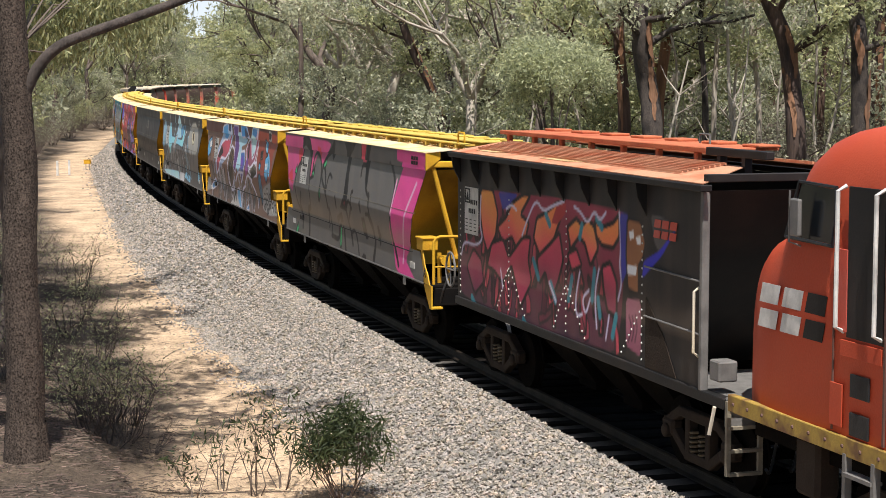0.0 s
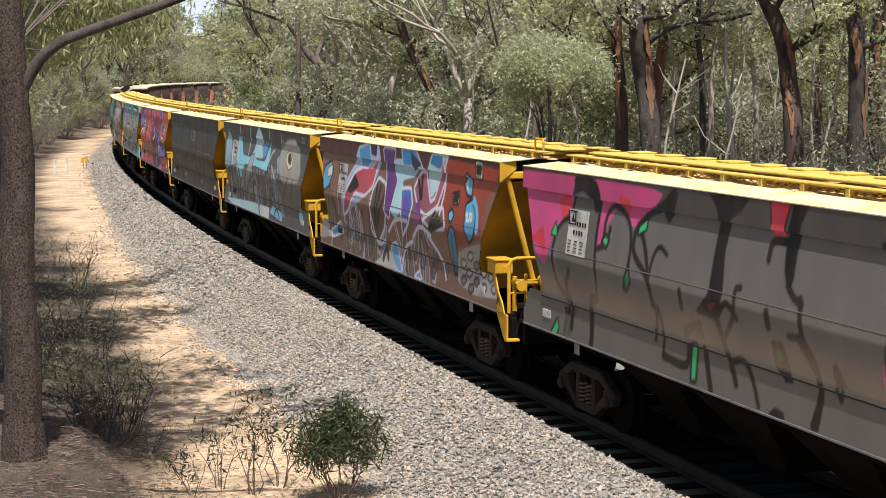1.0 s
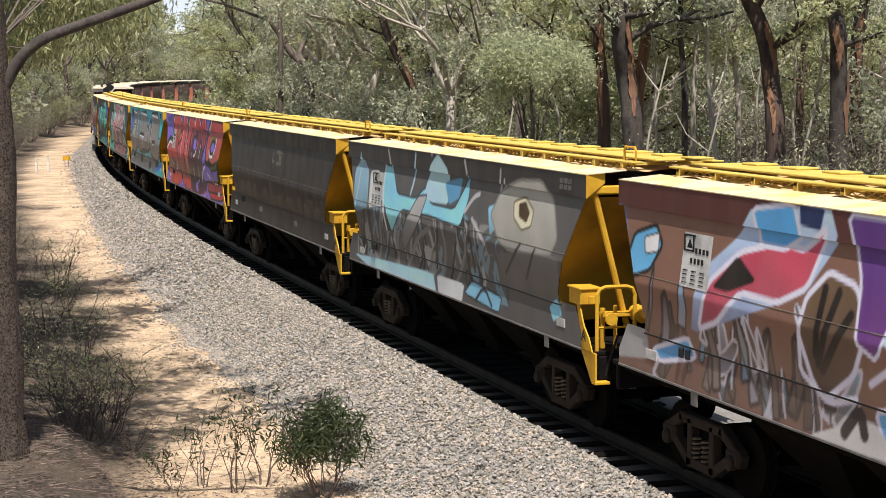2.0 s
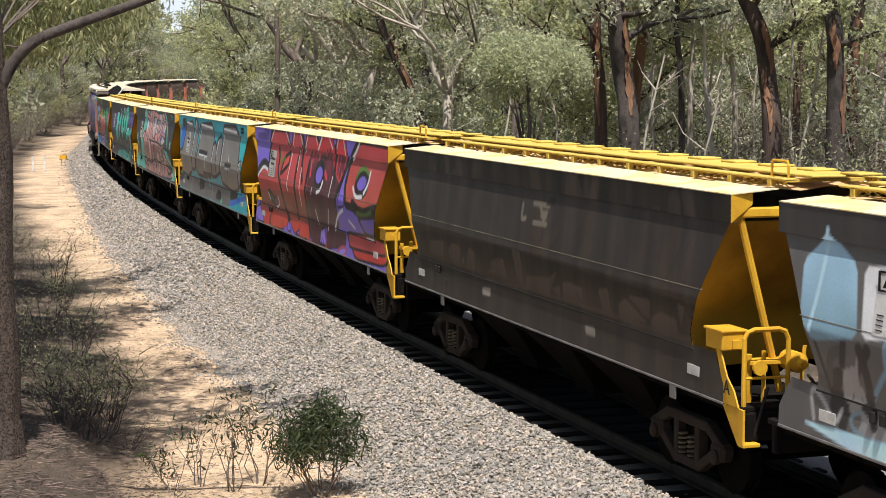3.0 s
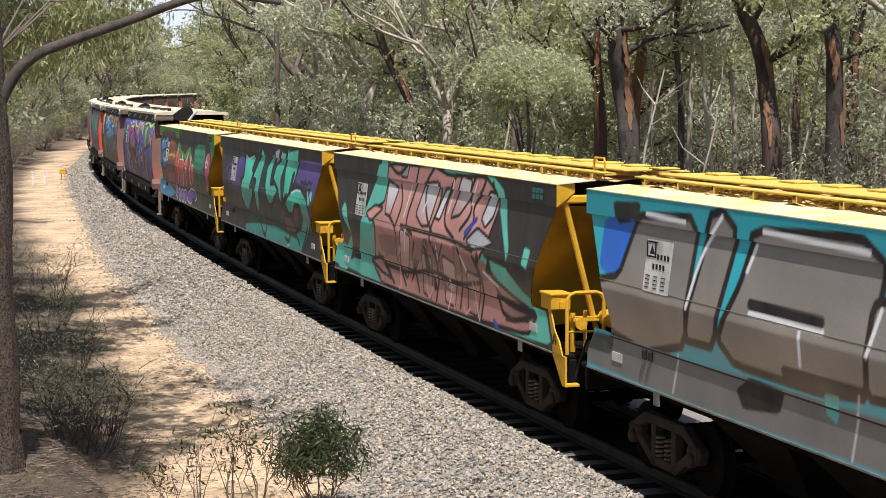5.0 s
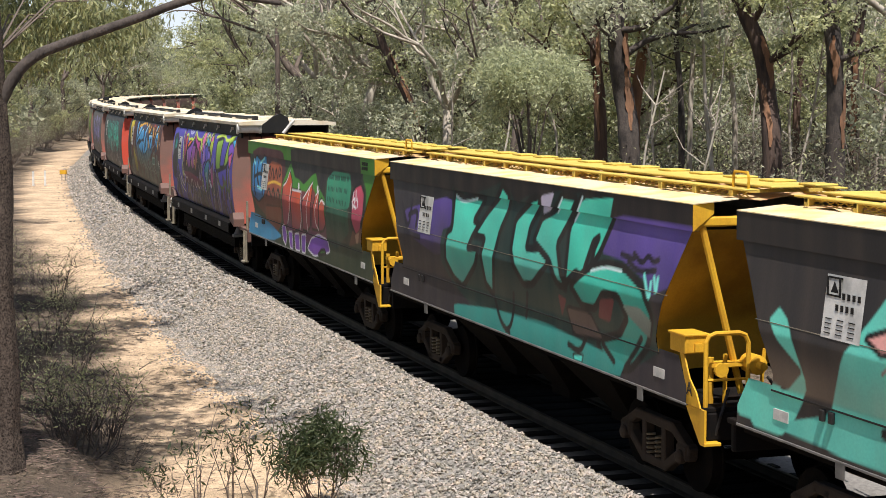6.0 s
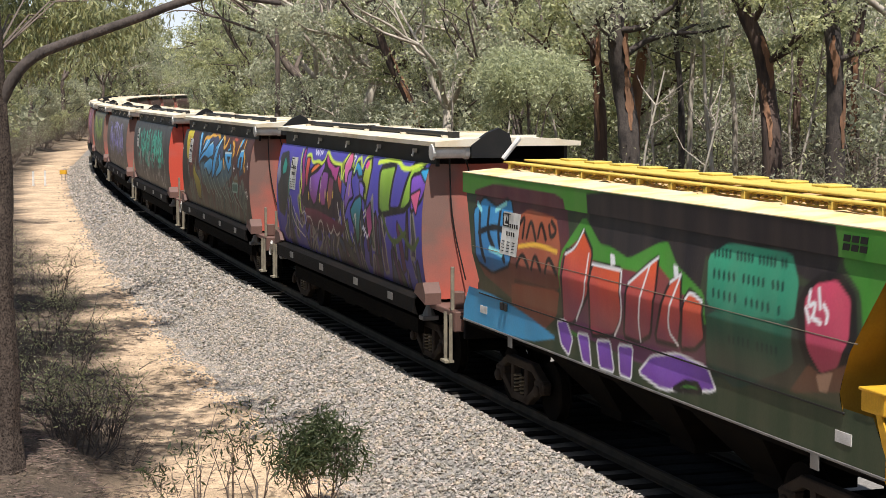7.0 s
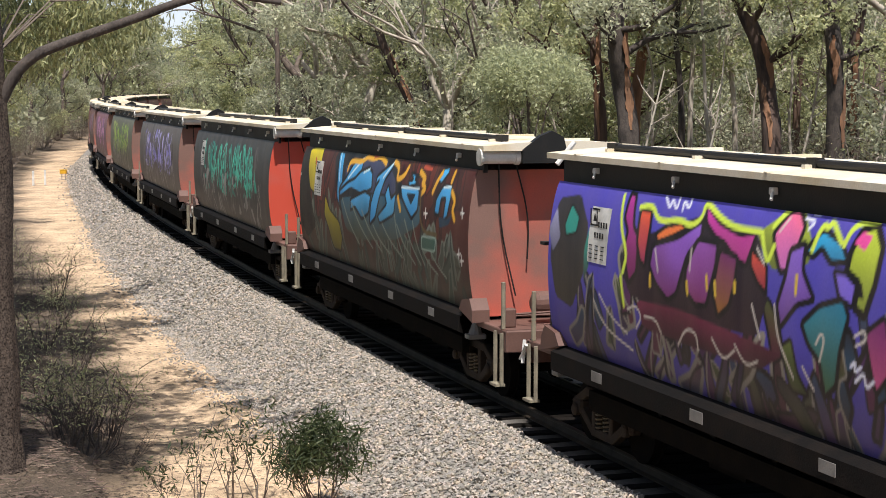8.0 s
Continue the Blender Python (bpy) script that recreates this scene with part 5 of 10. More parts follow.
def art_7(c):
    c.bg("2f2c2c", "2c2a2a")
    c.poly("66c8b4", (-2.69, 3.75), (-1.89, 3.76), (0.47, 3.77), (0.57, 1.4), (-1.07, 1.43), (-4.51, 1.34), (-4.37, 1.72), (-4.06, 1.84), (-4.07, 2.08), (-3.75, 2.22), (-3.48, 2.46), (-3.41, 2.88), (-3.17, 3.05), (-3.14, 3.4), (-2.83, 3.55), low="58b4a4")
    c.poly("62c0ac", (-6.12, 1.86), (-5.31, 1.85), (-4.93, 2.12), (-5.45, 2.39), (-5.65, 2.59), (-5.46, 2.75), (-5.25, 2.63), (-4.86, 1.97), (-5.17, 1.54), (-5.43, 1.34), (-6.11, 1.34))
    c.poly("26a08c", (-1.3, 3.75), (-0.63, 3.74), (-1.15, 3.57))
    c.poly("181618", (-2.23, 3.14), (-2.24, 3.11), (-2.27, 3.09), (-2.31, 3.08), (-2.35, 3.08), (-2.38, 3.1), (-2.39, 3.12), (-2.38, 3.15), (-2.35, 3.17), (-2.31, 3.18), (-2.27, 3.18), (-2.24, 3.16))
    c.poly("181618", (-2.06, 3.06), (-2.07, 3.03), (-2.1, 3.01), (-2.14, 3), (-2.18, 3), (-2.21, 3.02), (-2.22, 3.04), (-2.21, 3.07), (-2.18, 3.09), (-2.14, 3.1), (-2.1, 3.1), (-2.07, 3.08))
    c.poly("181618", (-2.01, 3.24), (-2.02, 3.22), (-2.05, 3.2), (-2.08, 3.19), (-2.12, 3.19), (-2.15, 3.21), (-2.16, 3.23), (-2.15, 3.26), (-2.13, 3.28), (-2.09, 3.29), (-2.05, 3.29), (-2.02, 3.27))
    c.poly("181618", (-2.12, 2.96), (-2.13, 2.93), (-2.15, 2.91), (-2.19, 2.9), (-2.23, 2.9), (-2.26, 2.92), (-2.27, 2.94), (-2.26, 2.97), (-2.24, 2.99), (-2.2, 3), (-2.16, 3), (-2.13, 2.98))
    c.poly("181618", (-2.5, 2.94), (-2.51, 2.92), (-2.53, 2.89), (-2.57, 2.88), (-2.62, 2.88), (-2.65, 2.9), (-2.66, 2.93), (-2.65, 2.95), (-2.62, 2.98), (-2.58, 2.99), (-2.54, 2.99), (-2.51, 2.97))
    c.poly("181618", (-2.77, 2.4), (-2.78, 2.37), (-2.81, 2.35), (-2.85, 2.33), (-2.89, 2.34), (-2.92, 2.35), (-2.94, 2.38), (-2.92, 2.41), (-2.89, 2.43), (-2.85, 2.44), (-2.81, 2.44), (-2.78, 2.42))
    c.poly("181618", (-2.66, 2.22), (-2.67, 2.19), (-2.7, 2.16), (-2.74, 2.15), (-2.78, 2.15), (-2.81, 2.17), (-2.82, 2.19), (-2.81, 2.22), (-2.78, 2.25), (-2.74, 2.26), (-2.7, 2.26), (-2.67, 2.24))
    c.poly("181618", (-2.55, 2.08), (-2.56, 2.06), (-2.59, 2.03), (-2.63, 2.02), (-2.67, 2.02), (-2.7, 2.03), (-2.71, 2.06), (-2.7, 2.09), (-2.67, 2.11), (-2.63, 2.13), (-2.59, 2.12), (-2.56, 2.11))
    c.poly("181618", (-2.91, 2.01), (-2.92, 1.98), (-2.95, 1.95), (-3, 1.94), (-3.04, 1.94), (-3.07, 1.96), (-3.08, 1.98), (-3.07, 2.01), (-3.04, 2.04), (-3, 2.05), (-2.96, 2.05), (-2.93, 2.03))
    c.poly("181618", (-2.96, 1.85), (-2.97, 1.82), (-3, 1.8), (-3.05, 1.78), (-3.09, 1.78), (-3.12, 1.8), (-3.13, 1.82), (-3.12, 1.85), (-3.09, 1.88), (-3.05, 1.89), (-3.01, 1.89), (-2.97, 1.88))
    c.poly("181618", (-2.75, 1.76), (-2.76, 1.73), (-2.79, 1.7), (-2.83, 1.69), (-2.87, 1.69), (-2.9, 1.71), (-2.92, 1.73), (-2.9, 1.76), (-2.87, 1.79), (-2.83, 1.8), (-2.79, 1.8), (-2.76, 1.78))
    c.poly("181618", (-2.64, 1.63), (-2.65, 1.6), (-2.68, 1.57), (-2.72, 1.56), (-2.76, 1.56), (-2.79, 1.57), (-2.8, 1.6), (-2.79, 1.63), (-2.76, 1.65), (-2.72, 1.67), (-2.68, 1.67), (-2.65, 1.65))
    c.poly("181618", (-2.48, 1.56), (-2.49, 1.53), (-2.52, 1.5), (-2.56, 1.49), (-2.6, 1.49), (-2.63, 1.5), (-2.65, 1.53), (-2.63, 1.56), (-2.61, 1.58), (-2.56, 1.6), (-2.52, 1.59), (-2.49, 1.58))
    c.poly("181618", (-2.22, 1.45), (-2.23, 1.42), (-2.26, 1.4), (-2.3, 1.39), (-2.34, 1.39), (-2.37, 1.4), (-2.38, 1.42), (-2.37, 1.45), (-2.35, 1.48), (-2.31, 1.49), (-2.27, 1.49), (-2.24, 1.48))
    c.poly("181618", (-2.03, 1.44), (-2.04, 1.41), (-2.06, 1.39), (-2.1, 1.37), (-2.14, 1.37), (-2.17, 1.39), (-2.18, 1.41), (-2.17, 1.44), (-2.15, 1.46), (-2.11, 1.48), (-2.07, 1.48), (-2.04, 1.46))
    c.poly("66c8b4", (-2.85, 3.7), (3.81, 3.71), (4.31, 3.51), (4.47, 3.02), (4.67, 2.63), (4.55, 2.31), (5.27, 2.04), (6.18, 1.84), (6.4, 1.39), (4.79, 1.34), (-2.68, 1.34), (-5.75, 1.41), (-4.41, 1.75), (-4.13, 2.39), (-3.61, 2.87), low="58b0a0")
    c.poly("66c8b4", (5.35, 2.72), (5.61, 2.7), (5.5, 2.39), (5.27, 2.46))
    c.poly("62c0ac", (-6.44, 1.83), (-5.46, 1.9), (-5.33, 1.73), (-5.75, 1.41), (-6.45, 1.41))
    c.poly("2f2c2c", (3.81, 3.69), (4.01, 3.31), (4.55, 2.53), (4.66, 2.32), (3.46, 2.41), (3.29, 3))
    c.poly("c9908c", (-2.26, 3.66), (0.67, 3.74), (1.46, 3.62), (3.47, 3.68), (3.98, 3.45), (4.06, 3.23), (3.8, 2.89), (3.63, 2.65), (3.28, 2.35), (3.45, 2.22), (4.79, 1.93), (5.81, 1.76), (5.42, 1.41), (2.55, 1.33), (0.01, 1.33), (-2.68, 1.34), (-3.27, 1.62), (-3.14, 1.9), (-3.01, 2.46), (-3.61, 2.64), (-2.51, 2.92), (-2.38, 3.31), edge="181618", w=0.06, low="a87870")
    c.poly("d8a49c", (-2.38, 3.33), (-0.8, 3.35), (0.66, 3.39), (1.64, 3.24), (2.76, 3.37), (3.47, 3.29), (3.11, 2.85), (2.2, 2.69), (0.04, 2.65), (-2.17, 2.62), low="b88078")
    c.poly("9a6e68", (-2.89, 2.3), (0.65, 2.44), (3.46, 2.36), (4.14, 2.14), (3.1, 1.96), (0.64, 1.99), (-2.66, 1.94), low="8a6460")
    c.poly("dcdce0", (-2.34, 3.34), (-1.58, 3.24), (-2.05, 2.68), (-2.4, 2.71), edge="181618", w=0.05, low="c49a98")
    c.poly("d4d8dc", (0.05, 3.41), (0.97, 3.48), (0.45, 2.68), (0.04, 2.65), (-0.38, 2.83), edge="181618", w=0.05, low="c89490")
    c.poly("d8dce0", (1.26, 3.37), (1.55, 3.41), (1.05, 2.82), (0.76, 2.85), edge="181618", w=0.05)
    c.poly("ccd0d4", (2.22, 3.65), (2.76, 3.6), (2.61, 3.29), (2.11, 2.98), (1.64, 2.9), edge="181618", w=0.05, low="c08a88")
    c.poly("c8ccd0", (3.25, 3), (3.64, 3.46), (4.01, 3.44), (3.81, 3.07), (3.46, 2.87), edge="181618", w=0.05)
    c.poly("a8a8ac", (2.57, 2.6), (3.11, 2.85), (3.97, 2.67), (3.46, 2.54), (2.93, 2.48), edge="181618", w=0.05)
    c.poly("9a9c9e", (-1.34, 3.67), (-0.84, 3.71), (-1.02, 3.45), (-1.42, 3.46), edge="181618", w=0.04)
    c.poly("d49890", (-3.74, 2.64), (-3.12, 2.83), (-2.52, 2.81), (-3.37, 2.49), edge="181618", w=0.05)
    c.poly("b4847c", (-3.52, 1.73), (-2.66, 1.88), (-1.97, 1.51), (-2.67, 1.56), edge="181618", w=0.06)
    c.poly("b88880", (4.05, 1.86), (5.27, 1.79), (5.73, 1.73), (4.79, 1.54), (4.3, 1.61), edge="181618", w=0.07, low="98706a")
    c.poly("dcb0a8", (-1.26, 2.52), (-0.61, 2.41), (-0.95, 1.6), (-1.39, 1.77), edge="181618", w=0.04, low="a87c74")
    c.poly("c8a09a", (0.03, 2.19), (0.64, 2.14), (0.53, 1.38), (0.01, 1.48), edge="181618", w=0.04, low="90706a")
    c.poly("d4aca4", (1.24, 2.24), (2.01, 2.15), (1.9, 1.41), (1.33, 1.45), edge="181618", w=0.04, low="a88078")
    c.poly("b88c84", (2.56, 2.1), (3.28, 2.06), (3.09, 1.39), (2.59, 1.43), edge="181618", w=0.04, low="9a726c")
    c.line("181618", 0.06, (-2.26, 3.69), (-1.57, 3.45), (-1.01, 3.68))
    c.line("181618", 0.06, (-0.26, 3.68), (-0.48, 3.34), (-1.04, 2.58), (-0.5, 2.46))
    c.line("181618", 0.06, (0.67, 3.71), (0.05, 3.36), (0.25, 2.82), (0.75, 2.55))
    c.line("181618", 0.06, (1.93, 3.64), (1.45, 3.28), (1.25, 2.78), (1.92, 2.58))
    c.line("181618", 0.06, (2.94, 3.66), (2.58, 3.33), (2.76, 3.06), (2.2, 2.74))
    c.line("181618", 0.06, (-1.47, 3.3), (-1.25, 2.99), (-1.6, 2.55))
    c.line("181618", 0.06, (0.97, 3.45), (1.06, 3.16), (0.45, 2.53), (0.84, 2.26))
    c.line("181618", 0.06, (3.47, 3.65), (3.29, 3.46), (2.76, 3.15), (2.93, 2.93), (2.48, 2.62))
    c.line("181618", 0.06, (-2.05, 2.68), (-1.49, 2.45), (-1.72, 2.01), (-1.06, 1.48))
    c.line("181618", 0.06, (-0.39, 2.32), (-0.62, 1.99), (-0.2, 1.46))
    c.line("181618", 0.06, (0.65, 2.39), (1.04, 2.02), (0.83, 1.41))
    c.line("181618", 0.06, (2.01, 2.54), (2.38, 2.23), (2.18, 1.44))
    c.line("181618", 0.06, (2.93, 2.36), (3.45, 1.99), (3.27, 1.41))
    c.line("181618", 0.06, (3.8, 2.25), (4.13, 1.86), (4.79, 1.75), (5.58, 1.74))
    c.line("181618", 0.06, (-2.9, 1.92), (-2.2, 1.6), (-1.85, 1.44))
    c.line("181618", 0.06, (4.46, 1.53), (5.42, 1.63))
    c.line("181618", 0.06, (-2.43, 1.74), (-0.84, 1.71), (0.64, 1.94), (2, 1.81), (3.28, 1.97))
    c.line("181618", 0.06, (-1.26, 2.57), (0.03, 2.55), (1.63, 2.56), (2.93, 2.46))
    c.line("e8d8d6", 0.035, (-0.76, 3.33), (-1.12, 2.74))
    c.line("e8d8d6", 0.035, (0.5, 3.38), (0.04, 2.91))
    c.line("e8d8d6", 0.035, (1.8, 3.54), (1.49, 2.99))
    c.line("e8d8d6", 0.035, (3.03, 3.59), (2.69, 3.2))
    c.line("e8d8d6", 0.035, (-1.92, 3.27), (-2.16, 2.89))
    c.line("e8d8d6", 0.035, (-0.93, 2.49), (-1.05, 2.11))
    c.line("e8d8d6", 0.035, (0.95, 2.36), (1.04, 2.07))
    c.line("e8d8d6", 0.035, (2.29, 2.32), (2.56, 2.1))
    c.line("e8d8d6", 0.035, (3.45, 2.17), (4.13, 2))
    c.line("2a4aa0", 0.07, (2.48, 2.71), (3.02, 2.98))
    c.line("2a4aa0", 0.07, (3.88, 1.43), (4.05, 1.35))
    c.line("181618", 0.02, (1.14, 1.83), (1.72, 1.83), (1.33, 1.68), (1.81, 1.65))
    c.line("181618", 0.02, (1.43, 1.88), (1.33, 1.55))
    c.scribble(("c9908c", "181618", "d8b4ae", "8a6460"), -3.4, 3.6, 1.45, 2.3, 26, 0.03, 13)


def art_8(c):
    c.dusty = 0.3
    c.bg("2f2b30", "201d20")
    c.poly("5a4690", (-5.64, 2.86), (-2.84, 3.3), (-2.46, 2.42), (-3.48, 2.22), (-4.9, 2.42), low="3a3048")
    c.poly("604c98", (3.72, 2.9), (4.2, 3.44), (6.82, 3.45), (6.66, 3.2), (6.1, 2.7), (5.49, 2.5), (4.34, 2.75), low="44386a")
    c.line("201c26", 0.08, (-5.69, 2.98), (-5.13, 2.5), (-5.07, 3.06))
    c.line("201c26", 0.08, (-5.18, 2.81), (-4.67, 2.94), (-4.69, 2.64))
    c.line("201c26", 0.08, (-5.35, 2.49), (-4.41, 2.46))
    c.poly("182c2a", (-3.14, 2.69), (-2.71, 2.78), (-2.8, 3.45), (-1.81, 3.35), (-0.86, 3.52), (-0.28, 3.65), (0.14, 3.53), (0.38, 3.34), (0.83, 3.48), (1.28, 3.55), (1.63, 3.46), (2.08, 3.64), (2.93, 3.65), (3.74, 3.77), (4.27, 3.73), (4.12, 3.34), (3.8, 2.9), (4.57, 2.86), (5.34, 2.66), (5.6, 2.26), (5.73, 1.84), (4.61, 1.39), (3.85, 1.42), (2.61, 1.56), (0.26, 1.42), (-1.66, 1.55), (-2.62, 1.8), (-3.23, 2.14), low="1e3a36")
    c.poly("4ed4b8", (-2.63, 2.75), (-2.68, 3.38), (-2.16, 3.27), (-1.44, 3.35), (-1.07, 3.34), (-1.55, 2.96), (-1.3, 2.91), (-1.57, 2.68), (-1.73, 2.49), (-1.17, 2.53), (-1.38, 2.24), (-2.1, 1.82), (-2.55, 1.92), (-2.97, 2.19), (-2.88, 2.66), edge="161416", w=0.1, low="4c968a")
    c.poly("4ed4b8", (-1.49, 2.72), (-0.96, 3.11), (-0.46, 3.39), (-0.22, 3.6), (0.09, 3.47), (0.04, 3.23), (-0.26, 2.88), (-0.43, 2.46), (-0.56, 1.85), (-0.91, 2), (-1.06, 2.45), (-0.93, 2.72), edge="161416", w=0.1, low="4c968a")
    c.poly("4ed4b8", (0.38, 3.11), (1.05, 3.46), (1.42, 3.52), (1.35, 3.33), (1.04, 3.04), (0.96, 2.72), (1.42, 2.75), (1.72, 2.91), (1.98, 2.87), (1.85, 2.53), (1.26, 2.21), (0.87, 2.17), (0.51, 2.4), (0.31, 2.64), edge="161416", w=0.1, low="4c968a")
    c.poly("4ed4b8", (1.23, 2.85), (1.48, 3.21), (2, 3.36), (2.3, 3.59), (2.87, 3.58), (2.51, 3.2), (2.18, 2.88), (2.41, 2.52), (2.64, 2.29), (2.29, 2.33), (1.95, 2.62), edge="161416", w=0.1, low="4c968a")
    c.poly("4ed4b8", (2.57, 3.15), (3.04, 3.63), (4.23, 3.72), (4.08, 3.34), (3.74, 2.88), (3.49, 2.67), (3.55, 2.94), (3.67, 3.1), (3.48, 3.02), (3.3, 2.68), (3.24, 2.51), (2.97, 2.56), (2.62, 2.36), edge="161416", w=0.1, low="3aa890")
    c.poly("3cb8a0", (2.79, 2.36), (3.4, 2.65), (3.95, 2.77), (4.63, 2.77), (5.24, 2.58), (5.53, 2.24), (5.35, 1.86), (4.79, 1.47), (4.01, 1.35), (3.64, 1.7), (4.45, 1.88), (4.74, 2.14), (4.47, 2.39), (3.97, 2.37), (3.65, 2.13), (3.2, 2.11), edge="161416", w=0.1, low="2e7a72")
    c.poly("6a3436", (3.85, 2.28), (4.35, 2.34), (4.15, 2), (3.75, 2.02))
    c.poly("5e4e48", (2.57, 2.04), (3.45, 2.06), (3.88, 1.72), (2.78, 1.66), edge="161416", w=0.04)
    c.poly("6a3436", (2.29, 2.18), (2.61, 2.14), (2.39, 1.87))
    c.poly("8a9488", (4.61, 2.29), (4.79, 2.16), (5.41, 1.95), (5.5, 2.18), (5.15, 2.32), low="6a746c")
    c.poly("3a9c92", (-2.62, 1.48), (-0.53, 1.63), (1.71, 1.69), (4.61, 1.53), (4.43, 1.31), (2.61, 1.24), (0.26, 1.24), (-2.56, 1.25), low="2f8078")
    c.line("161416", 0.07, (-0.59, 1.87), (-0.27, 1.46), (0.15, 1.34))
    c.line("161416", 0.07, (0.39, 1.97), (0.26, 1.48), (-0, 1.36))
    c.line("161416", 0.07, (1.01, 2.04), (0.88, 1.69))
    c.line("161416", 0.07, (2.61, 1.5), (3.04, 1.44), (3.24, 1.66))
    c.line("161416", 0.07, (3.84, 1.67), (4.23, 1.49))
    c.line("161416", 0.07, (5.15, 1.92), (4.61, 1.47))
    c.poly("54d0c0", (2.78, 1.39), (3.16, 1.43), (3.12, 1.31), (2.83, 1.3), edge="161416", w=0.03)
    c.poly("c0b8cc", (1.45, 3.53), (1.99, 3.61), (1.8, 3.34), (1.51, 3.26))
    c.line("c8f0e6", 0.035, (-2.59, 3.3), (-2.2, 3.21), (-1.48, 3.31))
    c.line("c8f0e6", 0.035, (3.06, 3.6), (2.75, 3.25))
    c.line("c8f0e6", 0.03, (3.52, 2.63), (4, 2.73), (4.53, 2.72))
    c.line("c8f0e6", 0.03, (2.08, 3.33), (2.3, 3.54))
    c.line("201c2a", 0.06, (4.47, 2.94), (4.95, 2.9), (4.81, 3.01), (5.14, 2.86), (5.3, 3.01), (5.47, 2.92), (5.62, 2.97))
    c.line("201c2a", 0.06, (4.71, 2.87), (5.06, 2.76), (5.56, 2.83))
    c.line("78dccc", 0.05, (5.25, 2.74), (5.47, 2.42), (5.47, 2.67))
    c.line("78dccc", 0.05, (5.55, 2.74), (5.65, 2.52), (5.66, 2.74))


def art_9(c):
    c.dusty = 0.5
    c.bg("2f3a28", "447c2e")
    c.poly("241f22", (-1.24, 3.71), (5.39, 3.73), (5.48, 3.45), (5.35, 3), (4.48, 3.15), (2.45, 3.18), (2.39, 2.61), (1.45, 2.85), (0.44, 2.79), (-0.32, 2.89), (-1.15, 3.18))
    c.poly("2a2a26", (2.21, 2.66), (4.75, 3.05), (5.72, 2.81), (5.99, 2.11), (3.95, 1.78), (2.4, 1.73), low="223028")
    c.poly("4a2632", (-6.01, 3.44), (-4.97, 3.61), (-2.11, 3.59), (-1.8, 3.01), (-1.93, 2.33), (-3.28, 1.72), (-5.5, 2.18), low="6a3c2c")
    c.poly("3c94cc", (-6.01, 3.12), (-5.54, 3.37), (-4.9, 3.25), (-4.32, 3.42), (-4, 3.01), (-4.07, 2.4), (-4.9, 2.2), (-5.6, 2.33), edge="16181c", w=0.04, low="2c5a88")
    c.line("12161c", 0.08, (-5.7, 3.2), (-5.58, 2.72), (-5.23, 2.38))
    c.line("12161c", 0.08, (-5.26, 3.19), (-5.24, 2.83), (-4.84, 2.6))
    c.line("12161c", 0.08, (-4.73, 3.21), (-4.74, 2.78), (-4.32, 2.45))
    c.line("12161c", 0.08, (-5.61, 2.8), (-4.96, 2.94), (-4.37, 2.9))
    c.line("8cd8e8", 0.06, (-5.83, 3.24), (-5.62, 3.15))
    c.line("8cd8e8", 0.06, (-4.94, 3.19), (-4.51, 3.32))
    c.line("8cd8e8", 0.06, (-5.04, 2.58), (-4.45, 2.54))
    c.poly("a8583a", (-4.03, 3.1), (-3.54, 3.3), (-2.38, 3.25), (-2.09, 2.83), (-2.13, 2.51), (-3.74, 2.43), low="8a4a38")
    c.line("1c1614", 0.06, (-3.86, 3.02), (-3.63, 3.21), (-3.64, 2.87))
    c.line("1c1614", 0.06, (-3.47, 2.88), (-3.38, 3.18), (-3.09, 2.87))
    c.line("1c1614", 0.06, (-3.01, 2.92), (-2.96, 3.17), (-2.69, 2.91))
    c.line("1c1614", 0.06, (-2.55, 3.18), (-2.29, 3.06), (-2.51, 2.93), (-2.62, 3.11))
    c.line("1c1614", 0.06, (-3.77, 2.43), (-3.59, 2.65), (-3.28, 2.46))
    c.line("1c1614", 0.06, (-3.14, 2.44), (-3.07, 2.68), (-2.77, 2.46))
    c.line("1c1614", 0.06, (-2.58, 2.45), (-2.53, 2.7), (-2.14, 2.46))
    c.line("d8a83c", 0.05, (-3.76, 2.72), (-3.03, 2.82), (-2.22, 2.77))
    c.line("4a2c20", 0.08, (-3.88, 2.16), (-2.17, 2.19))
    c.line("4a2c20", 0.08, (-3.91, 2.04), (-2.2, 2.08))
    c.poly("8a4630", (-4.06, 2.14), (-2.06, 2.23), (-2.25, 1.84), (-3.15, 1.39), (-3.4, 1.7), (-4.13, 1.79), low="5c4034")
    c.poly("3a80a8", (-6.59, 1.88), (-5.04, 1.86), (-3.4, 1.7), (-2.24, 1.52), (-3.27, 1.34), (-6.59, 1.2), low="3c8cb4")
    c.poly("468a30", (-2.1, 2.75), (-1.35, 3.35), (-0.7, 3.01), (-0.32, 3), (0.27, 2.9), (1.11, 3.17), (1.38, 3.21), (1.71, 2.95), (2.52, 2.69), (2.65, 2.31), (-1.92, 1.56), low="3c7a2c")
    c.poly("7a3a34", (-2.01, 1.72), (-2.01, 2.76), (-1.46, 3.02), (-0.87, 2.76), (0.73, 2.76), (1.09, 2.94), (1.64, 2.73), (2.55, 2.44), (2.55, 1.72), (0.73, 1.58), low="5a3050")
    c.poly("cc5430", (-2.01, 1.75), (-1.91, 2.81), (-1.55, 2.89), (-1.33, 3.16), (-0.92, 2.89), (-0.97, 2.31), (-1.58, 1.83), edge="1c1618", w=0.05, low="7c3650")
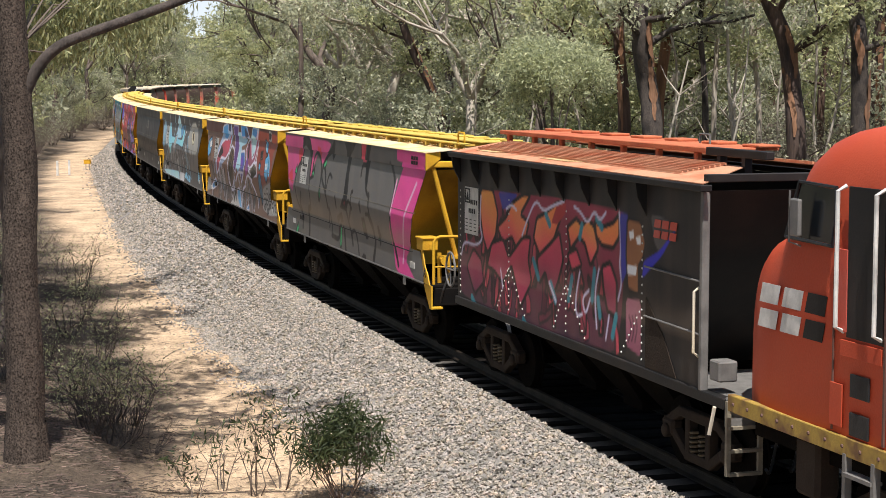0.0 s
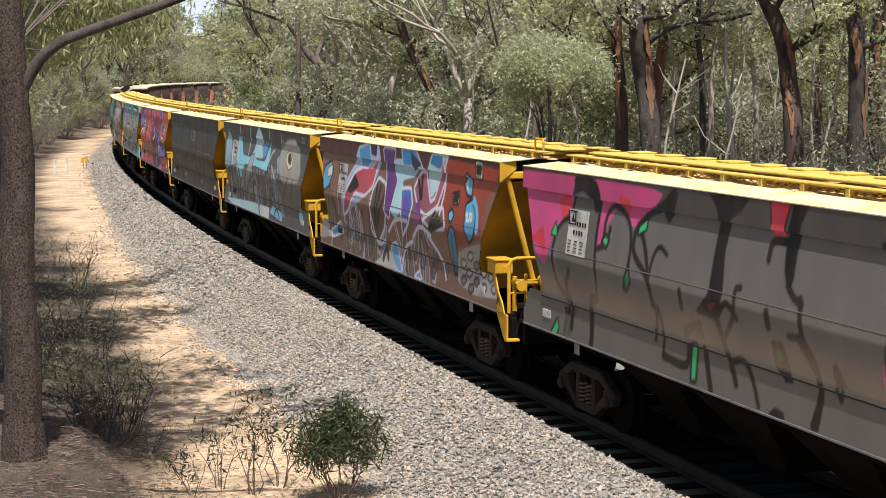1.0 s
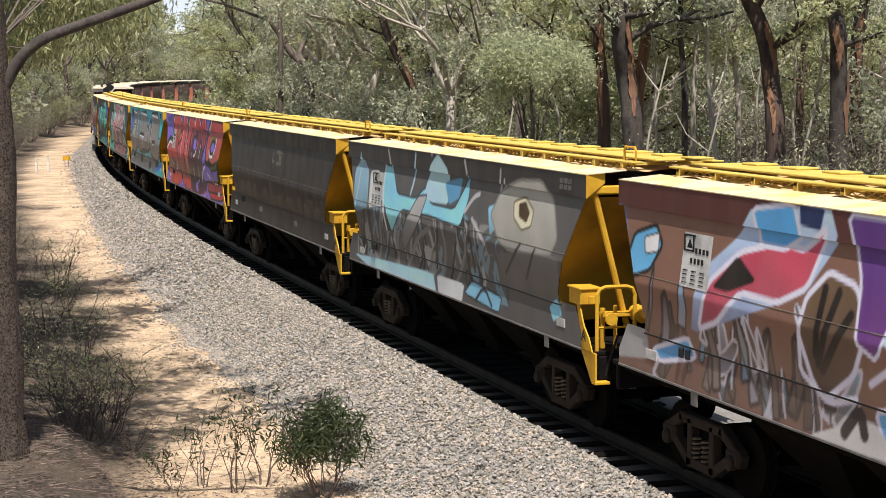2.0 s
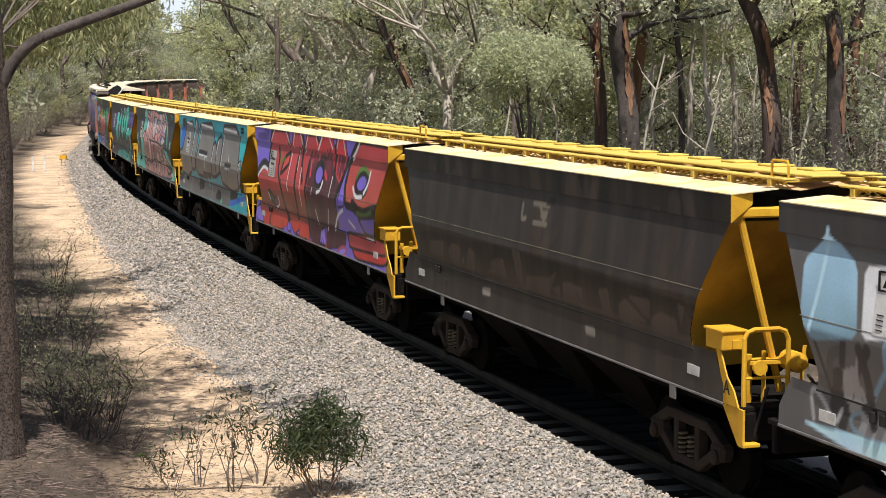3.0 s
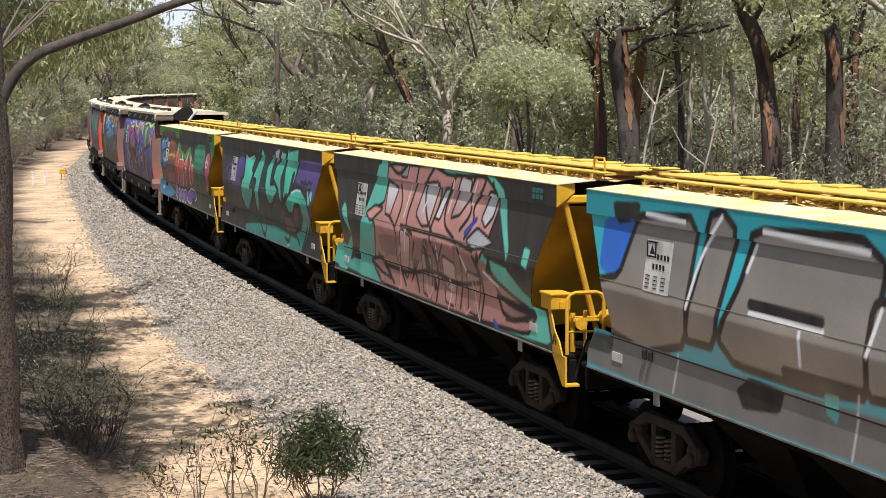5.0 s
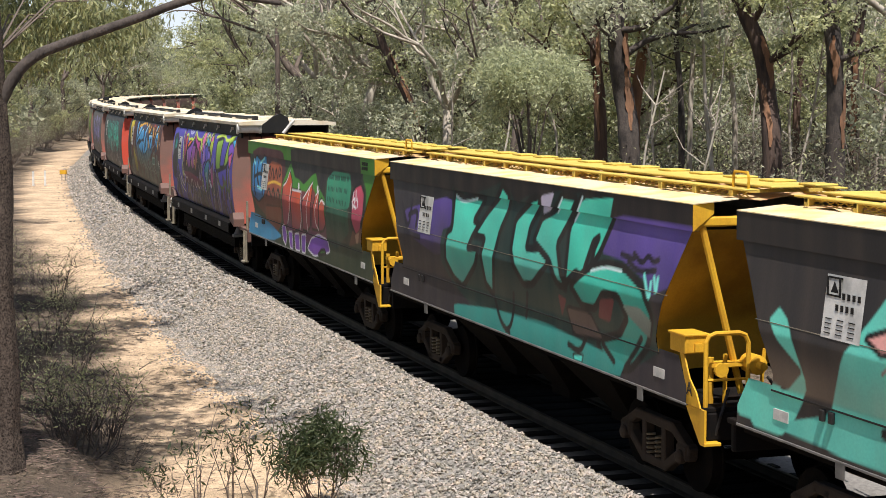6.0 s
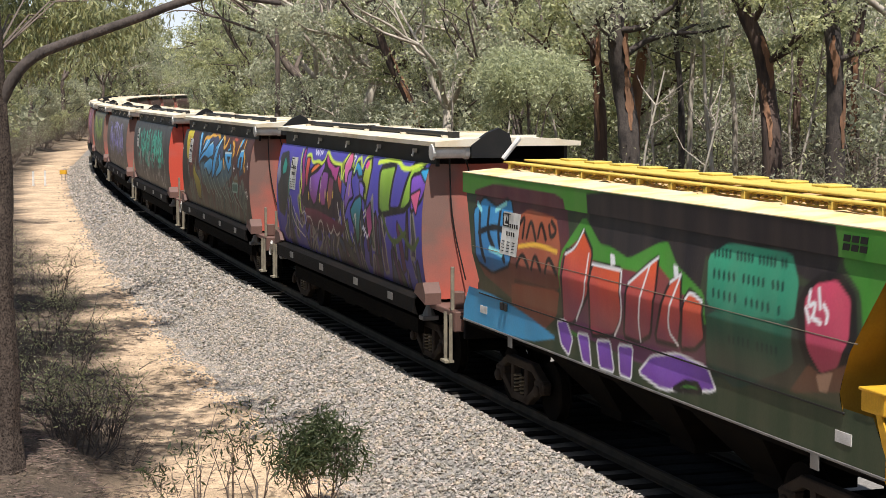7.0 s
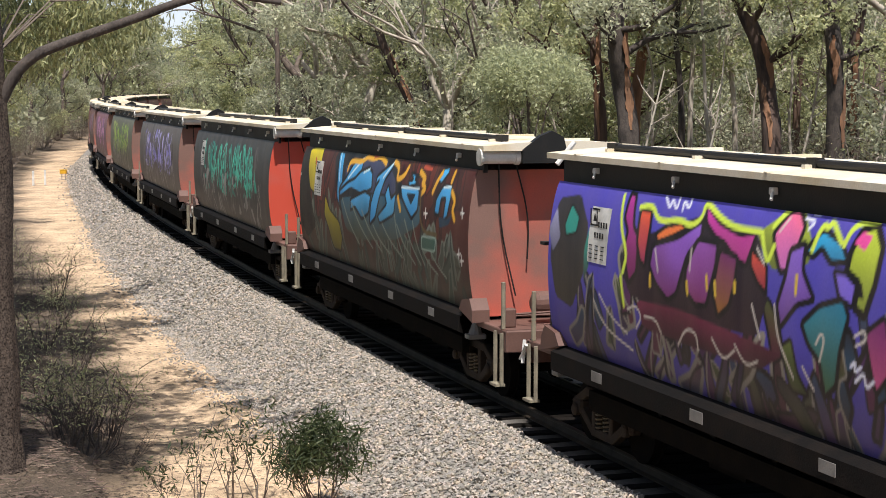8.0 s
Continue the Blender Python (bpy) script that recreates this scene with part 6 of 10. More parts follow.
    c.poly("cc5430", (-1.03, 1.72), (-0.9, 2.74), (-0.38, 2.75), (0.07, 2.76), (0.14, 2.13), (-0.19, 1.83), edge="1c1618", w=0.05, low="7c3650")
    c.poly("cc5430", (0.14, 1.87), (0.34, 2.6), (0.93, 2.91), (1.17, 3.01), (1.19, 2.55), (1, 1.99), (0.61, 1.85), edge="1c1618", w=0.05, low="7c3650")
    c.poly("cc5430", (1.11, 1.95), (1.55, 2.72), (1.86, 2.87), (1.96, 2.36), (1.8, 1.96), edge="1c1618", w=0.05, low="7c3650")
    c.poly("cc5430", (1.86, 1.94), (2.01, 2.57), (2.13, 2.7), (2.52, 2.59), (2.55, 2.15), (2.27, 1.99), edge="1c1618", w=0.05, low="7c3650")
    c.line("e0dcdc", 0.03, (-1.89, 2.77), (-1.55, 2.88), (-1.32, 3.15))
    c.line("e0dcdc", 0.03, (-0.89, 2.72), (0.06, 2.73))
    c.line("e0dcdc", 0.03, (0.36, 2.59), (0.93, 2.89), (1.16, 2.99))
    c.line("e0dcdc", 0.03, (1.58, 2.73), (1.85, 2.85))
    c.line("e0dcdc", 0.03, (2.04, 2.57), (2.15, 2.68), (2.49, 2.59))
    c.line("e0dcdc", 0.03, (0.1, 2.72), (0.16, 2.14), (-0.16, 1.84))
    c.line("e0dcdc", 0.03, (0.94, 2.88), (0.64, 2.19), (0.68, 1.88))
    c.line("e0dcdc", 0.03, (1.84, 2.82), (1.48, 2.16), (1.8, 1.98))
    c.line("e0dcdc", 0.03, (-1.05, 2.84), (-1.08, 2.3), (-1.49, 1.89))
    c.poly("f0ecec", (-0.33, 2.92), (-0.18, 2.9), (-0.12, 2.78), (-0.27, 2.76))
    c.poly("f0ecec", (1.61, 2.95), (1.74, 2.94), (1.79, 2.82), (1.67, 2.81))
    c.poly("7c50b0", (-2.27, 1.77), (-1.92, 1.83), (-1.66, 1.59), (-1.79, 1.34), (-2.09, 1.46), edge="e0dcdc", w=0.03, low="6a3c8c")
    c.poly("7c50b0", (-1.5, 1.7), (-1.09, 1.72), (-0.96, 1.3), (-1.28, 1.33), edge="e0dcdc", w=0.03, low="6a3c8c")
    c.poly("7c50b0", (-0.81, 1.69), (-0.34, 1.74), (-0.18, 1.34), (-0.68, 1.33), edge="e0dcdc", w=0.03, low="6a3c8c")
    c.poly("7c50b0", (-0.08, 1.73), (0.4, 1.77), (0.37, 1.33), (0, 1.34), edge="e0dcdc", w=0.03, low="6a3c8c")
    c.poly("7c50b0", (0.58, 1.46), (0.96, 1.73), (1.78, 1.88), (2.55, 1.82), (2.8, 1.57), (1.3, 1.35), edge="e0dcdc", w=0.03, low="6a3c8c")
    c.poly("3c7a2c", (1.63, 1.41), (1.95, 1.55), (2.29, 1.58), (2.41, 1.5), edge="161416", w=0.06)
    c.poly("3a9c78", (2.52, 3.14), (2.99, 3.33), (4.46, 3.34), (4.68, 3.05), (4.67, 2.63), (3.34, 2.52), (2.61, 2.57), low="2a6c54")
    c.poly("245440", (2.66, 2.52), (4.65, 2.61), (4.67, 2.14), (3.28, 1.67), (2.56, 1.89), low="1e3830")
    c.line("143830", 0.04, (2.67, 3.22), (2.69, 3.16))
    c.line("143830", 0.04, (2.77, 3.22), (2.78, 3.17))
    c.line("143830", 0.04, (2.86, 3.22), (2.88, 3.17))
    c.line("143830", 0.04, (2.95, 3.23), (2.97, 3.17))
    c.line("143830", 0.04, (3.05, 3.23), (3.06, 3.17))
    c.line("143830", 0.04, (3.23, 3.23), (3.25, 3.17))
    c.line("143830", 0.04, (3.32, 3.23), (3.34, 3.17))
    c.line("143830", 0.04, (3.41, 3.23), (3.43, 3.17))
    c.line("143830", 0.04, (3.5, 3.23), (3.52, 3.18))
    c.line("143830", 0.04, (3.59, 3.23), (3.6, 3.18))
    c.line("143830", 0.04, (3.76, 3.23), (3.78, 3.18))
    c.line("143830", 0.04, (3.85, 3.23), (3.87, 3.18))
    c.line("143830", 0.04, (3.94, 3.24), (3.95, 3.18))
    c.line("143830", 0.04, (4.02, 3.24), (4.04, 3.18))
    c.line("143830", 0.04, (4.11, 3.24), (4.12, 3.18))
    c.line("143830", 0.04, (4.27, 3.24), (4.29, 3.19))
    c.line("143830", 0.04, (4.35, 3.24), (4.37, 3.19))
    c.line("143830", 0.04, (2.71, 2.98), (2.72, 2.92))
    c.line("143830", 0.04, (2.83, 2.98), (2.85, 2.92))
    c.line("143830", 0.04, (2.96, 2.98), (2.97, 2.92))
    c.line("143830", 0.04, (3.08, 2.98), (3.1, 2.92))
    c.line("143830", 0.04, (3.2, 2.98), (3.22, 2.93))
    c.line("143830", 0.04, (3.44, 2.99), (3.45, 2.93))
    c.line("143830", 0.04, (3.56, 2.99), (3.57, 2.93))
    c.line("143830", 0.04, (3.67, 2.99), (3.69, 2.93))
    c.line("143830", 0.04, (3.79, 2.99), (3.8, 2.94))
    c.line("143830", 0.04, (3.9, 2.99), (3.91, 2.94))
    c.line("143830", 0.04, (4.12, 2.99), (4.14, 2.94))
    c.line("143830", 0.04, (4.23, 3), (4.25, 2.94))
    c.line("143830", 0.04, (4.34, 3), (4.35, 2.94))
    c.line("143830", 0.04, (2.74, 2.76), (2.76, 2.7))
    c.line("143830", 0.04, (2.88, 2.75), (2.9, 2.7))
    c.line("143830", 0.04, (3.02, 2.75), (3.04, 2.69))
    c.line("143830", 0.04, (3.16, 2.75), (3.17, 2.69))
    c.line("143830", 0.04, (3.29, 2.75), (3.31, 2.69))
    c.line("143830", 0.04, (3.56, 2.74), (3.57, 2.69))
    c.line("143830", 0.04, (3.69, 2.74), (3.71, 2.69))
    c.line("143830", 0.04, (3.82, 2.74), (3.83, 2.69))
    c.line("143830", 0.04, (3.95, 2.74), (3.96, 2.68))
    c.line("143830", 0.04, (4.07, 2.74), (4.09, 2.68))
    c.line("143830", 0.04, (4.32, 2.73), (4.33, 2.68))
    c.line("143830", 0.04, (3.2, 2.27), (3.19, 2.21))
    c.line("143830", 0.04, (3.31, 2.27), (3.3, 2.22))
    c.line("143830", 0.04, (3.43, 2.28), (3.42, 2.22))
    c.line("143830", 0.04, (3.54, 2.28), (3.53, 2.22))
    c.line("143830", 0.04, (3.66, 2.28), (3.65, 2.22))
    c.line("143830", 0.04, (3.88, 2.28), (3.87, 2.23))
    c.line("143830", 0.04, (3.99, 2.29), (3.98, 2.23))
    c.line("143830", 0.04, (4.1, 2.29), (4.09, 2.23))
    c.line("143830", 0.04, (4.2, 2.29), (4.2, 2.23))
    c.line("143830", 0.04, (4.31, 2.29), (4.3, 2.24))
    c.poly("141214", (4.69, 2.81), (4.82, 3.03), (5.13, 3.2), (5.51, 3.24), (5.83, 3.05), (5.97, 2.62), (5.78, 2.19), (5.43, 2.02), (4.98, 2.13), (4.8, 2.46))
    c.poly("c0465f", (4.84, 2.89), (5.04, 3.07), (5.44, 3.15), (5.75, 2.98), (5.8, 2.58), (5.59, 2.27), (5.24, 2.16), (5.01, 2.36), low="9a3a50")
    c.line("e8dcdc", 0.04, (4.94, 2.98), (4.93, 2.81), (5.08, 2.89), (5.06, 2.76))
    c.line("e8dcdc", 0.04, (5.11, 3.02), (5.18, 2.83))
    c.line("e8dcdc", 0.04, (5.03, 2.72), (5.22, 2.68))
    c.line("e8dcdc", 0.04, (4.89, 2.8), (4.99, 2.67))
    c.line("e8dcdc", 0.04, (5.24, 2.87), (5.35, 2.79), (5.33, 2.7))
    c.poly("6e4632", (4.52, 1.84), (4.99, 2.22), (5.24, 2.14), (5.57, 2.26), (5.97, 2.39), (6.09, 2.1), low="5a3a2c")
    c.poly("a8846c", (5.14, 2.13), (5.5, 2.21), (5.36, 1.98), (5.19, 1.96))
    c.poly("3c7a2a", (5.54, 3.71), (6.59, 3.73), (6.63, 2.49), (6.16, 2.36), (5.92, 3.06), (5.52, 3.31))


def art_10(c):
    c.dusty = 0.0
    c.bg("4c44a0")
    c.shards(("4a2a58", "3c2a4c", "5a2848", "2c2a30", "46502c", "2c4a60", "5a2838"), -5.2, 6.2, 1.4, 2.5, 90, 65, ("181618", "8a8478"), 0.55)
    # shade below the barrel's bulge, laid into the paint as a darker half
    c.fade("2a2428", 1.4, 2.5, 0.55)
    c.poly("2c2a30", (-5.98, 3.54), (-5.25, 3.63), (-4.8, 3.23), (-4.85, 2.61), (-5.34, 2.04), (-5.92, 2.14), (-6.12, 2.73), low="3a3630")
    c.poly("2f8e80", (-5.65, 3.18), (-5.49, 3.49), (-5.16, 3.32), (-5.21, 3.1), (-5.57, 3.04), edge="161416", w=0.03)
    c.poly("9a98b8", (-6.22, 3.08), (-6, 3.41), (-5.77, 3), (-6.03, 2.77), low="5a5868")
    c.poly("2f8e80", (-4.88, 2.91), (-4.76, 3.23), (-4.7, 2.7), (-4.89, 2.45), low="3a5048")
    c.poly("a8b83c", (-0.1, 3.49), (0.21, 3.64), (0.49, 3.81), (0.75, 3.87), (1.16, 3.43), (1.1, 3.25), (0.38, 3.12), (0.14, 3.27), low="5a6230")
    c.poly("262028", (-3.58, 3.17), (-2.61, 3.32), (-1.42, 3.61), (-0.03, 3.48), (0.33, 2.86), (0.1, 2.34), (-1.91, 2.34), (-3.41, 2.45), low="2c1e26")
    c.poly("6a2840", (-3.13, 2.41), (-1.91, 2.43), (-0.44, 2.33), (0.66, 2.23), (0.13, 1.99), (-1.63, 2.02), (-2.96, 2.07), low="3a2028")
    c.poly("a8348c", (-3.67, 3.41), (-3.65, 3.75), (-3.47, 3.72), (-3.35, 3.33), (-3.15, 3.2), (-3.14, 2.76), (-3.38, 2.59), (-3.58, 3.02), (-3.51, 3.25), edge="161416", w=0.06, low="6a2050")
    c.poly("d8542c", (-3.23, 3.56), (-2.89, 3.56), (-2.85, 3.33), (-2.9, 2.85), (-3.06, 2.91), (-3.19, 3.13), edge="161416", w=0.06, low="8a3058")
    c.poly("e07038", (-2.68, 3.28), (-2.4, 3.4), (-2.01, 3.47), (-1.83, 3.41), (-2.19, 3.29), (-2.58, 3.19), edge="161416", w=0.05)
    c.poly("8456b8", (-2.71, 3.15), (-2.03, 3.29), (-1.44, 3.54), (-1.42, 3.34), (-1.73, 3.1), (-1.96, 2.61), (-2.21, 2.5), (-2.56, 2.67), (-2.77, 2.88), edge="161416", w=0.06, low="6a2a50")
    c.poly("8a4c9c", (-1.73, 2.96), (-1.49, 3.32), (-0.97, 3.3), (-0.97, 3.04), (-1.15, 2.56), (-1.45, 2.53), (-1.74, 2.7), edge="161416", w=0.06, low="702c4c")
    c.poly("b83494", (-1.49, 3.75), (-1.01, 3.54), (-0.48, 3.45), (-0.09, 3.5), (-0.15, 3.32), (-0.24, 3.11), (-0.52, 3.16), (-0.82, 3.32), (-1.08, 3.37), (-1.36, 3.51), edge="161416", w=0.06, low="a03c78")
    c.poly("6e2c60", (-0.9, 3.25), (-0.45, 3.19), (-0.47, 2.89), (-0.58, 2.62), (-0.86, 2.46), (-1, 2.72), edge="161416", w=0.06, low="8a5a2c")
    c.poly("c84c3c", (-0.16, 3.31), (0.24, 3.16), (0.28, 2.85), (0.06, 2.95), (-0.14, 3.13), edge="161416", w=0.05, low="7a2c40")
    c.poly("e0607c", (0.27, 3.52), (0.5, 3.76), (0.68, 3.83), (0.9, 3.64), (0.83, 3.39), (0.77, 3.14), (0.53, 3.12), (0.35, 3.36), edge="161416", w=0.06, low="b86ab0")
    c.poly("8460c4", (0.7, 3.38), (0.99, 3.47), (1.02, 3.18), (1.31, 2.9), (0.95, 2.81), (0.61, 2.52), (0.52, 2.76), (0.66, 3.08), edge="161416", w=0.06, low="5c3a70")
    c.poly("33a0cc", (0.99, 3.38), (1.29, 3.64), (1.7, 3.53), (1.89, 3.34), (1.54, 3.31), (1.33, 3.44), (1.19, 3.34), edge="161416", w=0.06, low="2a80a8")
    c.poly("2a7c98", (1.06, 2.63), (1.41, 2.86), (1.87, 2.98), (2, 2.81), (1.85, 2.45), (1.76, 2.07), (1.51, 1.91), (1.44, 2.27), (1.21, 2.42), edge="161416", w=0.06, low="3a5a34")
    c.poly("5a6a30", (0.61, 2.33), (0.85, 2.44), (0.97, 2.08), (1.18, 1.86), (0.8, 1.87), edge="161416", w=0.04, low="3c4428")
    c.poly("b4c43a", (1.9, 3.48), (2.03, 3.7), (2.26, 3.75), (2.46, 3.54), (2.43, 3.19), (2.29, 2.84), (2.08, 2.91), (2.13, 3.16), (1.87, 3.25), edge="161416", w=0.08, low="7a8438")
    c.poly("d84c90", (1.92, 3.55), (2.04, 3.67), (2.23, 3.63), (2.14, 3.48))
    c.poly("181618", (2.09, 3.03), (2.18, 3.18), (2.25, 3.01))
    c.poly("7a64c8", (1.63, 3.24), (1.87, 3.24), (2.09, 3.14), (2.05, 2.91), (1.78, 2.98), edge="161416", w=0.05)
    c.poly("7a3068", (2.31, 2.69), (2.67, 2.9), (2.82, 2.38), (2.51, 2.1), edge="161416", w=0.05, low="b04c78")
    c.line("c2d44a", 0.055, (-3.84, 3.69), (-3.75, 3.3), (-3.46, 2.96), (-3.57, 2.72))
    c.line("c2d44a", 0.055, (-3.26, 3.58), (-2.9, 3.63), (-2.65, 3.43), (-2.06, 3.51), (-1.75, 3.44), (-1.48, 3.56), (-1.51, 3.77), (-1.03, 3.59), (-0.62, 3.51), (-0.03, 3.51))
    c.line("c2d44a", 0.055, (0.02, 3.5), (0.23, 3.16), (0.33, 3.38))
    c.line("c2d44a", 0.055, (0.24, 3.59), (0.49, 3.81), (0.73, 3.88))
    c.line("c2d44a", 0.055, (1.14, 3.41), (1.24, 3.69), (1.38, 3.65), (1.41, 3.74), (1.68, 3.53))
    c.line("c2d44a", 0.055, (1.74, 3.51), (1.82, 3.69), (2.02, 3.77), (2.27, 3.79))
    c.line("c2d44a", 0.055, (-3.63, 2.65), (-3.53, 2.29))
    c.line("c8a83c", 0.045, (-2.73, 2.76), (-2.72, 2.63))
    c.line("c8a83c", 0.045, (-1.18, 2.9), (-1.15, 2.76))
    c.line("c8a83c", 0.045, (-0.96, 2.85), (-0.93, 2.71))
    c.line("c8a83c", 0.045, (-0.47, 2.9), (-0.46, 2.8))
    c.line("c8a83c", 0.045, (-1.69, 2.78), (-1.66, 2.65))
    c.line("c8a83c", 0.045, (0.9, 3.11), (0.91, 2.93))
    c.line("c4bcb0", 0.022, (-3.42, 2.25), (-3.17, 2.34), (-2.97, 2.21), (-3.17, 2.04))
    c.line("c4bcb0", 0.022, (-2.9, 2.22), (-2.56, 2.23), (-2.42, 2.07))
    c.line("c4bcb0", 0.022, (-1.95, 1.99), (-1.7, 2.23), (-1.43, 2.2), (-1.4, 2))
    c.line("c4bcb0", 0.022, (-1.02, 2.19), (-0.76, 1.96), (-0.46, 2.13))
    c.line("c4bcb0", 0.022, (-0.45, 2.2), (-0.21, 1.98), (0.08, 2.08))
    c.line("c4bcb0", 0.022, (0.47, 2.76), (0.56, 2.4), (0.75, 2.18), (0.87, 2.02))
    c.line("c4bcb0", 0.022, (1.37, 2.45), (1.46, 2.58), (1.55, 2.53), (1.44, 2.28))
    c.line("c4bcb0", 0.022, (2.12, 2.63), (2.3, 2.72), (2.35, 2.62), (2.15, 2.54))
    c.line("c4bcb0", 0.022, (-0.04, 3.33), (0.17, 3.17))
    c.line("c4bcb0", 0.022, (0.39, 3.54), (0.54, 3.7))
    c.line("c4bcb0", 0.022, (-2.63, 3.1), (-2.51, 2.83))
    c.line("c4bcb0", 0.022, (-1.63, 3.19), (-1.63, 2.92))
    c.line("c4bcb0", 0.022, (-4.34, 2.35), (-3.99, 2.09), (-3.48, 1.93))
    c.line("c4bcb0", 0.022, (-4.54, 2.25), (-4.22, 1.91), (-3.36, 1.72))
    c.line("c4bcb0", 0.022, (-0.04, 2.7), (0.16, 2.35))
    c.line("c4bcb0", 0.022, (1.08, 2.17), (1.29, 1.96))
    c.line("d4d4ea", 0.03, (-2.61, 3.75), (-2.4, 3.6), (-2.42, 3.75), (-2.21, 3.59), (-2.22, 3.77))
    c.line("d4d4ea", 0.03, (-2.06, 3.62), (-2.09, 3.74), (-1.88, 3.63), (-1.9, 3.8))
    c.line("d4d4ea", 0.03, (0.9, 3.82), (1.04, 3.88), (0.98, 3.77), (1.14, 3.79))
    c.line("d4d4ea", 0.03, (0.87, 3.72), (1.09, 3.7), (0.98, 3.62))
    c.line("d4d4ea", 0.03, (2.06, 2.32), (2.15, 2.39), (2.12, 2.26), (2.25, 2.34))
    c.line("d4d4ea", 0.03, (2.14, 2.18), (2.31, 2.3), (2.33, 2.13), (2.48, 2.23))
    c.poly("9cc43c", (3.09, 3.58), (4.15, 3.69), (4.03, 2.82), (4.71, 2.86), (5.2, 3.73), (6, 3.76), (5.25, 2.9), (3.32, 2.67), edge="181618", w=0.1, low="5a7a34")
    c.poly("7a4ab8", (5.26, 3.52), (6.5, 3.69), (6.1, 3.12), (5.47, 2.85), edge="181618", w=0.07)
    c.poly("e0608c", (5.36, 3.17), (5.99, 3.32), (5.83, 2.81), edge="181618", w=0.04)
    c.poly("3a9cca", (5.68, 3.63), (6.4, 3.72), (6.2, 3.42), edge="181618", w=0.04)
    c.line("c2da44", 0.07, (2.84, 3.66), (4.08, 3.79), (4.76, 3.56), (6.1, 3.83))
    c.line("4a5a2c", 0.08, (3.56, 2.66), (4.25, 2.15), (5.14, 2.47))
    c.line("4a5a2c", 0.08, (4.71, 2.56), (5.57, 2.14), (5.99, 2.42))


def art_11(c):
    c.dusty = 0.0
    c.bg("4a221e")
    c.shards(("5a2420", "6a2a22", "3a1a1a", "52281e"), -5.6, 6.0, 2.6, 3.7, 40, 66, ("2a1616",), 0.6)
    c.shards(("4a5046", "3c443e", "5a5c4e", "2f4a48", "46423a"), -5.6, 6.0, 1.4, 2.5, 70, 67, ("6a7066", "2a2e2a"), 0.5)
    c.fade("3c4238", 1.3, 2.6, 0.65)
    c.poly("1c1716", (-6.39, 3.23), (-6.02, 3.73), (-5.22, 3.76), (-5.23, 2.9), (-4.64, 2.06), (-5.67, 1.73), (-6.28, 2.2))
    c.poly("d8c428", (-5.64, 3.74), (-4.44, 3.86), (-4.32, 3.32), (-4.54, 2.74), (-5.16, 2.85), (-5.49, 3.27), edge="161416", w=0.05, low="9a8420")
    c.poly("a8961e", (-3.7, 2.8), (-3.33, 2.52), (-2.5, 2.31), (-2.31, 1.99), (-2.6, 1.67), (-3.19, 1.68), (-3.47, 2.08), (-3.81, 2.37), edge="161416", w=0.04, low="5c5624")
    c.poly("141a22", (-3.32, 3.75), (-0.66, 3.84), (1.4, 3.83), (2.15, 3.29), (3.29, 3.4), (3.51, 2.71), (1.47, 2.51), (-0.63, 2.41), (-2.34, 2.46))
    c.poly("2c5568", (-2.4, 2.81), (-0.03, 3.01), (1.79, 3.06), (3.46, 3.01), (3.41, 2.67), (1.84, 2.27), (-0.71, 2.07), (-1.95, 2.2), low="464c40")
    c.poly("3a3f5a", (-2.21, 3.47), (-1.73, 3.6), (-0.28, 3.69), (1.01, 3.66), (1.65, 3.37), (1.77, 3.11), (-0.26, 3.05), (-1.99, 3.07))
    c.poly("4aa6dc", (-2.94, 3.76), (-2.49, 3.75), (-2.28, 3.08), (-2.5, 2.81), (-2.33, 2.56), (-2.69, 2.8), (-2.75, 3.27), edge="161416", w=0.06, low="2e7cae")
    c.poly("4aa6dc", (-0.85, 3.76), (-0.89, 3.42), (-1.36, 3.15), (-2.52, 2.93), (-2.46, 3.05), (-1.99, 3.28), (-1.56, 3.58), edge="161416", w=0.06, low="2e7cae")
    c.poly("4aa6dc", (-1.33, 3.27), (-0.9, 3.44), (-0.36, 3.53), (-0.03, 3.44), (0.06, 3.13), (-0.67, 2.98), (-1.6, 3.05), (-2.4, 2.84), (-2.53, 2.95), (-1.84, 3.17), edge="161416", w=0.06, low="2e7cae")
    c.poly("4aa6dc", (-1.55, 2.84), (-0.44, 3.06), (0.02, 3), (-0.09, 2.64), (-0.62, 2.49), (-1.16, 2.7), (-1.53, 2.61), edge="161416", w=0.06, low="2c5a6c")
    c.poly("4aa6dc", (1.43, 3.78), (1.27, 3.56), (0.94, 3.35), (0.68, 3.02), (0.42, 2.59), (-0.01, 2.42), (0.05, 2.85), (0.29, 3.17), (0.54, 3.33), (0.29, 3.19), (0.34, 3.39), (0.92, 3.59), edge="161416", w=0.06, low="2e7cae")
    c.poly("4aa6dc", (1.22, 3.28), (1.49, 3.02), (1.79, 3.16), (1.74, 2.74), (0.75, 2.5), (0.58, 2.64), (1.2, 2.9), (1.04, 3.06), edge="161416", w=0.05, low="3a7a98")
    c.poly("4aa6dc", (2.56, 3.56), (3.17, 3.52), (2.86, 3.46), (3.16, 3.38), (2.58, 3.31), (2.47, 3.39), (2.8, 3.44), edge="161416", w=0.05)
    c.poly("4aa6dc", (2.04, 3.28), (3.27, 3.32), (3.27, 2.92), (2.9, 2.74), (2.51, 2.92), (2.2, 3.08), edge="161416", w=0.06, low="2e7cae")
    c.poly("16202a", (2.46, 3.18), (3.08, 3.2), (2.82, 2.98))
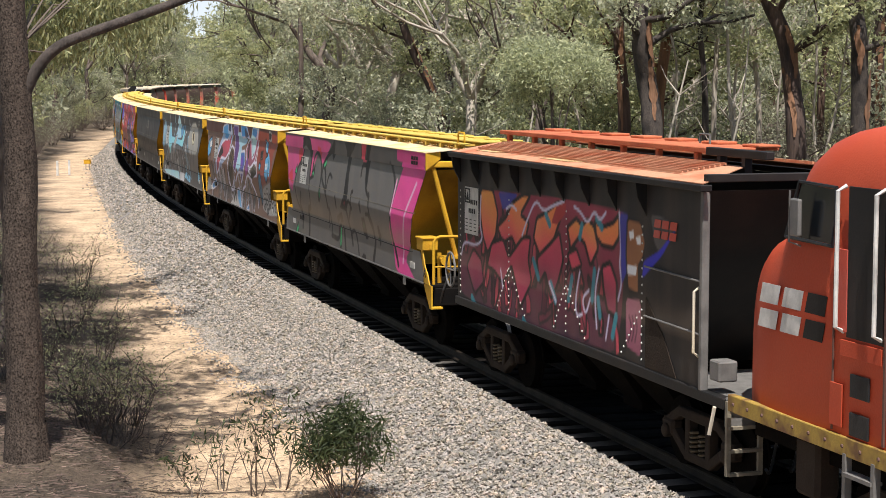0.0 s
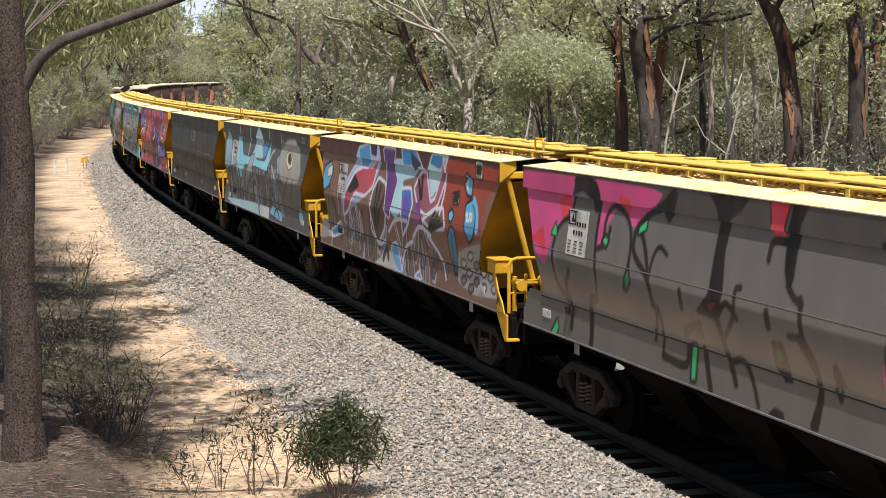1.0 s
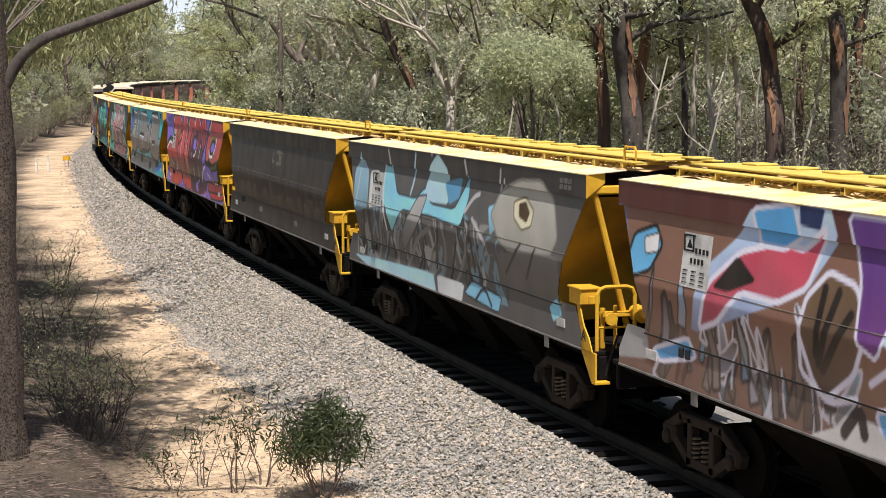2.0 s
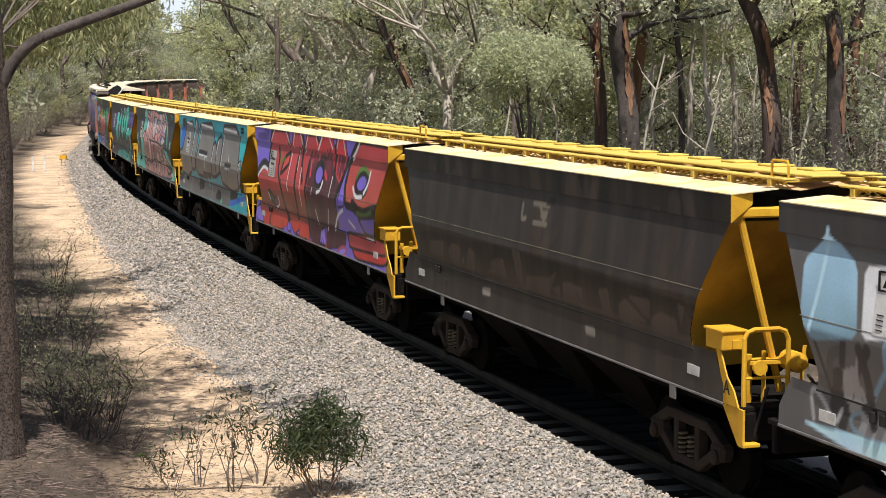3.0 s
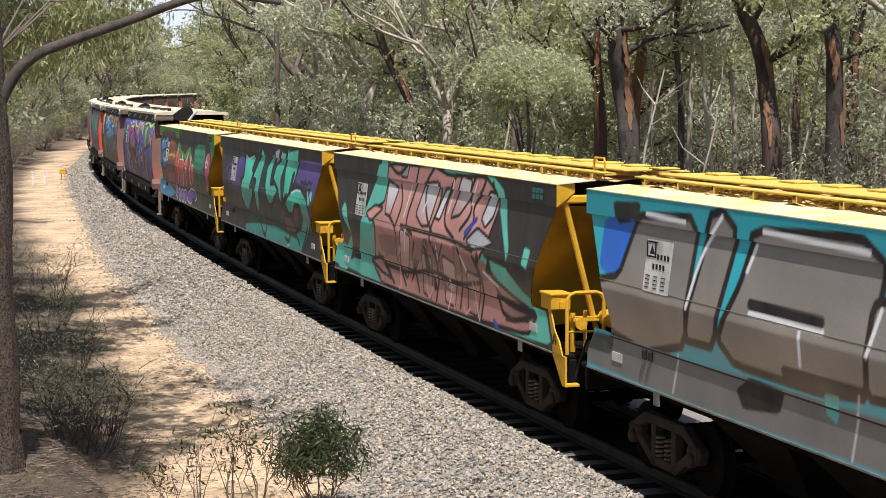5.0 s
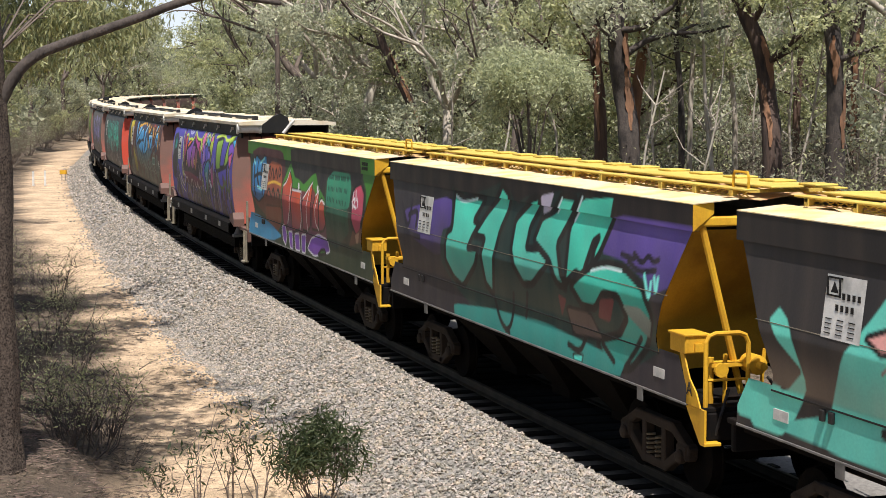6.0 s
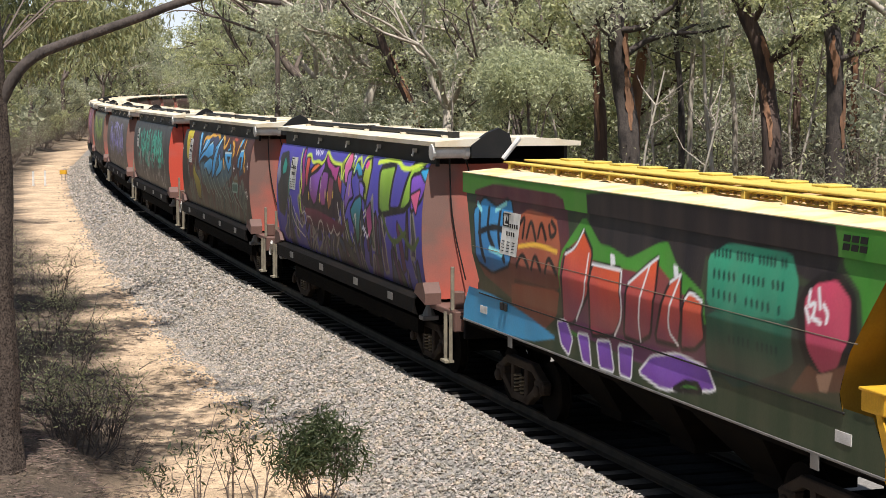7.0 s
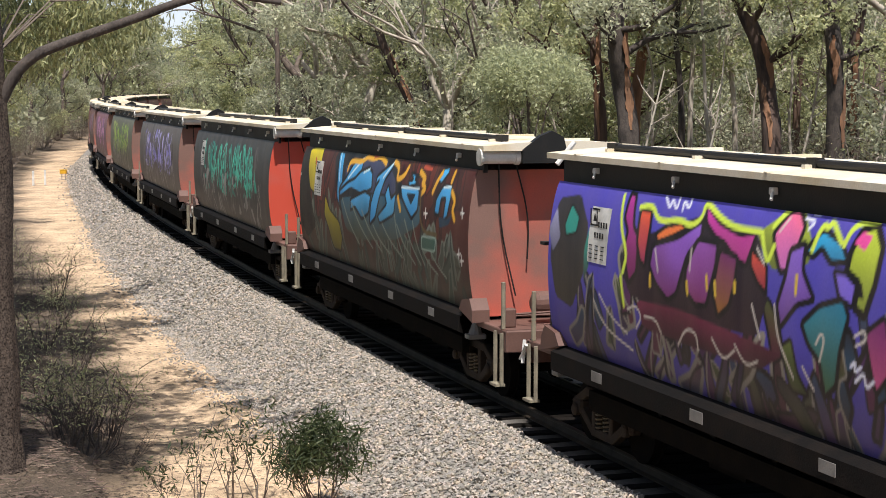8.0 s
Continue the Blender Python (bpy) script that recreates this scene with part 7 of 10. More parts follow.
    c.poly("4aa6dc", (4.47, 3.72), (4.72, 3.75), (4.79, 3.66), (4.48, 3.45), (4.25, 3.5), edge="161416", w=0.05)
    c.poly("4aa6dc", (4.44, 3.29), (4.6, 3.42), (5.11, 3.46), (5.14, 3.24), (5.02, 2.91), (4.78, 2.83), (4.86, 3.22), (4.61, 3.2), (4.54, 2.91), (4.27, 2.93), (4.32, 3.19), edge="161416", w=0.06, low="2e7cae")
    c.poly("20384a", (4.54, 2.89), (5, 2.87), (5.29, 3), (5.14, 2.8), (4.63, 2.7))
    c.line("cfe8f4", 0.03, (-2.78, 3.72), (-2.55, 3.16))
    c.line("cfe8f4", 0.03, (-0.89, 3.69), (-1.87, 3.24))
    c.line("cfe8f4", 0.03, (1.34, 3.71), (0.77, 3.37))
    c.line("cfe8f4", 0.03, (2.12, 3.27), (3.24, 3.3))
    c.line("cfe8f4", 0.03, (4.67, 3.4), (5.07, 3.43))
    c.line("cfe8f4", 0.03, (-0.29, 3.5), (-0.7, 3.41))
    c.line("d8a030", 0.08, (-1.99, 3.42), (-1.88, 3.61), (-1.04, 3.6), (-0.66, 3.72))
    c.line("d8a030", 0.08, (-0.66, 3.72), (-0.11, 3.7), (0.27, 3.78), (0.78, 3.65))
    c.line("d8a030", 0.08, (1.34, 3.71), (1.75, 3.62), (1.72, 3.37), (2.18, 3.48), (2.33, 3.65))
    c.line("d8a030", 0.08, (3.13, 3.6), (3.58, 3.48), (3.32, 3.41), (3.65, 3.33), (3.41, 3.23))
    c.line("d8a030", 0.08, (4.07, 3.29), (4.27, 3.52), (4.42, 3.64))
    c.line("d8a030", 0.08, (5.04, 3.52), (5.1, 3.67))
    c.line("d8a030", 0.08, (1.94, 3.07), (2.15, 2.85))
    c.line("d8a030", 0.08, (5.15, 3.35), (5.4, 3.21), (5.27, 3.05), (5.43, 2.9))
    c.line("b04a34", 0.05, (-4.93, 3.54), (-4.51, 3.19))
    c.line("b04a34", 0.05, (-0.17, 3.74), (0.81, 3.89))
    c.line("b04a34", 0.05, (1.2, 3.82), (1.82, 3.94))
    c.line("b04a34", 0.05, (3.29, 3.69), (3.76, 3.67))
    c.line("7a8478", 0.03, (-2.2, 2.8), (-1.68, 2.37), (-0.92, 1.97))
    c.line("7a8478", 0.03, (-1.44, 2.76), (-0.77, 2.34), (0.13, 1.97))
    c.line("7a8478", 0.03, (-0.62, 2.67), (-0.03, 2.3), (0.79, 1.96))
    c.line("7a8478", 0.03, (0.24, 2.44), (0.66, 2.19), (1.36, 1.97))
    c.line("7a8478", 0.03, (0.91, 2.51), (1.44, 2.23), (2.21, 1.98))
    c.line("7a8478", 0.03, (1.78, 2.74), (1.96, 2.34), (2.35, 1.95))
    c.line("7a8478", 0.03, (1.94, 2.57), (2.38, 2.23), (3.04, 1.93))
    c.line("7a8478", 0.03, (2.47, 2.69), (2.84, 2.3), (3.41, 1.95))
    c.line("7a8478", 0.03, (2.98, 2.7), (3.22, 2.32), (3.66, 1.97))
    c.line("7a8478", 0.03, (4.02, 2.3), (4.34, 2.07), (4.89, 1.87))
    c.line("7a8478", 0.03, (3.59, 2.23), (3.87, 2.04), (4.41, 1.88))
    c.line("5c4a2a", 0.05, (3.37, 3.25), (3.49, 2.56), (4.44, 2.57))
    c.poly("3e5c50", (3.55, 2.48), (4.41, 2.51), (4.32, 2.27), (3.53, 2.25), edge="8aa094", w=0.03)
    c.line("d8d4cc", 0.03, (-6.33, 3.23), (-6.24, 3.03))
    c.line("d8d4cc", 0.025, (-6.45, 3.12), (-6.11, 3.14))
    c.line("d8d4cc", 0.03, (3.75, 2.98), (3.78, 2.82))
    c.line("d8d4cc", 0.025, (3.66, 2.89), (3.87, 2.9))
    c.line("d8d4cc", 0.03, (5.81, 3.11), (5.85, 2.96))
    c.line("d8d4cc", 0.025, (5.74, 3.03), (5.92, 3.04))
    c.line("d8d4cc", 0.03, (5.71, 2.43), (5.69, 2.28))
    c.line("d8d4cc", 0.025, (5.61, 2.34), (5.8, 2.36))
    c.line("d8d4cc", 0.03, (5.85, 2.33), (5.83, 2.18))
    c.line("d8d4cc", 0.025, (5.75, 2.24), (5.94, 2.26))
# ---------------- the train ----------------
# Wagon space: x along the travel, y away from the camera's side, z up from the rail's top.
PITCH, SPEED, START = 14.2, 18.6075, 7.41
wheels_front, wheels_rear, vehicles = [], [], []


def thing(name, label, category, group=""):
    return tagged(new(name), label, category, group)


def coil(c, r, h, turns, wire, n=4):
    pts = [(c[0] + r * math.cos(a), c[1] + r * math.sin(a), c[2] + h * a / (2 * math.pi * turns)) for a in np.arange(0, 2 * math.pi * turns, 0.8)]
    return Shape().tube(pts, wire, n)


def bogie_kit():
    kit = {}
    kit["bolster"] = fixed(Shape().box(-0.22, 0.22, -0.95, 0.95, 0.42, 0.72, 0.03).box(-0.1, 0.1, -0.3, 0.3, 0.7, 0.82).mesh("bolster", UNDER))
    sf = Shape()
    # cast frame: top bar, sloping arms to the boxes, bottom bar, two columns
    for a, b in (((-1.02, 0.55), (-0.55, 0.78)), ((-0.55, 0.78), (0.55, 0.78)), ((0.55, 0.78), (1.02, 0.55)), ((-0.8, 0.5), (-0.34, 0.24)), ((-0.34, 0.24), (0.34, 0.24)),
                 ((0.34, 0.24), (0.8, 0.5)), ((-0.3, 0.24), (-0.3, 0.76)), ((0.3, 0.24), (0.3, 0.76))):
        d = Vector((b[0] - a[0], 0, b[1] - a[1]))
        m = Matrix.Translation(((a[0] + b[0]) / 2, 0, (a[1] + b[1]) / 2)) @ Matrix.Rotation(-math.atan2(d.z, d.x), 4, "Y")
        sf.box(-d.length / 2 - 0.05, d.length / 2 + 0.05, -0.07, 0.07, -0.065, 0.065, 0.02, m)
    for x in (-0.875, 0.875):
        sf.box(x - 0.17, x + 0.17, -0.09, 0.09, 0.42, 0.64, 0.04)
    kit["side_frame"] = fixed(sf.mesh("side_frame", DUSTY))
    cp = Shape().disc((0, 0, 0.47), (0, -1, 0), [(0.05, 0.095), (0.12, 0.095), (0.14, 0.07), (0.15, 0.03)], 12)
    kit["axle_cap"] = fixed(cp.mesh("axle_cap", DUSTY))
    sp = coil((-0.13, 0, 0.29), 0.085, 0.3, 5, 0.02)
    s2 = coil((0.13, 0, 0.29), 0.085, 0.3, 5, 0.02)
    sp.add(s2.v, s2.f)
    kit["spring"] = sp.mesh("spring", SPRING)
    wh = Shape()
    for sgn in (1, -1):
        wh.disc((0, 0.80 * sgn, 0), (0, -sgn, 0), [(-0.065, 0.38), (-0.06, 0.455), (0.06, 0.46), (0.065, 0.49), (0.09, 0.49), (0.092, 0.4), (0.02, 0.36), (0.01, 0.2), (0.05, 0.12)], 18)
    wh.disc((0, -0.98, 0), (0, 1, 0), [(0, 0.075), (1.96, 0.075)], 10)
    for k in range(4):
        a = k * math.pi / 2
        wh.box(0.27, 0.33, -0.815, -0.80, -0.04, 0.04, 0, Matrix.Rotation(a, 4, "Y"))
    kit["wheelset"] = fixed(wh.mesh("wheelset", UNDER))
    return kit


BOGIE = bogie_kit()


def bogie(parent, x):
    b = part("bogie", BOGIE["bolster"], None, parent, "grimy cast steel two-axle bogie")
    b.location = (x, 0, 0)
    for y in (-1.0, 1.0):
        for key, dx in (("side_frame", 0), ("spring", 0), ("axle_cap", 0.875), ("axle_cap", -0.875)):
            p = part(key, BOGIE[key], None, b)
            p.location = (dx, y, 0)
            if y > 0 and key == "axle_cap":
                p.rotation_euler = (0, 0, math.pi)
    for dx, store in ((0.875, wheels_front), (-0.875, wheels_rear)):
        w = part("wheelset", BOGIE["wheelset"], None, b)
        w.location = (dx, 0, 0.46)
        store.append((w, dx))
    return b


def bogies(parent, d=4.75):
    bogie(parent, d)
    bogie(parent, -d)


def coupler_shape(x):
    sg = 1 if x > 0 else -1
    sh = Shape().box(x - 0.3 * sg, x + 0.16 * sg, -0.09, 0.09, 0.76, 0.94, 0.03)
    sh.box(x + 0.1 * sg, x + 0.32 * sg, -0.17, 0.05, 0.7, 1.0, 0.05).tube([(x, 0.2, 0.9), (x + 0.15 * sg, 0.24, 0.55), (x + 0.34 * sg, 0.2, 0.72)], 0.025, 6)
    return sh


# ---- open-topped hopper with tapering sides ----
def hop_half(z):
    """Half length of the side at height z."""
    return 5.6 + 0.86 * np.clip((z - 2.0) / 1.39, 0, 1) ** 1.12 + 0.06 * np.clip((2.0 - z) / 0.2, 0, 1) ** 2


def hop_y(z):
    """The side leans out from the eave to a knee at mid height, and in a little below it."""
    z = np.asarray(z, float)
    return 1.478 - 0.121 * np.clip((z - 2.45) / 1.0, 0, 1) - 0.056 * np.clip((2.45 - z) / 0.6, 0, 1)


def side_grid(z0, z1, half, yfun, step_m):
    """Points of a side sheet: rows from low to high, columns from rear to front; and the flat coordinates for paint."""
    nz, nx = max(2, int((z1 - z0) / step_m) + 1), int(13 / step_m)
    z = np.linspace(z0, z1, nz)
    u = np.linspace(-1, 1, nx)
    X = half(z)[:, None] * u[None]
    Z = np.repeat(z[:, None], nx, 1)
    Y = -np.repeat(yfun(z)[:, None], nx, 1)
    return np.stack([X, Y, Z], -1)


def hopper_kit():
    k = {}

    def keep(name, sh, mat, label="", fix=True):
        k[name] = (fixed(sh.mesh(name, mat)) if fix else sh.mesh(name, mat), label)

    for sg, nm in ((1, "front"), (-1, "rear")):
        e = Shape()
        zs = np.linspace(3.4, 1.55, 9)
        ys = np.linspace(-1, 1, 9)
        for z in zs:
            for y in ys:
                e.v.append((sg * (float(hop_half(z)) - 0.02 - 0.35 * (1 - y * y) * float(np.clip((3.4 - z) / 1.2, 0, 1))), y * (float(hop_y(z)) - 0.015), z))
        e.f = [(i * 9 + j, i * 9 + j + 1, i * 9 + 10 + j, i * 9 + 9 + j) for i in range(8) for j in range(8)]
        e.smooth = True
        keep("end_sheet_" + nm, e, SHADED_YELLOW, "dull yellow sloping end sheet")
        keep("end_beam_" + nm, Shape().box(sg * 6.36, sg * 6.5, -1.33, 1.33, 3.44, 3.56, 0.02), YELLOW)
        for y in (-1, 1):
            keep("brace_%s_%s" % (nm, y), Shape().tube([(sg * 6.43, y * 1.22, 3.45), (sg * 6.45, y * 0.68, 1.4)], 0.045, 8), YELLOW)
        keep("platform_" + nm, Shape().box(sg * 5.5, sg * 6.8, -1.36, 1.36, 1.24, 1.3, 0.01).box(sg * 6.72, sg * 6.82, -1.3, 1.3, 0.9, 1.24, 0.02), SOOT, "grimy end platform with headstock")
        keep("coupler_" + nm, coupler_shape(sg * 6.9), UNDER)
        for y in ((-1, 1) if sg > 0 else ()):
            keep("gusset_%s_%s" % (nm, y), Shape().plate([(sg * 6.42, y * 1.41, 1.3), (sg * 6.82, y * 1.41, 1.3), (sg * 6.7, y * 1.41, 1.48), (sg * 6.52, y * 1.41, 1.62), (sg * 6.34, y * 1.41, 1.92), (sg * 6.24, y * 1.41, 1.92), (sg * 6.4, y * 1.41, 1.56)], (0, -0.02 * y, 0)), YELLOW)
            st = Shape().plate([(6.4, y * 1.40, 1.29), (6.92, y * 1.40, 1.29), (6.92, y * 1.40, 0.88), (6.8, y * 1.40, 0.87), (6.6, y * 1.40, 1.08)], (0, -0.03 * y, 0))
            st.box(6.8, 6.94, y * 1.40, y * 1.18, 0.86, 0.9, 0.006)
            keep("shunter_step_%s_%s" % (nm, y), st, YELLOW)
    keep("handrail", Shape().tube([(6.74, -1.3, 1.3), (6.74, -1.3, 2.08), (6.74, -1.26, 2.15), (6.74, -1.18, 2.18), (6.74, -0.86, 2.18), (6.74, -0.78, 2.15), (6.74, -0.74, 2.06), (6.74, -0.74, 1.3)], 0.03, 8)
         .tube([(6.74, -1.3, 1.62), (6.74, -0.74, 1.62)], 0.018, 6), YELLOW)
    keep("valve_box", Shape().box(5.98, 6.42, -1.42, -1.12, 1.9, 2.12, 0.015).box(5.96, 6.44, -1.44, -1.1, 2.11, 2.14, 0.008).box(6.42, 6.45, -1.3, -1.2, 1.92, 2.02), YELLOW, "yellow lidded box")
    br = Shape().disc((6.5, -0.62, 1.78), (1, 0, 0), [(0, 0.12), (0.28, 0.12), (0.3, 0.05), (0.42, 0.05)], 12)
    br.box(6.4, 6.6, -1.15, -0.5, 1.74, 1.8, 0.01).tube([(6.5, -1.12, 1.3), (6.5, -1.12, 1.86)], 0.04, 8).tube([(6.55, -0.95, 1.3), (6.55, -0.95, 1.9)], 0.03, 6)
    br.disc((6.62, -1.05, 1.72), (1, 0, 0), [(0, 0.09), (0.05, 0.09)], 10).tube([(6.6, -0.5, 1.3), (6.6, -0.45, 1.95)], 0.025, 6)
    keep("brake_gear", br, YELLOW, "yellow brake valve and pipework")
    keep("brake_pipe_no0", Shape().tube([(6.5, -0.9, 1.42), (6.75, -1.0, 1.5), (6.85, -1.15, 1.2), (6.8, -1.2, 0.95)], 0.02, 6), BLACK)
    keep("brake_pipe_no1", Shape().tube([(6.6, -0.4, 1.6), (6.8, -0.4, 1.5), (6.95, -0.3, 1.1)], 0.02, 6), BLACK)
    for y in (-1, 1):
        keep("roof_sheet_%s" % y, Shape().plate([(-6.55, y * 1.405, 3.712), (6.55, y * 1.405, 3.712), (6.55, y * 0.8, 3.765), (-6.55, y * 0.8, 3.765)], (0, 0, 0.012)), SANDY, "dusty yellow roof edge sheet")
    g = Shape()
    n, mrow = 66, 9
    for i in range(n):
        for j in range(mrow):
            x, y = -6.4 + 12.8 * i / (n - 1), -0.85 + 1.7 * j / (mrow - 1)
            g.v.append((x, y, 3.755 + 0.04 * float(wob(x * 2, y * 3, 1.4, 3)) + 0.02 * random.uniform(-1, 1)))
    g.f = [(i * mrow + j, (i + 1) * mrow + j, (i + 1) * mrow + j + 1, i * mrow + j + 1) for i in range(n - 1) for j in range(mrow - 1)]
    keep("grain_load", g, GRAIN, "spilt tan grain under the roof grating")
    gr = Shape()
    for y in (-0.62, 0.62):
        gr.box(-6.4, 6.4, y - 0.012, y + 0.012, 3.77, 3.785).box(-6.4, 6.4, y - 0.012, y + 0.012, 3.845, 3.86)
        for x in np.arange(-6.35, 6.3, 0.2):
            for x0, x1 in ((x, x + 0.2), (x + 0.2, x)):
                gr.plate([(x0 - 0.018, y, 3.785), (x0 + 0.018, y, 3.785), (x1 + 0.018, y, 3.845), (x1 - 0.018, y, 3.845)], (0, 0.012, 0))
    keep("grating", gr, WALK, "yellow lattice grating along the roof", False)
    keep("walkway", Shape().box(-6.5, 6.5, -0.34, 0.34, 3.885, 3.915, 0.01), WALK, "yellow roof walkway")
    for y in (-1, 1):
        keep("walkway_edge_%s" % y, Shape().box(-6.5, 6.5, y * 0.53, y * 0.71, 3.86, 3.885, 0.008), WALK)
    br = Shape()
    for x in np.arange(-6.2, 6.4, 1.03):
        br.box(x - 0.035, x + 0.035, -0.72, 0.72, 3.82, 3.86).box(x - 0.04, x + 0.04, -0.72, -0.64, 3.74, 3.86).box(x - 0.04, x + 0.04, 0.64, 0.72, 3.74, 3.86)
        br.box(x + 0.2, x + 0.62, 0.1, 0.42, 3.915, 3.945, 0.012)
    keep("walkway_bracket", br, WALK)
    keep("roof_handle", Shape().tube([(6.45, -0.62, 3.87), (6.45, -0.62, 4.03), (6.42, -0.62, 4.08), (6.08, -0.62, 4.08), (6.05, -0.62, 4.03), (6.05, -0.62, 3.87)], 0.018, 6), YELLOW)
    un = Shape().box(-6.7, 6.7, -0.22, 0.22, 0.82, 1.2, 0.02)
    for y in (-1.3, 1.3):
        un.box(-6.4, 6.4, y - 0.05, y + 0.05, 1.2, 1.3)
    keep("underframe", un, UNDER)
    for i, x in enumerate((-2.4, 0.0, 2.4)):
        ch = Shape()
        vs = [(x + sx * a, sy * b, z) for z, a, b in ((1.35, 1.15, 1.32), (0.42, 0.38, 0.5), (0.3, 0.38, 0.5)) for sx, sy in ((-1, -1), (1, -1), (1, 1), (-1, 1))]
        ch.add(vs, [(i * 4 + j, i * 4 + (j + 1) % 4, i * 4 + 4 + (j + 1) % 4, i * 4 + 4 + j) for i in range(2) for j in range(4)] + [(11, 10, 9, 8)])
        keep("discharge_chute_no%d" % i, ch, UNDER, "grimy discharge chute, near black with painted shade")
    keep("far_side", Shape().plate([(-5.72, 1.43, 1.35), (5.72, 1.43, 1.35), (6.46, 1.32, 3.4), (-6.46, 1.32, 3.4)], (0, -0.02, 0)), GREY)
    keep("far_eave", Shape().box(-6.55, 6.55, 1.38, 1.405, 3.39, 3.71), GREY)
    for i, x in enumerate((-4.2, 5.1)):
        keep("sill_tab_no%d" % i, Shape().box(x - 0.09, x + 0.09, -1.425, -1.41, 1.12, 1.29, 0.004), GREY)
    return k


HOPPER = hopper_kit()


def plain(name):
    for tail in ("_front", "_rear", "_-1", "_1", "_no0", "_no1", "_no2", "_no3", "_no4"):
        name = name.replace(tail, "")
    return name


def put_kit(kit, parent):
    for name, (me, label) in kit.items():
        part(plain(name), me, None, parent, label)


def offset(n):
    """How far the middle of vehicle n runs behind the first wagon's."""
    return PITCH * n if n < 10 else 142.6 + 16.0 * (n - 10)


def lettering(x0, x1, z0, z1, y, tri=True):
    """Plain dark bars in place of a code, under a triangle mark."""
    sh, w, h = Shape(), x1 - x0, z1 - z0

    def bar(a, b, c, d):
        sh.box(x0 + a * w, x0 + b * w, y(z0 + c * h) - 0.006, y(z0 + c * h) - 0.002, z0 + c * h, z0 + d * h)
    if tri:
        for a, b, c, d in ((0.04, 0.09, 0.66, 0.97), (0.36, 0.41, 0.66, 0.97), (0.04, 0.41, 0.66, 0.69), (0.04, 0.41, 0.94, 0.97)):
            bar(a, b, c, d)
        cx, zc = x0 + 0.225 * w, z0 + 0.8 * h
        sh.plate([(cx - 0.1 * w, y(zc) - 0.004, zc - 0.08 * h), (cx + 0.1 * w, y(zc) - 0.004, zc - 0.08 * h), (cx, y(zc) - 0.004, zc + 0.1 * h)], (0, -0.003, 0))
    for a in (0.45, 0.58, 0.71, 0.84):
        bar(a, a + 0.07, 0.64, 0.74)
        bar(a - 0.14, a - 0.07, 0.45, 0.55)
    for r in range(4):
        for a in (0.08, 0.38, 0.68):
            bar(a, a + 0.16, 0.3 - r * 0.075, 0.318 - r * 0.075)
    return sh


def side_placard(w, x0, x1, z0, z1, yfun):
    """A white data plate on the side that follows its curve."""
    zs = np.linspace(z0, z1, 8)
    P = np.array([[(x, -float(yfun(z)) - 0.006, z) for x in (x0, x1)] for z in zs])
    p = part("placard", grid_mesh("placard", P, WHITE), None, w, "scuffed white data panel with black lettering bars")
    part("lettering", lettering(x0, x1, z0, z1, lambda z: -float(yfun(z)) - 0.006), BLACK, p)["kind"] = "stuff"


def mark(x, z, h, y, mat, w, name="logo_block"):
    """Three slanted plain blocks in place of the owner's mark."""
    for i in range(3):
        a, b = x + i * h * 1.02, x + i * h * 1.02 + h * 0.82
        sh = Shape().plate([(a, y, z), (b, y, z), (b + h * 0.12, y, z + h * 0.42), (a + h * 0.12, y, z + h * 0.42)], (0, -0.004, 0))
        sh.plate([(a + h * 0.06, y, z + h * 0.56), (b + h * 0.08, y, z + h * 0.56), (b + h * 0.2, y, z + h), (a + h * 0.2, y, z + h)], (0, -0.004, 0))
        part(name, sh, mat if i < 2 or mat is not WHITE else BLACK, w)


def letter_a():
    cu = bpy.data.curves.new("end_letter", "FONT")
    cu.body, cu.size, cu.extrude = "A", 0.24, 0.003
    tmp = new("end_letter", cu)
    me = bpy.data.meshes.new_from_object(tmp.evaluated_get(bpy.context.evaluated_depsgraph_get()))
    bpy.data.objects.remove(tmp)
    me.materials.append(BLACK)
    return me


END_LETTER = letter_a()


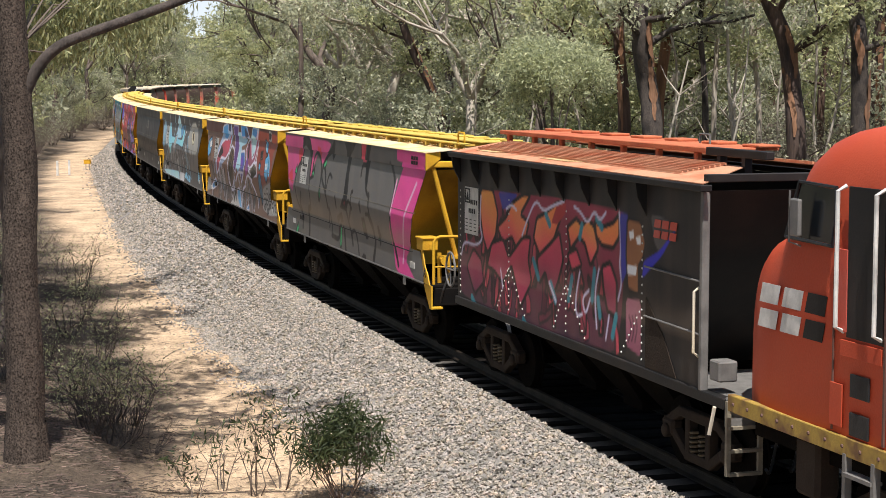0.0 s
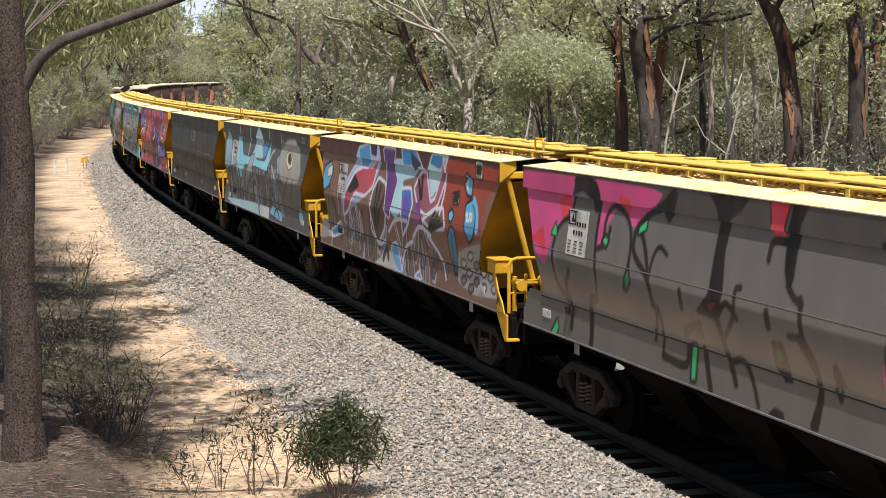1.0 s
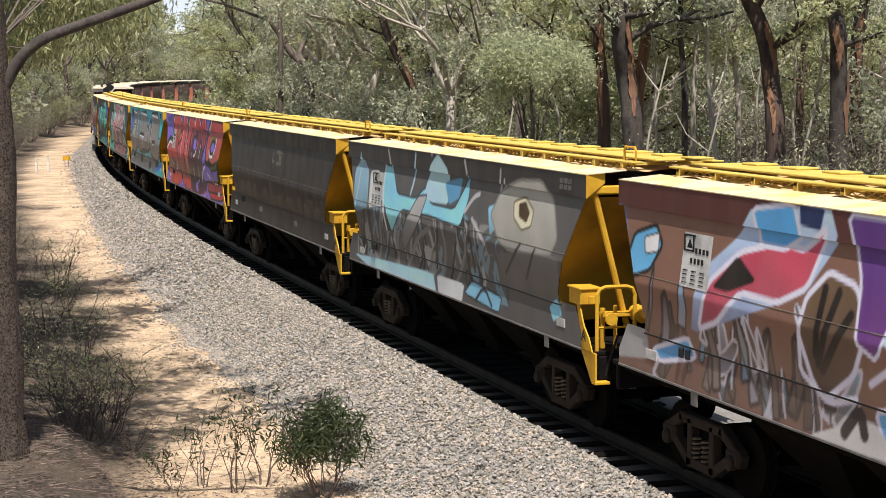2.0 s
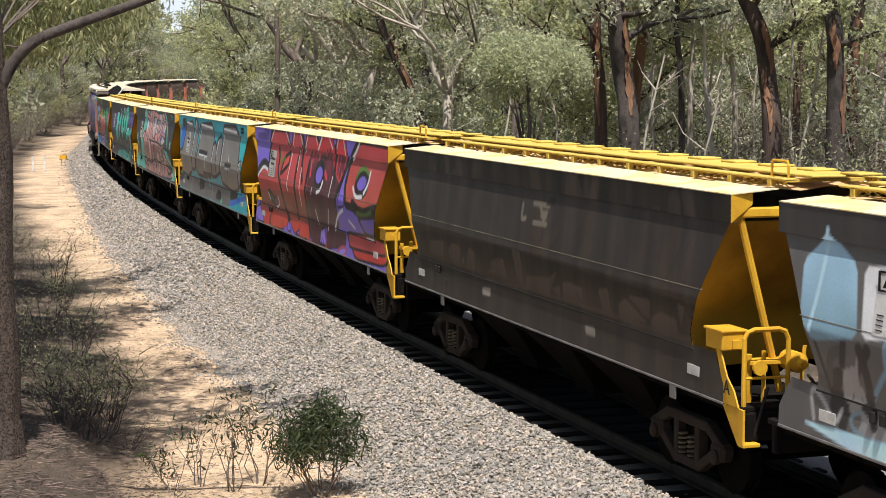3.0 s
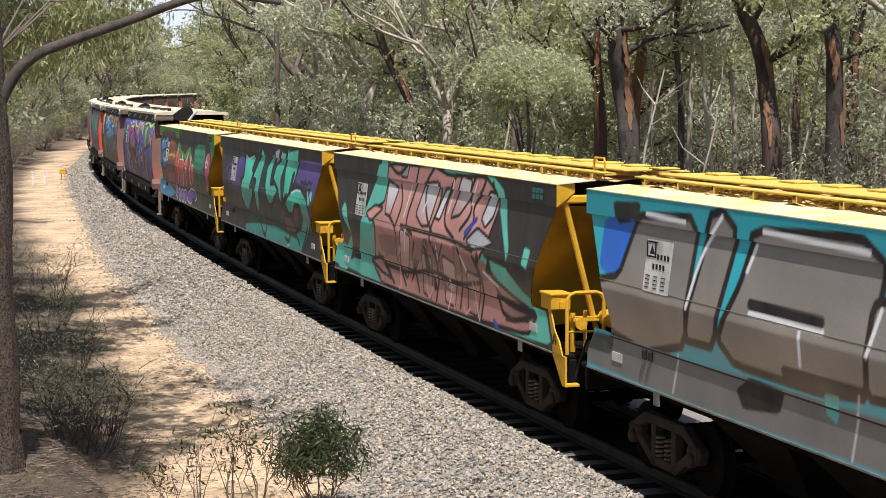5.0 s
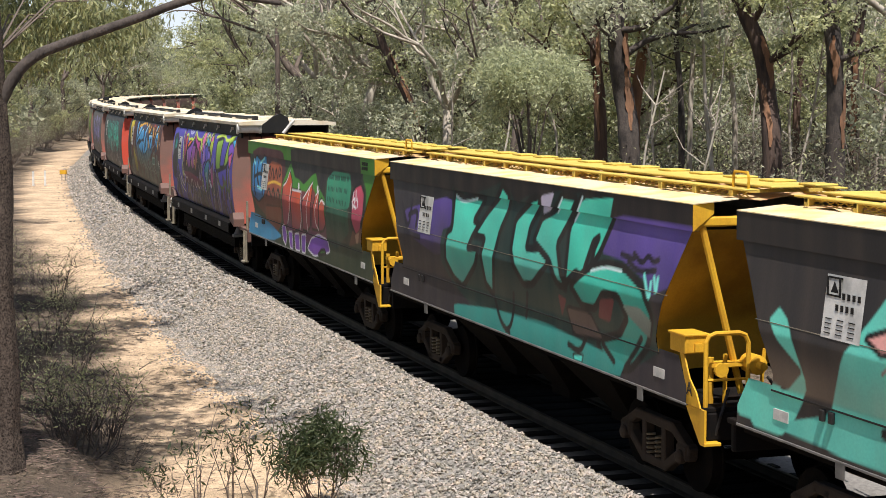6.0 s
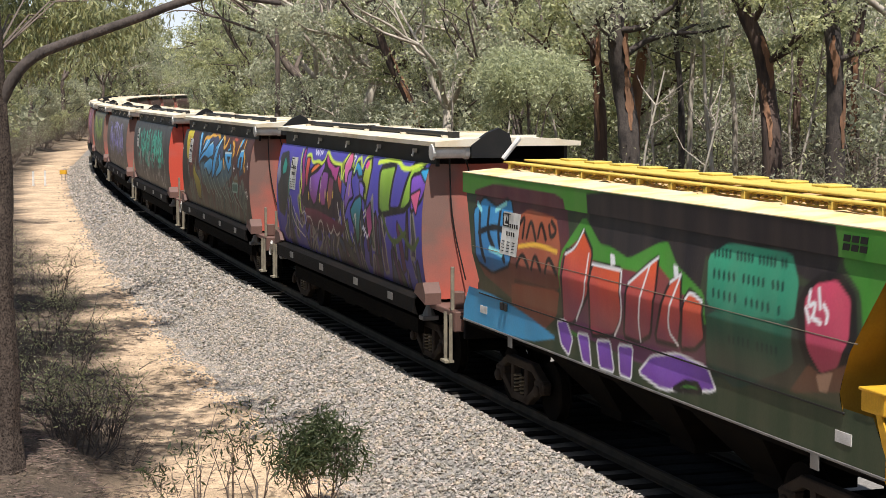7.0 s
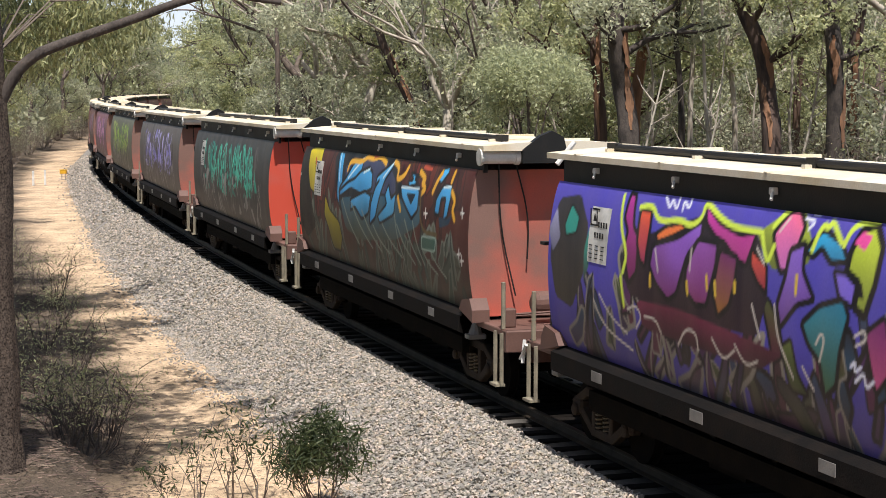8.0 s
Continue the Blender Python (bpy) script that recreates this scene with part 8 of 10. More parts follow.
def painted_hopper(n, label, paint, res=0.026, logo=None, plate=True):
    w = thing("grain_wagon", label, "grain wagon", "yellow-roofed wagons of the train")
    put_kit(HOPPER, w)
    bogies(w)
    P = side_grid(1.82, 3.40, hop_half, hop_y, res)
    part("side_sheet", grid_mesh("side_sheet", P, PAINTED, True, paint(P[..., 0], P[..., 2])), None, w, "spray-painted curved side sheet")
    P = side_grid(3.39, 3.715, lambda z: 6.55 + 0 * z, lambda z: 1.40 + 0.0 * z, res)
    part("eave_band", grid_mesh("eave_band", P, PAINTED, True, paint(P[..., 0], P[..., 2])), None, w, "painted eave band")
    P = side_grid(3.385, 3.39, lambda z: 6.55 + 0 * z, lambda z: 1.30 + (z - 3.385) * 20, 0.1)
    part("eave_lip", grid_mesh("eave_lip", P, BLACK), None, w)
    part("side_lip", Shape().box(-5.66, 5.66, -1.426, -1.39, 1.8, 1.822, 0.004), BLACK, w)
    P = side_grid(1.31, 1.86, lambda z: 6.2 + 0.25 * np.clip((1.86 - z) / 0.35, 0, 1), lambda z: 1.405 + 0.02 * (1.86 - z), res)
    part("skirt", grid_mesh("skirt", P, PAINTED, True, paint(P[..., 0], P[..., 2])), None, w, "painted lower side plate")
    part("skirt_lip", Shape().box(-6.45, 6.45, -1.428, -1.3, 1.28, 1.308, 0.005), GREY, w, "pale worn lower edge")
    part("seam", Shape().box(-5.95, 5.95, -float(hop_y(2.56)) - 0.004, -float(hop_y(2.56)) + 0.02, 2.557, 2.566), TAN, w)
    part("eave_corner", Shape().plate([(6.552, -1.40, 3.712), (6.552, -1.40, 3.39), (6.50, -1.30, 3.39), (6.50, -1.1, 3.6), (6.50, -1.1, 3.75)], (-0.02, 0, 0)), YELLOW, w)
    a = part("end_letter", END_LETTER, None, w, "black end letter A")
    a.matrix_basis = pose(6.47, -1.424, 1.42, 90)
    for x in (-5.6, 5.5):
        part("skirt_tag", Shape().plate([(x, -1.413, 1.5), (x + 0.32, -1.413, 1.5), (x + 0.32, -1.411, 1.62), (x, -1.411, 1.62)], (0, -0.008, 0)), WHITE, w)
    for x in (-4.6, -4.42):
        part("hinge", Shape().box(x, x + 0.08, -1.45, -1.4, 1.66, 1.78, 0.01), BLACK, w)
    if plate:
        side_placard(w, -4.55, -3.8, 2.55, 3.2, hop_y)
    if logo:
        mark(5.55, 3.47, 0.16, -1.404, logo, w)
    vehicles.append((w, n))
    return w


# ---- barrel-sided hopper with a roll-top cover ----
def bar_y(z):
    return 1.16 + 0.33 * np.sqrt(np.clip(1 - ((z - 2.55) / 1.38) ** 2, 0, 1))


def barrel_kit(end_mat):
    k = {}

    def keep(name, sh, mat, label=""):
        k[name] = (fixed(sh.mesh(name, mat)), label)

    zs = [1.36 + i * 0.2 for i in range(13)]
    for sg, nm in ((1, "front"), (-1, "rear")):
        pts = [(sg * 6.2, -float(bar_y(z)) + 0.004, z) for z in zs] + [(sg * 6.2, float(bar_y(z)) - 0.004, z) for z in zs[::-1]]
        keep("end_sheet_" + nm, Shape().plate(pts, (-sg * 0.02, 0, 0)), end_mat, "patched end sheet, red and brown paint")
        keep("platform_" + nm, Shape().box(sg * 6.0, sg * 7.5, -1.3, 1.3, 1.2, 1.3, 0.015).box(sg * 7.42, sg * 7.56, -1.3, 1.3, 0.95, 1.3, 0.02), BROWN)
        keep("coupler_" + nm, coupler_shape(sg * 7.7), UNDER)
        for i, y in enumerate((-1.32, 1.32)):
            keep("stirrup_%s_no%d" % (nm, i), Shape().tube([(sg * 7.4, y, 1.25), (sg * 7.4, y, 0.42), (sg * 7.1, y, 0.42), (sg * 7.1, y, 1.25)], 0.035, 6).box(sg * 7.1, sg * 7.4, y - 0.1, y + 0.06, 0.4, 0.44), TAN, "cream step stirrup")
        keep("grab_post_" + nm, Shape().box(sg * 7.3, sg * 7.36, -1.3, -1.24, 1.3, 2.05, 0.01), TAN, "dusty pale grab post")
        keep("hood_" + nm, Shape().plate([(sg * 5.75, -1.5, 1.45), (sg * 6.45, -1.5, 1.3), (sg * 6.45, -1.5, 1.5), (sg * 6.3, -1.5, 1.68), (sg * 5.9, -1.5, 1.62)], (0, 0.3, 0)), BROWN)
        keep("jack_pad_" + nm, Shape().box(sg * 5.9, sg * 6.15, -1.45, -1.15, 0.98, 1.06, 0.01).disc((sg * 6.02, -1.3, 1.06), (0, 0, 1), [(0, 0.12), (0.18, 0.05)], 10), GREY)
    keep("actuator", Shape().disc((6.42, -1.38, 3.98), (0, 1, 0), [(0, 0.14), (0.05, 0.14), (0.06, 0.11), (0.6, 0.11), (0.61, 0.13), (0.68, 0.13)], 14), WHITE, "white pneumatic cylinder")
    keep("actuator_plate", Shape().plate([(6.5, -0.7, 3.88), (6.5, -0.05, 3.88), (6.5, 0.05, 4.1), (6.5, 0.0, 4.3), (6.5, -0.2, 4.4), (6.5, -0.4, 4.32), (6.5, -0.7, 4.1)], (0.14, 0, 0)), BLACK, "black drive bracket of the cover")
    keep("crank_arm", Shape().tube([(6.72, -0.15, 3.86), (6.72, 0.15, 4.22)], 0.045, 8), WHITE)
    keep("air_tank", Shape().disc((6.75, -0.55, 1.62), (0, 1, 0), [(-0.04, 0.1), (0, 0.17), (0.05, 0.2), (1.0, 0.2), (1.05, 0.17), (1.09, 0.1)], 16), BROWN, "brown air tank")
    for i, (a, b, c) in enumerate((((6.3, -1.0, 3.85), (6.24, -0.95, 2.8), (6.3, -0.7, 1.7)), ((6.3, -0.7, 3.85), (6.24, -0.45, 3.0), (6.3, -0.5, 2.3)))):
        keep("hose_no%d" % i, Shape().tube(smooth_line((a, b, c), 2), 0.014, 6), BLACK)
    keep("valve_gear", Shape().box(7.0, 7.2, -1.2, -1.0, 1.3, 1.6, 0.02).tube([(6.9, -1.0, 1.45), (6.9, -0.2, 1.45), (6.9, -0.2, 1.62)], 0.025, 6).tube([(7.1, -1.1, 1.5), (7.1, -0.3, 1.52)], 0.02, 6), BROWN)
    keep("brake_wheel_post", Shape().box(-7.35, -7.27, -1.0, -0.92, 1.3, 2.75, 0.01).box(-7.4, -7.2, -1.15, -0.8, 2.75, 2.8, 0.01), BLACK, "black post with a small step")
    keep("brake_handle", Shape().tube([(-7.5, -1.35, 1.3), (-7.45, -1.4, 0.95)], 0.03, 6).tube([(-7.3, -1.4, 1.25), (-7.55, -1.4, 1.0)], 0.028, 6), WHITE)
    eb = Shape()
    for y in (-1.2, 1.2):
        eb.box(-6.25, 6.25, y - 0.03, y + 0.03, 3.72, 4.1)
    keep("eave_panel", eb, BLACK)
    cv = Shape()
    ys = [(-1.36, 4.08), (-1.36, 4.16), (-0.9, 4.2), (-0.4, 4.23), (0.4, 4.23), (0.9, 4.2), (1.36, 4.16), (1.36, 4.08)]
    for x in (-6.6, 6.6):
        cv.v += [(x, y, z) for y, z in ys]
    cv.f = [(j, j + 1, 8 + j + 1, 8 + j) for j in range(7)] + [(7, 0, 8, 15), tuple(range(7, -1, -1)), tuple(range(8, 16))]
    keep("cover", cv, CREAM, "cream roll-top cover with dusty streaks")
    for i, x in enumerate(np.arange(-5.5, 6.0, 2.75)):
        keep("cover_bow_no%d" % i, Shape().box(x - 0.04, x + 0.04, -1.37, 1.37, 4.16, 4.175).box(x - 0.04, x + 0.04, -0.9, 0.9, 4.2, 4.245), CREAM)
    keep("cover_rail", Shape().tube([(-5.6, -0.75, 4.26), (5.8, -0.75, 4.26)], 0.05, 8).box(-5.7, -5.4, -0.8, -0.7, 4.2, 4.32).box(-0.1, 0.1, -0.81, -0.69, 4.2, 4.32).box(5.6, 5.9, -0.81, -0.69, 4.2, 4.32), BLACK, "black rail along the cover")
    for i in range(5):
        x = -5.0 + i * 2.5
        keep("clamp_no%d" % i, Shape().box(x - 0.05, x + 0.05, -1.3, -1.22, 3.92, 4.0, 0.012).tube([(x + 0.04, -1.3, 3.94), (x + 0.1, -1.34, 3.87)], 0.02, 5), WHITE)
    sk = Shape()
    pr = [(-1.2, 1.5), (-1.56, 1.36), (-1.56, 1.1), (-1.5, 1.08)]
    for x in (-5.9, 5.9):
        sk.v += [(x, y, z) for y, z in pr] + [(x, y + 0.03, z - 0.02) for y, z in pr[::-1]]
    sk.f = [(j, (j + 1) % 8, 8 + (j + 1) % 8, 8 + j) for j in range(8)] + [tuple(range(7, -1, -1)), tuple(range(8, 16))]
    keep("running_board", sk, SOOT, "dusty dark flared sill")
    for i, x in enumerate((-4.4, -1.4, 1.6, 4.2)):
        keep("reflector_no%d" % i, Shape().box(x, x + 0.34, -1.568, -1.558, 1.17, 1.31, 0.003), GREY)
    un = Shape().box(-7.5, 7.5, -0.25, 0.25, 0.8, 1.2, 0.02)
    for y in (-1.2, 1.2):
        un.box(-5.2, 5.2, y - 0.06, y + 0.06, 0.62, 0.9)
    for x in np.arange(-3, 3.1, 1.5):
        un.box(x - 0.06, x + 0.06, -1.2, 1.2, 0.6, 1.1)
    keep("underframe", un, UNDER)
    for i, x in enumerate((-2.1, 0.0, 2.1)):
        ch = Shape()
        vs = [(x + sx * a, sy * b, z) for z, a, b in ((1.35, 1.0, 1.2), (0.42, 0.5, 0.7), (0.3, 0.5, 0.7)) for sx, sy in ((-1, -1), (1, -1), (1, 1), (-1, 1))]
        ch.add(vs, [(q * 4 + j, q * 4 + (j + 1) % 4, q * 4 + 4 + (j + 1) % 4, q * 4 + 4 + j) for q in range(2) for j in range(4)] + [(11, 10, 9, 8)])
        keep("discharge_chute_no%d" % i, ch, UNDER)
    fs = Shape()
    for x in (-6.19, 6.19):
        fs.v += [(x, float(bar_y(z)), z) for z in zs]
    fs.f = [(j, j + 1, 13 + j + 1, 13 + j) for j in range(12)]
    fs.smooth = True
    keep("far_side", fs, BROWN)
    return k


END_PATCH = material("red_patched_brown", lin("7e6056"), 0.75, vary=0.25, scale=0.9, other=lin("d25e4a"), bump=0.1, mix_scale=0.5, spec=0.3)
BARREL = barrel_kit(END_PATCH)


def barrel_hopper(n, label, paint, res=0.028):
    w = thing("grain_wagon", label, "grain wagon", "roll-top wagons of the train")
    put_kit(BARREL, w)
    bogies(w, 5.2)
    P = side_grid(1.36, 3.77, lambda z: 6.2 + 0 * z, bar_y, res)
    part("side_sheet", grid_mesh("side_sheet", P, PAINTED, True, paint(P[..., 0], P[..., 2])), None, w, "spray-painted barrel side")
    if n == 12:
        for o in w.children:
            if o.name.startswith("end_sheet"):
                o.data = o.data.copy()
                o.data.materials[0] = RED
                tagged(o, "faded red end sheet")
    if res < 0.05:
        side_placard(w, -4.75, -4.1, 2.75, 3.5, bar_y)
    vehicles.append((w, n))
    return w
# ---------------- the wagons, front to back ----------------
RIVET = fixed(Shape().disc((0, 0, 0), (0, -1, 0), [(0, 0.017), (0.012, 0.012)], 6).mesh("rivet", WHITE))


def black_hopper(paint):
    w = thing("grain_wagon", "black ribbed open grain wagon with rusty orange roof and graffiti", "grain wagon", "wagons behind the locomotive")
    P = side_grid(1.3, 3.74, lambda z: 5.65 + 0 * z, lambda z: 1.40 + 0 * z, 0.03)
    P[..., 0] = -5.65 + (P[..., 0] + 5.65) * (9.85 / 11.3)
    part("side_sheet", grid_mesh("side_sheet", P, PAINTED, False, paint(P[..., 0], P[..., 2])), None, w, "black side sheet with orange and red graffiti")
    part("far_side", Shape().box(-5.65, 4.3, 1.38, 1.40, 1.3, 3.74), BLACK, w)
    part("side_sill", Shape().box(-5.7, 4.9, -1.44, -1.3, 1.18, 1.31, 0.01), BLACK, w)
    part("end_sheet", Shape().plate([(-5.6, -1.38, 3.74), (-5.6, 1.38, 3.74), (-4.8, 1.38, 1.4), (-4.8, -1.38, 1.4)], (0.02, 0, 0)), BLACK, w)
    part("slope_sheet", Shape().plate([(4.3, -1.36, 3.74), (4.3, 1.36, 3.74), (2.55, 1.36, 1.35), (2.55, -1.36, 1.35)], (-0.02, 0, 0)), BLACK, w, "black sloping end sheet")
    part("lower_panel", Shape().plate([(2.52, -1.412, 1.32), (3.5, -1.412, 1.32), (3.1, -1.412, 1.8), (2.52, -1.412, 2.25)], (0, 0.008, 0)), DUSTY, w, "dusty grey-brown lower corner panel")
    for i, x in enumerate(np.linspace(-5.55, 2.45, 9)):
        part("rib", Shape().plate([(x, -1.40, 3.74), (x, -1.56, 3.74), (x, -1.53, 3.55), (x, -1.40, 3.3)], (0.05, 0, 0)), BLACK, w)
    for x in (-5.5, -2.95, -0.4, 2.38):
        for z in np.arange(1.4, 3.25, 0.11):
            part("rivet", RIVET, None, w).location = (x, -1.40, z)
    for x0, x1 in ((-2.95, -2.2), (-2.95, -3.5), (-0.4, 0.35), (-0.4, -0.9), (2.38, 1.7)):
        for k in np.linspace(0.11, 1, 8):
            part("rivet", RIVET, None, w).location = (x0 + (x1 - x0) * k, -1.40, 2.1 - 0.7 * k)
    for y in (-1, 1):
        part("eave_beam", Shape().box(-5.75, 4.45, y * 1.40, y * 1.56, 3.74, 3.82, 0.01), BLACK, w)
        part("roof_sheet", Shape().plate([(-5.7, y * 1.5, 3.825), (4.4, y * 1.5, 3.825), (3.6, y * 0.55, 3.98), (-5.7, y * 0.55, 3.98)], (0, 0, 0.012)), PALE_RUST, w, "rusty orange sloping roof sheet")
        sl = Shape()
        for k in range(9):
            yy = y * (0.62 + k * 0.075)
            sl.box(-5.2 + k * 0.02, 3.2, yy - 0.012, yy + 0.012, 3.85 + 0.16 * (1.5 - abs(yy)) , 3.88 + 0.16 * (1.5 - abs(yy)))
        part("roof_grating", sl, PALE_RUST, w)
    part("walkway", Shape().box(-5.7, 2.6, -0.45, 0.45, 4.14, 4.18, 0.01).box(-5.7, 2.6, -0.62, -0.5, 4.12, 4.19, 0.01), RUST, w, "rust-orange roof walkway")
    for x in np.linspace(-5.4, 2.2, 7):
        part("walkway_post", Shape().box(x - 0.05, x + 0.05, -0.58, -0.5, 3.97, 4.12, 0.01), RUST, w)
        part("hatch_tab", Shape().box(x, x + 0.5, 0.1, 0.42, 4.18, 4.22, 0.012), RUST, w)
    part("roof_frame", Shape().box(2.6, 4.3, -0.62, -0.5, 4.1, 4.2, 0.01).box(4.2, 4.3, -1.4, 1.4, 3.84, 3.94, 0.01).box(2.9, 3.0, -0.6, -0.5, 3.9, 4.1).box(3.6, 3.7, -0.6, -0.5, 3.86, 4.1), BLACK, w, "grey-black frame at the roof's end")
    part("roof_handle", Shape().tube([(2.6, -0.56, 4.24), (2.6, -0.56, 4.36), (2.3, -0.56, 4.36), (2.3, -0.56, 4.24)], 0.016, 6), GREY, w)
    part("grain_streak", Shape().plate([(-5.0, -1.3, 3.873), (-2.2, -0.75, 3.962), (-1.8, -0.75, 3.962), (-4.0, -1.32, 3.872)], (0, 0, 0.006)), GRAIN, w, "pale spilt grain")
    part("grain_streak", Shape().plate([(-1.9, -1.3, 3.873), (1.4, -0.75, 3.962), (1.9, -0.75, 3.962), (-0.6, -1.32, 3.872)], (0, 0, 0.006)), GRAIN, w, "pale spilt grain")
    part("corner_post", Shape().box(4.2, 4.28, -1.44, -1.34, 1.3, 3.74, 0.01), GREY, w)
    part("grab_rail", Shape().tube([(4.12, -1.4, 2.55), (4.12, -1.47, 2.5), (4.12, -1.47, 1.75), (4.12, -1.4, 1.7)], 0.018, 6), CREAM, w)
    for z in (2.65, 2.0):
        part("stay_rod", Shape().tube([(2.5, -1.42, z), (4.2, -1.42, z - 0.02)], 0.014, 6), GREY, w)
    part("platform", Shape().box(3.0, 4.95, -1.4, 1.4, 1.2, 1.3, 0.01).box(4.85, 5.0, -1.4, 1.4, 0.95, 1.32, 0.02), GREY, w, "dusty grey end platform")
    part("valve_box", Shape().box(4.32, 4.6, -1.35, -1.1, 1.45, 1.7, 0.02), GREY, w)
    part("air_tank", Shape().disc((4.7, -0.6, 1.65), (0, 1, 0), [(0, 0.1), (0.06, 0.2), (0.9, 0.2), (0.96, 0.1)], 14), GREY, w)
    lad = Shape()
    for y in (-1.42, -1.0):
        lad.box(4.98, 5.03, y - 0.028, y + 0.028, 0.4, 1.3)
    for z in (0.42, 0.7, 0.98, 1.24):
        lad.box(4.98, 5.06, -1.42, -1.0, z - 0.018, z + 0.018)
    part("end_ladder", lad, TAN, w, "dusty cream end ladder")
    part("brake_handle", Shape().tube([(4.8, -1.5, 1.2), (4.7, -1.52, 0.85)], 0.025, 6), CREAM, w)
    part("underframe", Shape().box(-6.6, 5.0, -0.25, 0.25, 0.8, 1.2), UNDER, w)
    for x in (-1.8, 0.0, 1.6):
        ch = Shape()
        vs = [(x + sx * a, sy * b, z) for z, a, b in ((1.35, 0.85, 1.3), (0.42, 0.35, 0.5), (0.3, 0.35, 0.5)) for sx, sy in ((-1, -1), (1, -1), (1, 1), (-1, 1))]
        ch.add(vs, [(q * 4 + j, q * 4 + (j + 1) % 4, q * 4 + 4 + (j + 1) % 4, q * 4 + 4 + j) for q in range(2) for j in range(4)] + [(11, 10, 9, 8)])
        part("discharge_chute", fixed(ch.mesh("chute", UNDER)), None, w)
    bogie(w, -4.5)
    bogie(w, 3.4)
    part("coupler", coupler_shape(5.1), UNDER, w)
    part("coupler", coupler_shape(-6.7), UNDER, w)
    part("hand_brake_wheel", Shape().tube([(-5.9 + 0.26 * math.cos(a), -1.46, 1.75 + 0.3 * math.sin(a)) for a in np.linspace(0, 6.283, 19)], 0.02, 6).tube([(-5.9, -1.46, 1.45), (-5.9, -1.46, 2.05)], 0.015, 5).tube([(-6.16, -1.46, 1.75), (-5.64, -1.46, 1.75)], 0.015, 5).tube([(-5.9, -1.46, 1.75), (-5.9, -1.2, 1.75)], 0.03, 6), GREY, w, "grey hand brake wheel")
    side_placard(w, -5.25, -4.5, 2.45, 3.25, lambda z: 1.402)
    mark(2.75, 3.05, 0.24, -1.41, RED, w)
    vehicles.append((w, 0))


def locomotive():
    """A streamlined diesel: rounded nose and roof, cab window, black plate as the doorway with rails, sill, bogie."""
    w = thing("locomotive", "faded red diesel locomotive with rounded nose and white handrails", "locomotive")
    xs = [-9.5, -9.42, -9.25, -9.0, -8.7, -8.35, -8.1, -7.9, -7.65, -7.4, -7.1, -6.8, -6.5, -4.5, -2.0, 2.0, 6.0, 9.0]
    top = [2.35, 2.75, 3.02, 3.2, 3.32, 3.40, 3.48, 4.0, 4.36, 4.5, 4.58, 4.62, 4.64, 4.66, 4.66, 4.66, 4.66, 4.66]
    wid = [0.5, 0.8, 1.02, 1.2, 1.33, 1.42, 1.44, 1.45, 1.46, 1.46, 1.46, 1.46, 1.46, 1.46, 1.46, 1.46, 1.46, 1.46]
    m, sh = 25, Shape()
    for x, t, hw in zip(xs, top, wid):
        for j in range(m):
            a = math.pi * j / (m - 1)
            c, s = math.cos(a), math.sin(a)
            e = 0.34 if x < -7.7 else 0.3
            y = -hw * (abs(c) ** e) * (1 if c >= 0 else -1)
            z = 1.3 + (t - 1.3) * (abs(s) ** 0.42)
            sh.v.append((x, y, z))
    k = len(xs)
    sh.f = [(i * m + j, i * m + j + 1, (i + 1) * m + j + 1, (i + 1) * m + j) for i in range(k - 1) for j in range(m - 1)]
    sh.f += [tuple(range(m - 1, -1, -1)), tuple(range((k - 1) * m, k * m))]
    sh.f += [(i * m, (i + 1) * m, (i + 1) * m + m - 1, i * m + m - 1) for i in range(k - 1)]
    sh.smooth = True
    part("body", fixed(sh.mesh("body", LOCO)), None, w, "faded orange-red body with rounded nose and roof")
    part("cab_window", Shape().plate([(-7.72, -1.462, 3.4), (-6.75, -1.472, 3.38), (-6.75, -1.44, 3.95), (-7.5, -1.43, 3.97)], (0, -0.012, 0)), GLASS_DARK, w, "dark cab side window")
    part("window_frame", Shape().tube([(-7.74, -1.48, 3.38), (-6.73, -1.49, 3.36), (-6.73, -1.455, 3.97), (-7.52, -1.445, 3.99), (-7.74, -1.48, 3.38)], 0.022, 6), RUBBER, w)
    part("windscreen", Shape().plate([(-8.02, -1.2, 3.52), (-8.02, -0.12, 3.55), (-7.72, -0.12, 4.12), (-7.72, -1.1, 4.04)], (-0.04, 0, 0.02)), GLASS_DARK, w)
    part("mirror", Shape().box(-7.42, -7.22, -1.62, -1.57, 3.42, 3.82, 0.02).tube([(-7.45, -1.46, 3.3), (-7.45, -1.6, 3.35), (-7.45, -1.6, 3.9)], 0.012, 6), GREY, w, "grey rear-view mirror")
    # no recess is cut; a flat black plate gives the doorway's shade
    part("door", Shape().box(-6.45, -5.75, -1.475, -1.45, 2.45, 4.0, 0.005), BLACK, w, "black plate standing for the shaded cab doorway")
    part("door_panel", Shape().box(-6.68, -6.44, -1.482, -1.46, 2.5, 3.35, 0.005), RED, w)
    for x in (-6.52, -5.78):
        part("handrail", Shape().tube([(x, -1.46, 2.5), (x, -1.56, 2.55), (x, -1.56, 3.95), (x, -1.46, 4.0)], 0.024, 8), WHITE, w, "white handrail")
    lv = Shape()
    for z in np.arange(2.6, 3.95, 0.07):
        lv.box(-5.6, -4.4, -1.49, -1.46, z, z + 0.04)
    part("louvre", lv, BROWN, w, "rust-brown louvred grille")
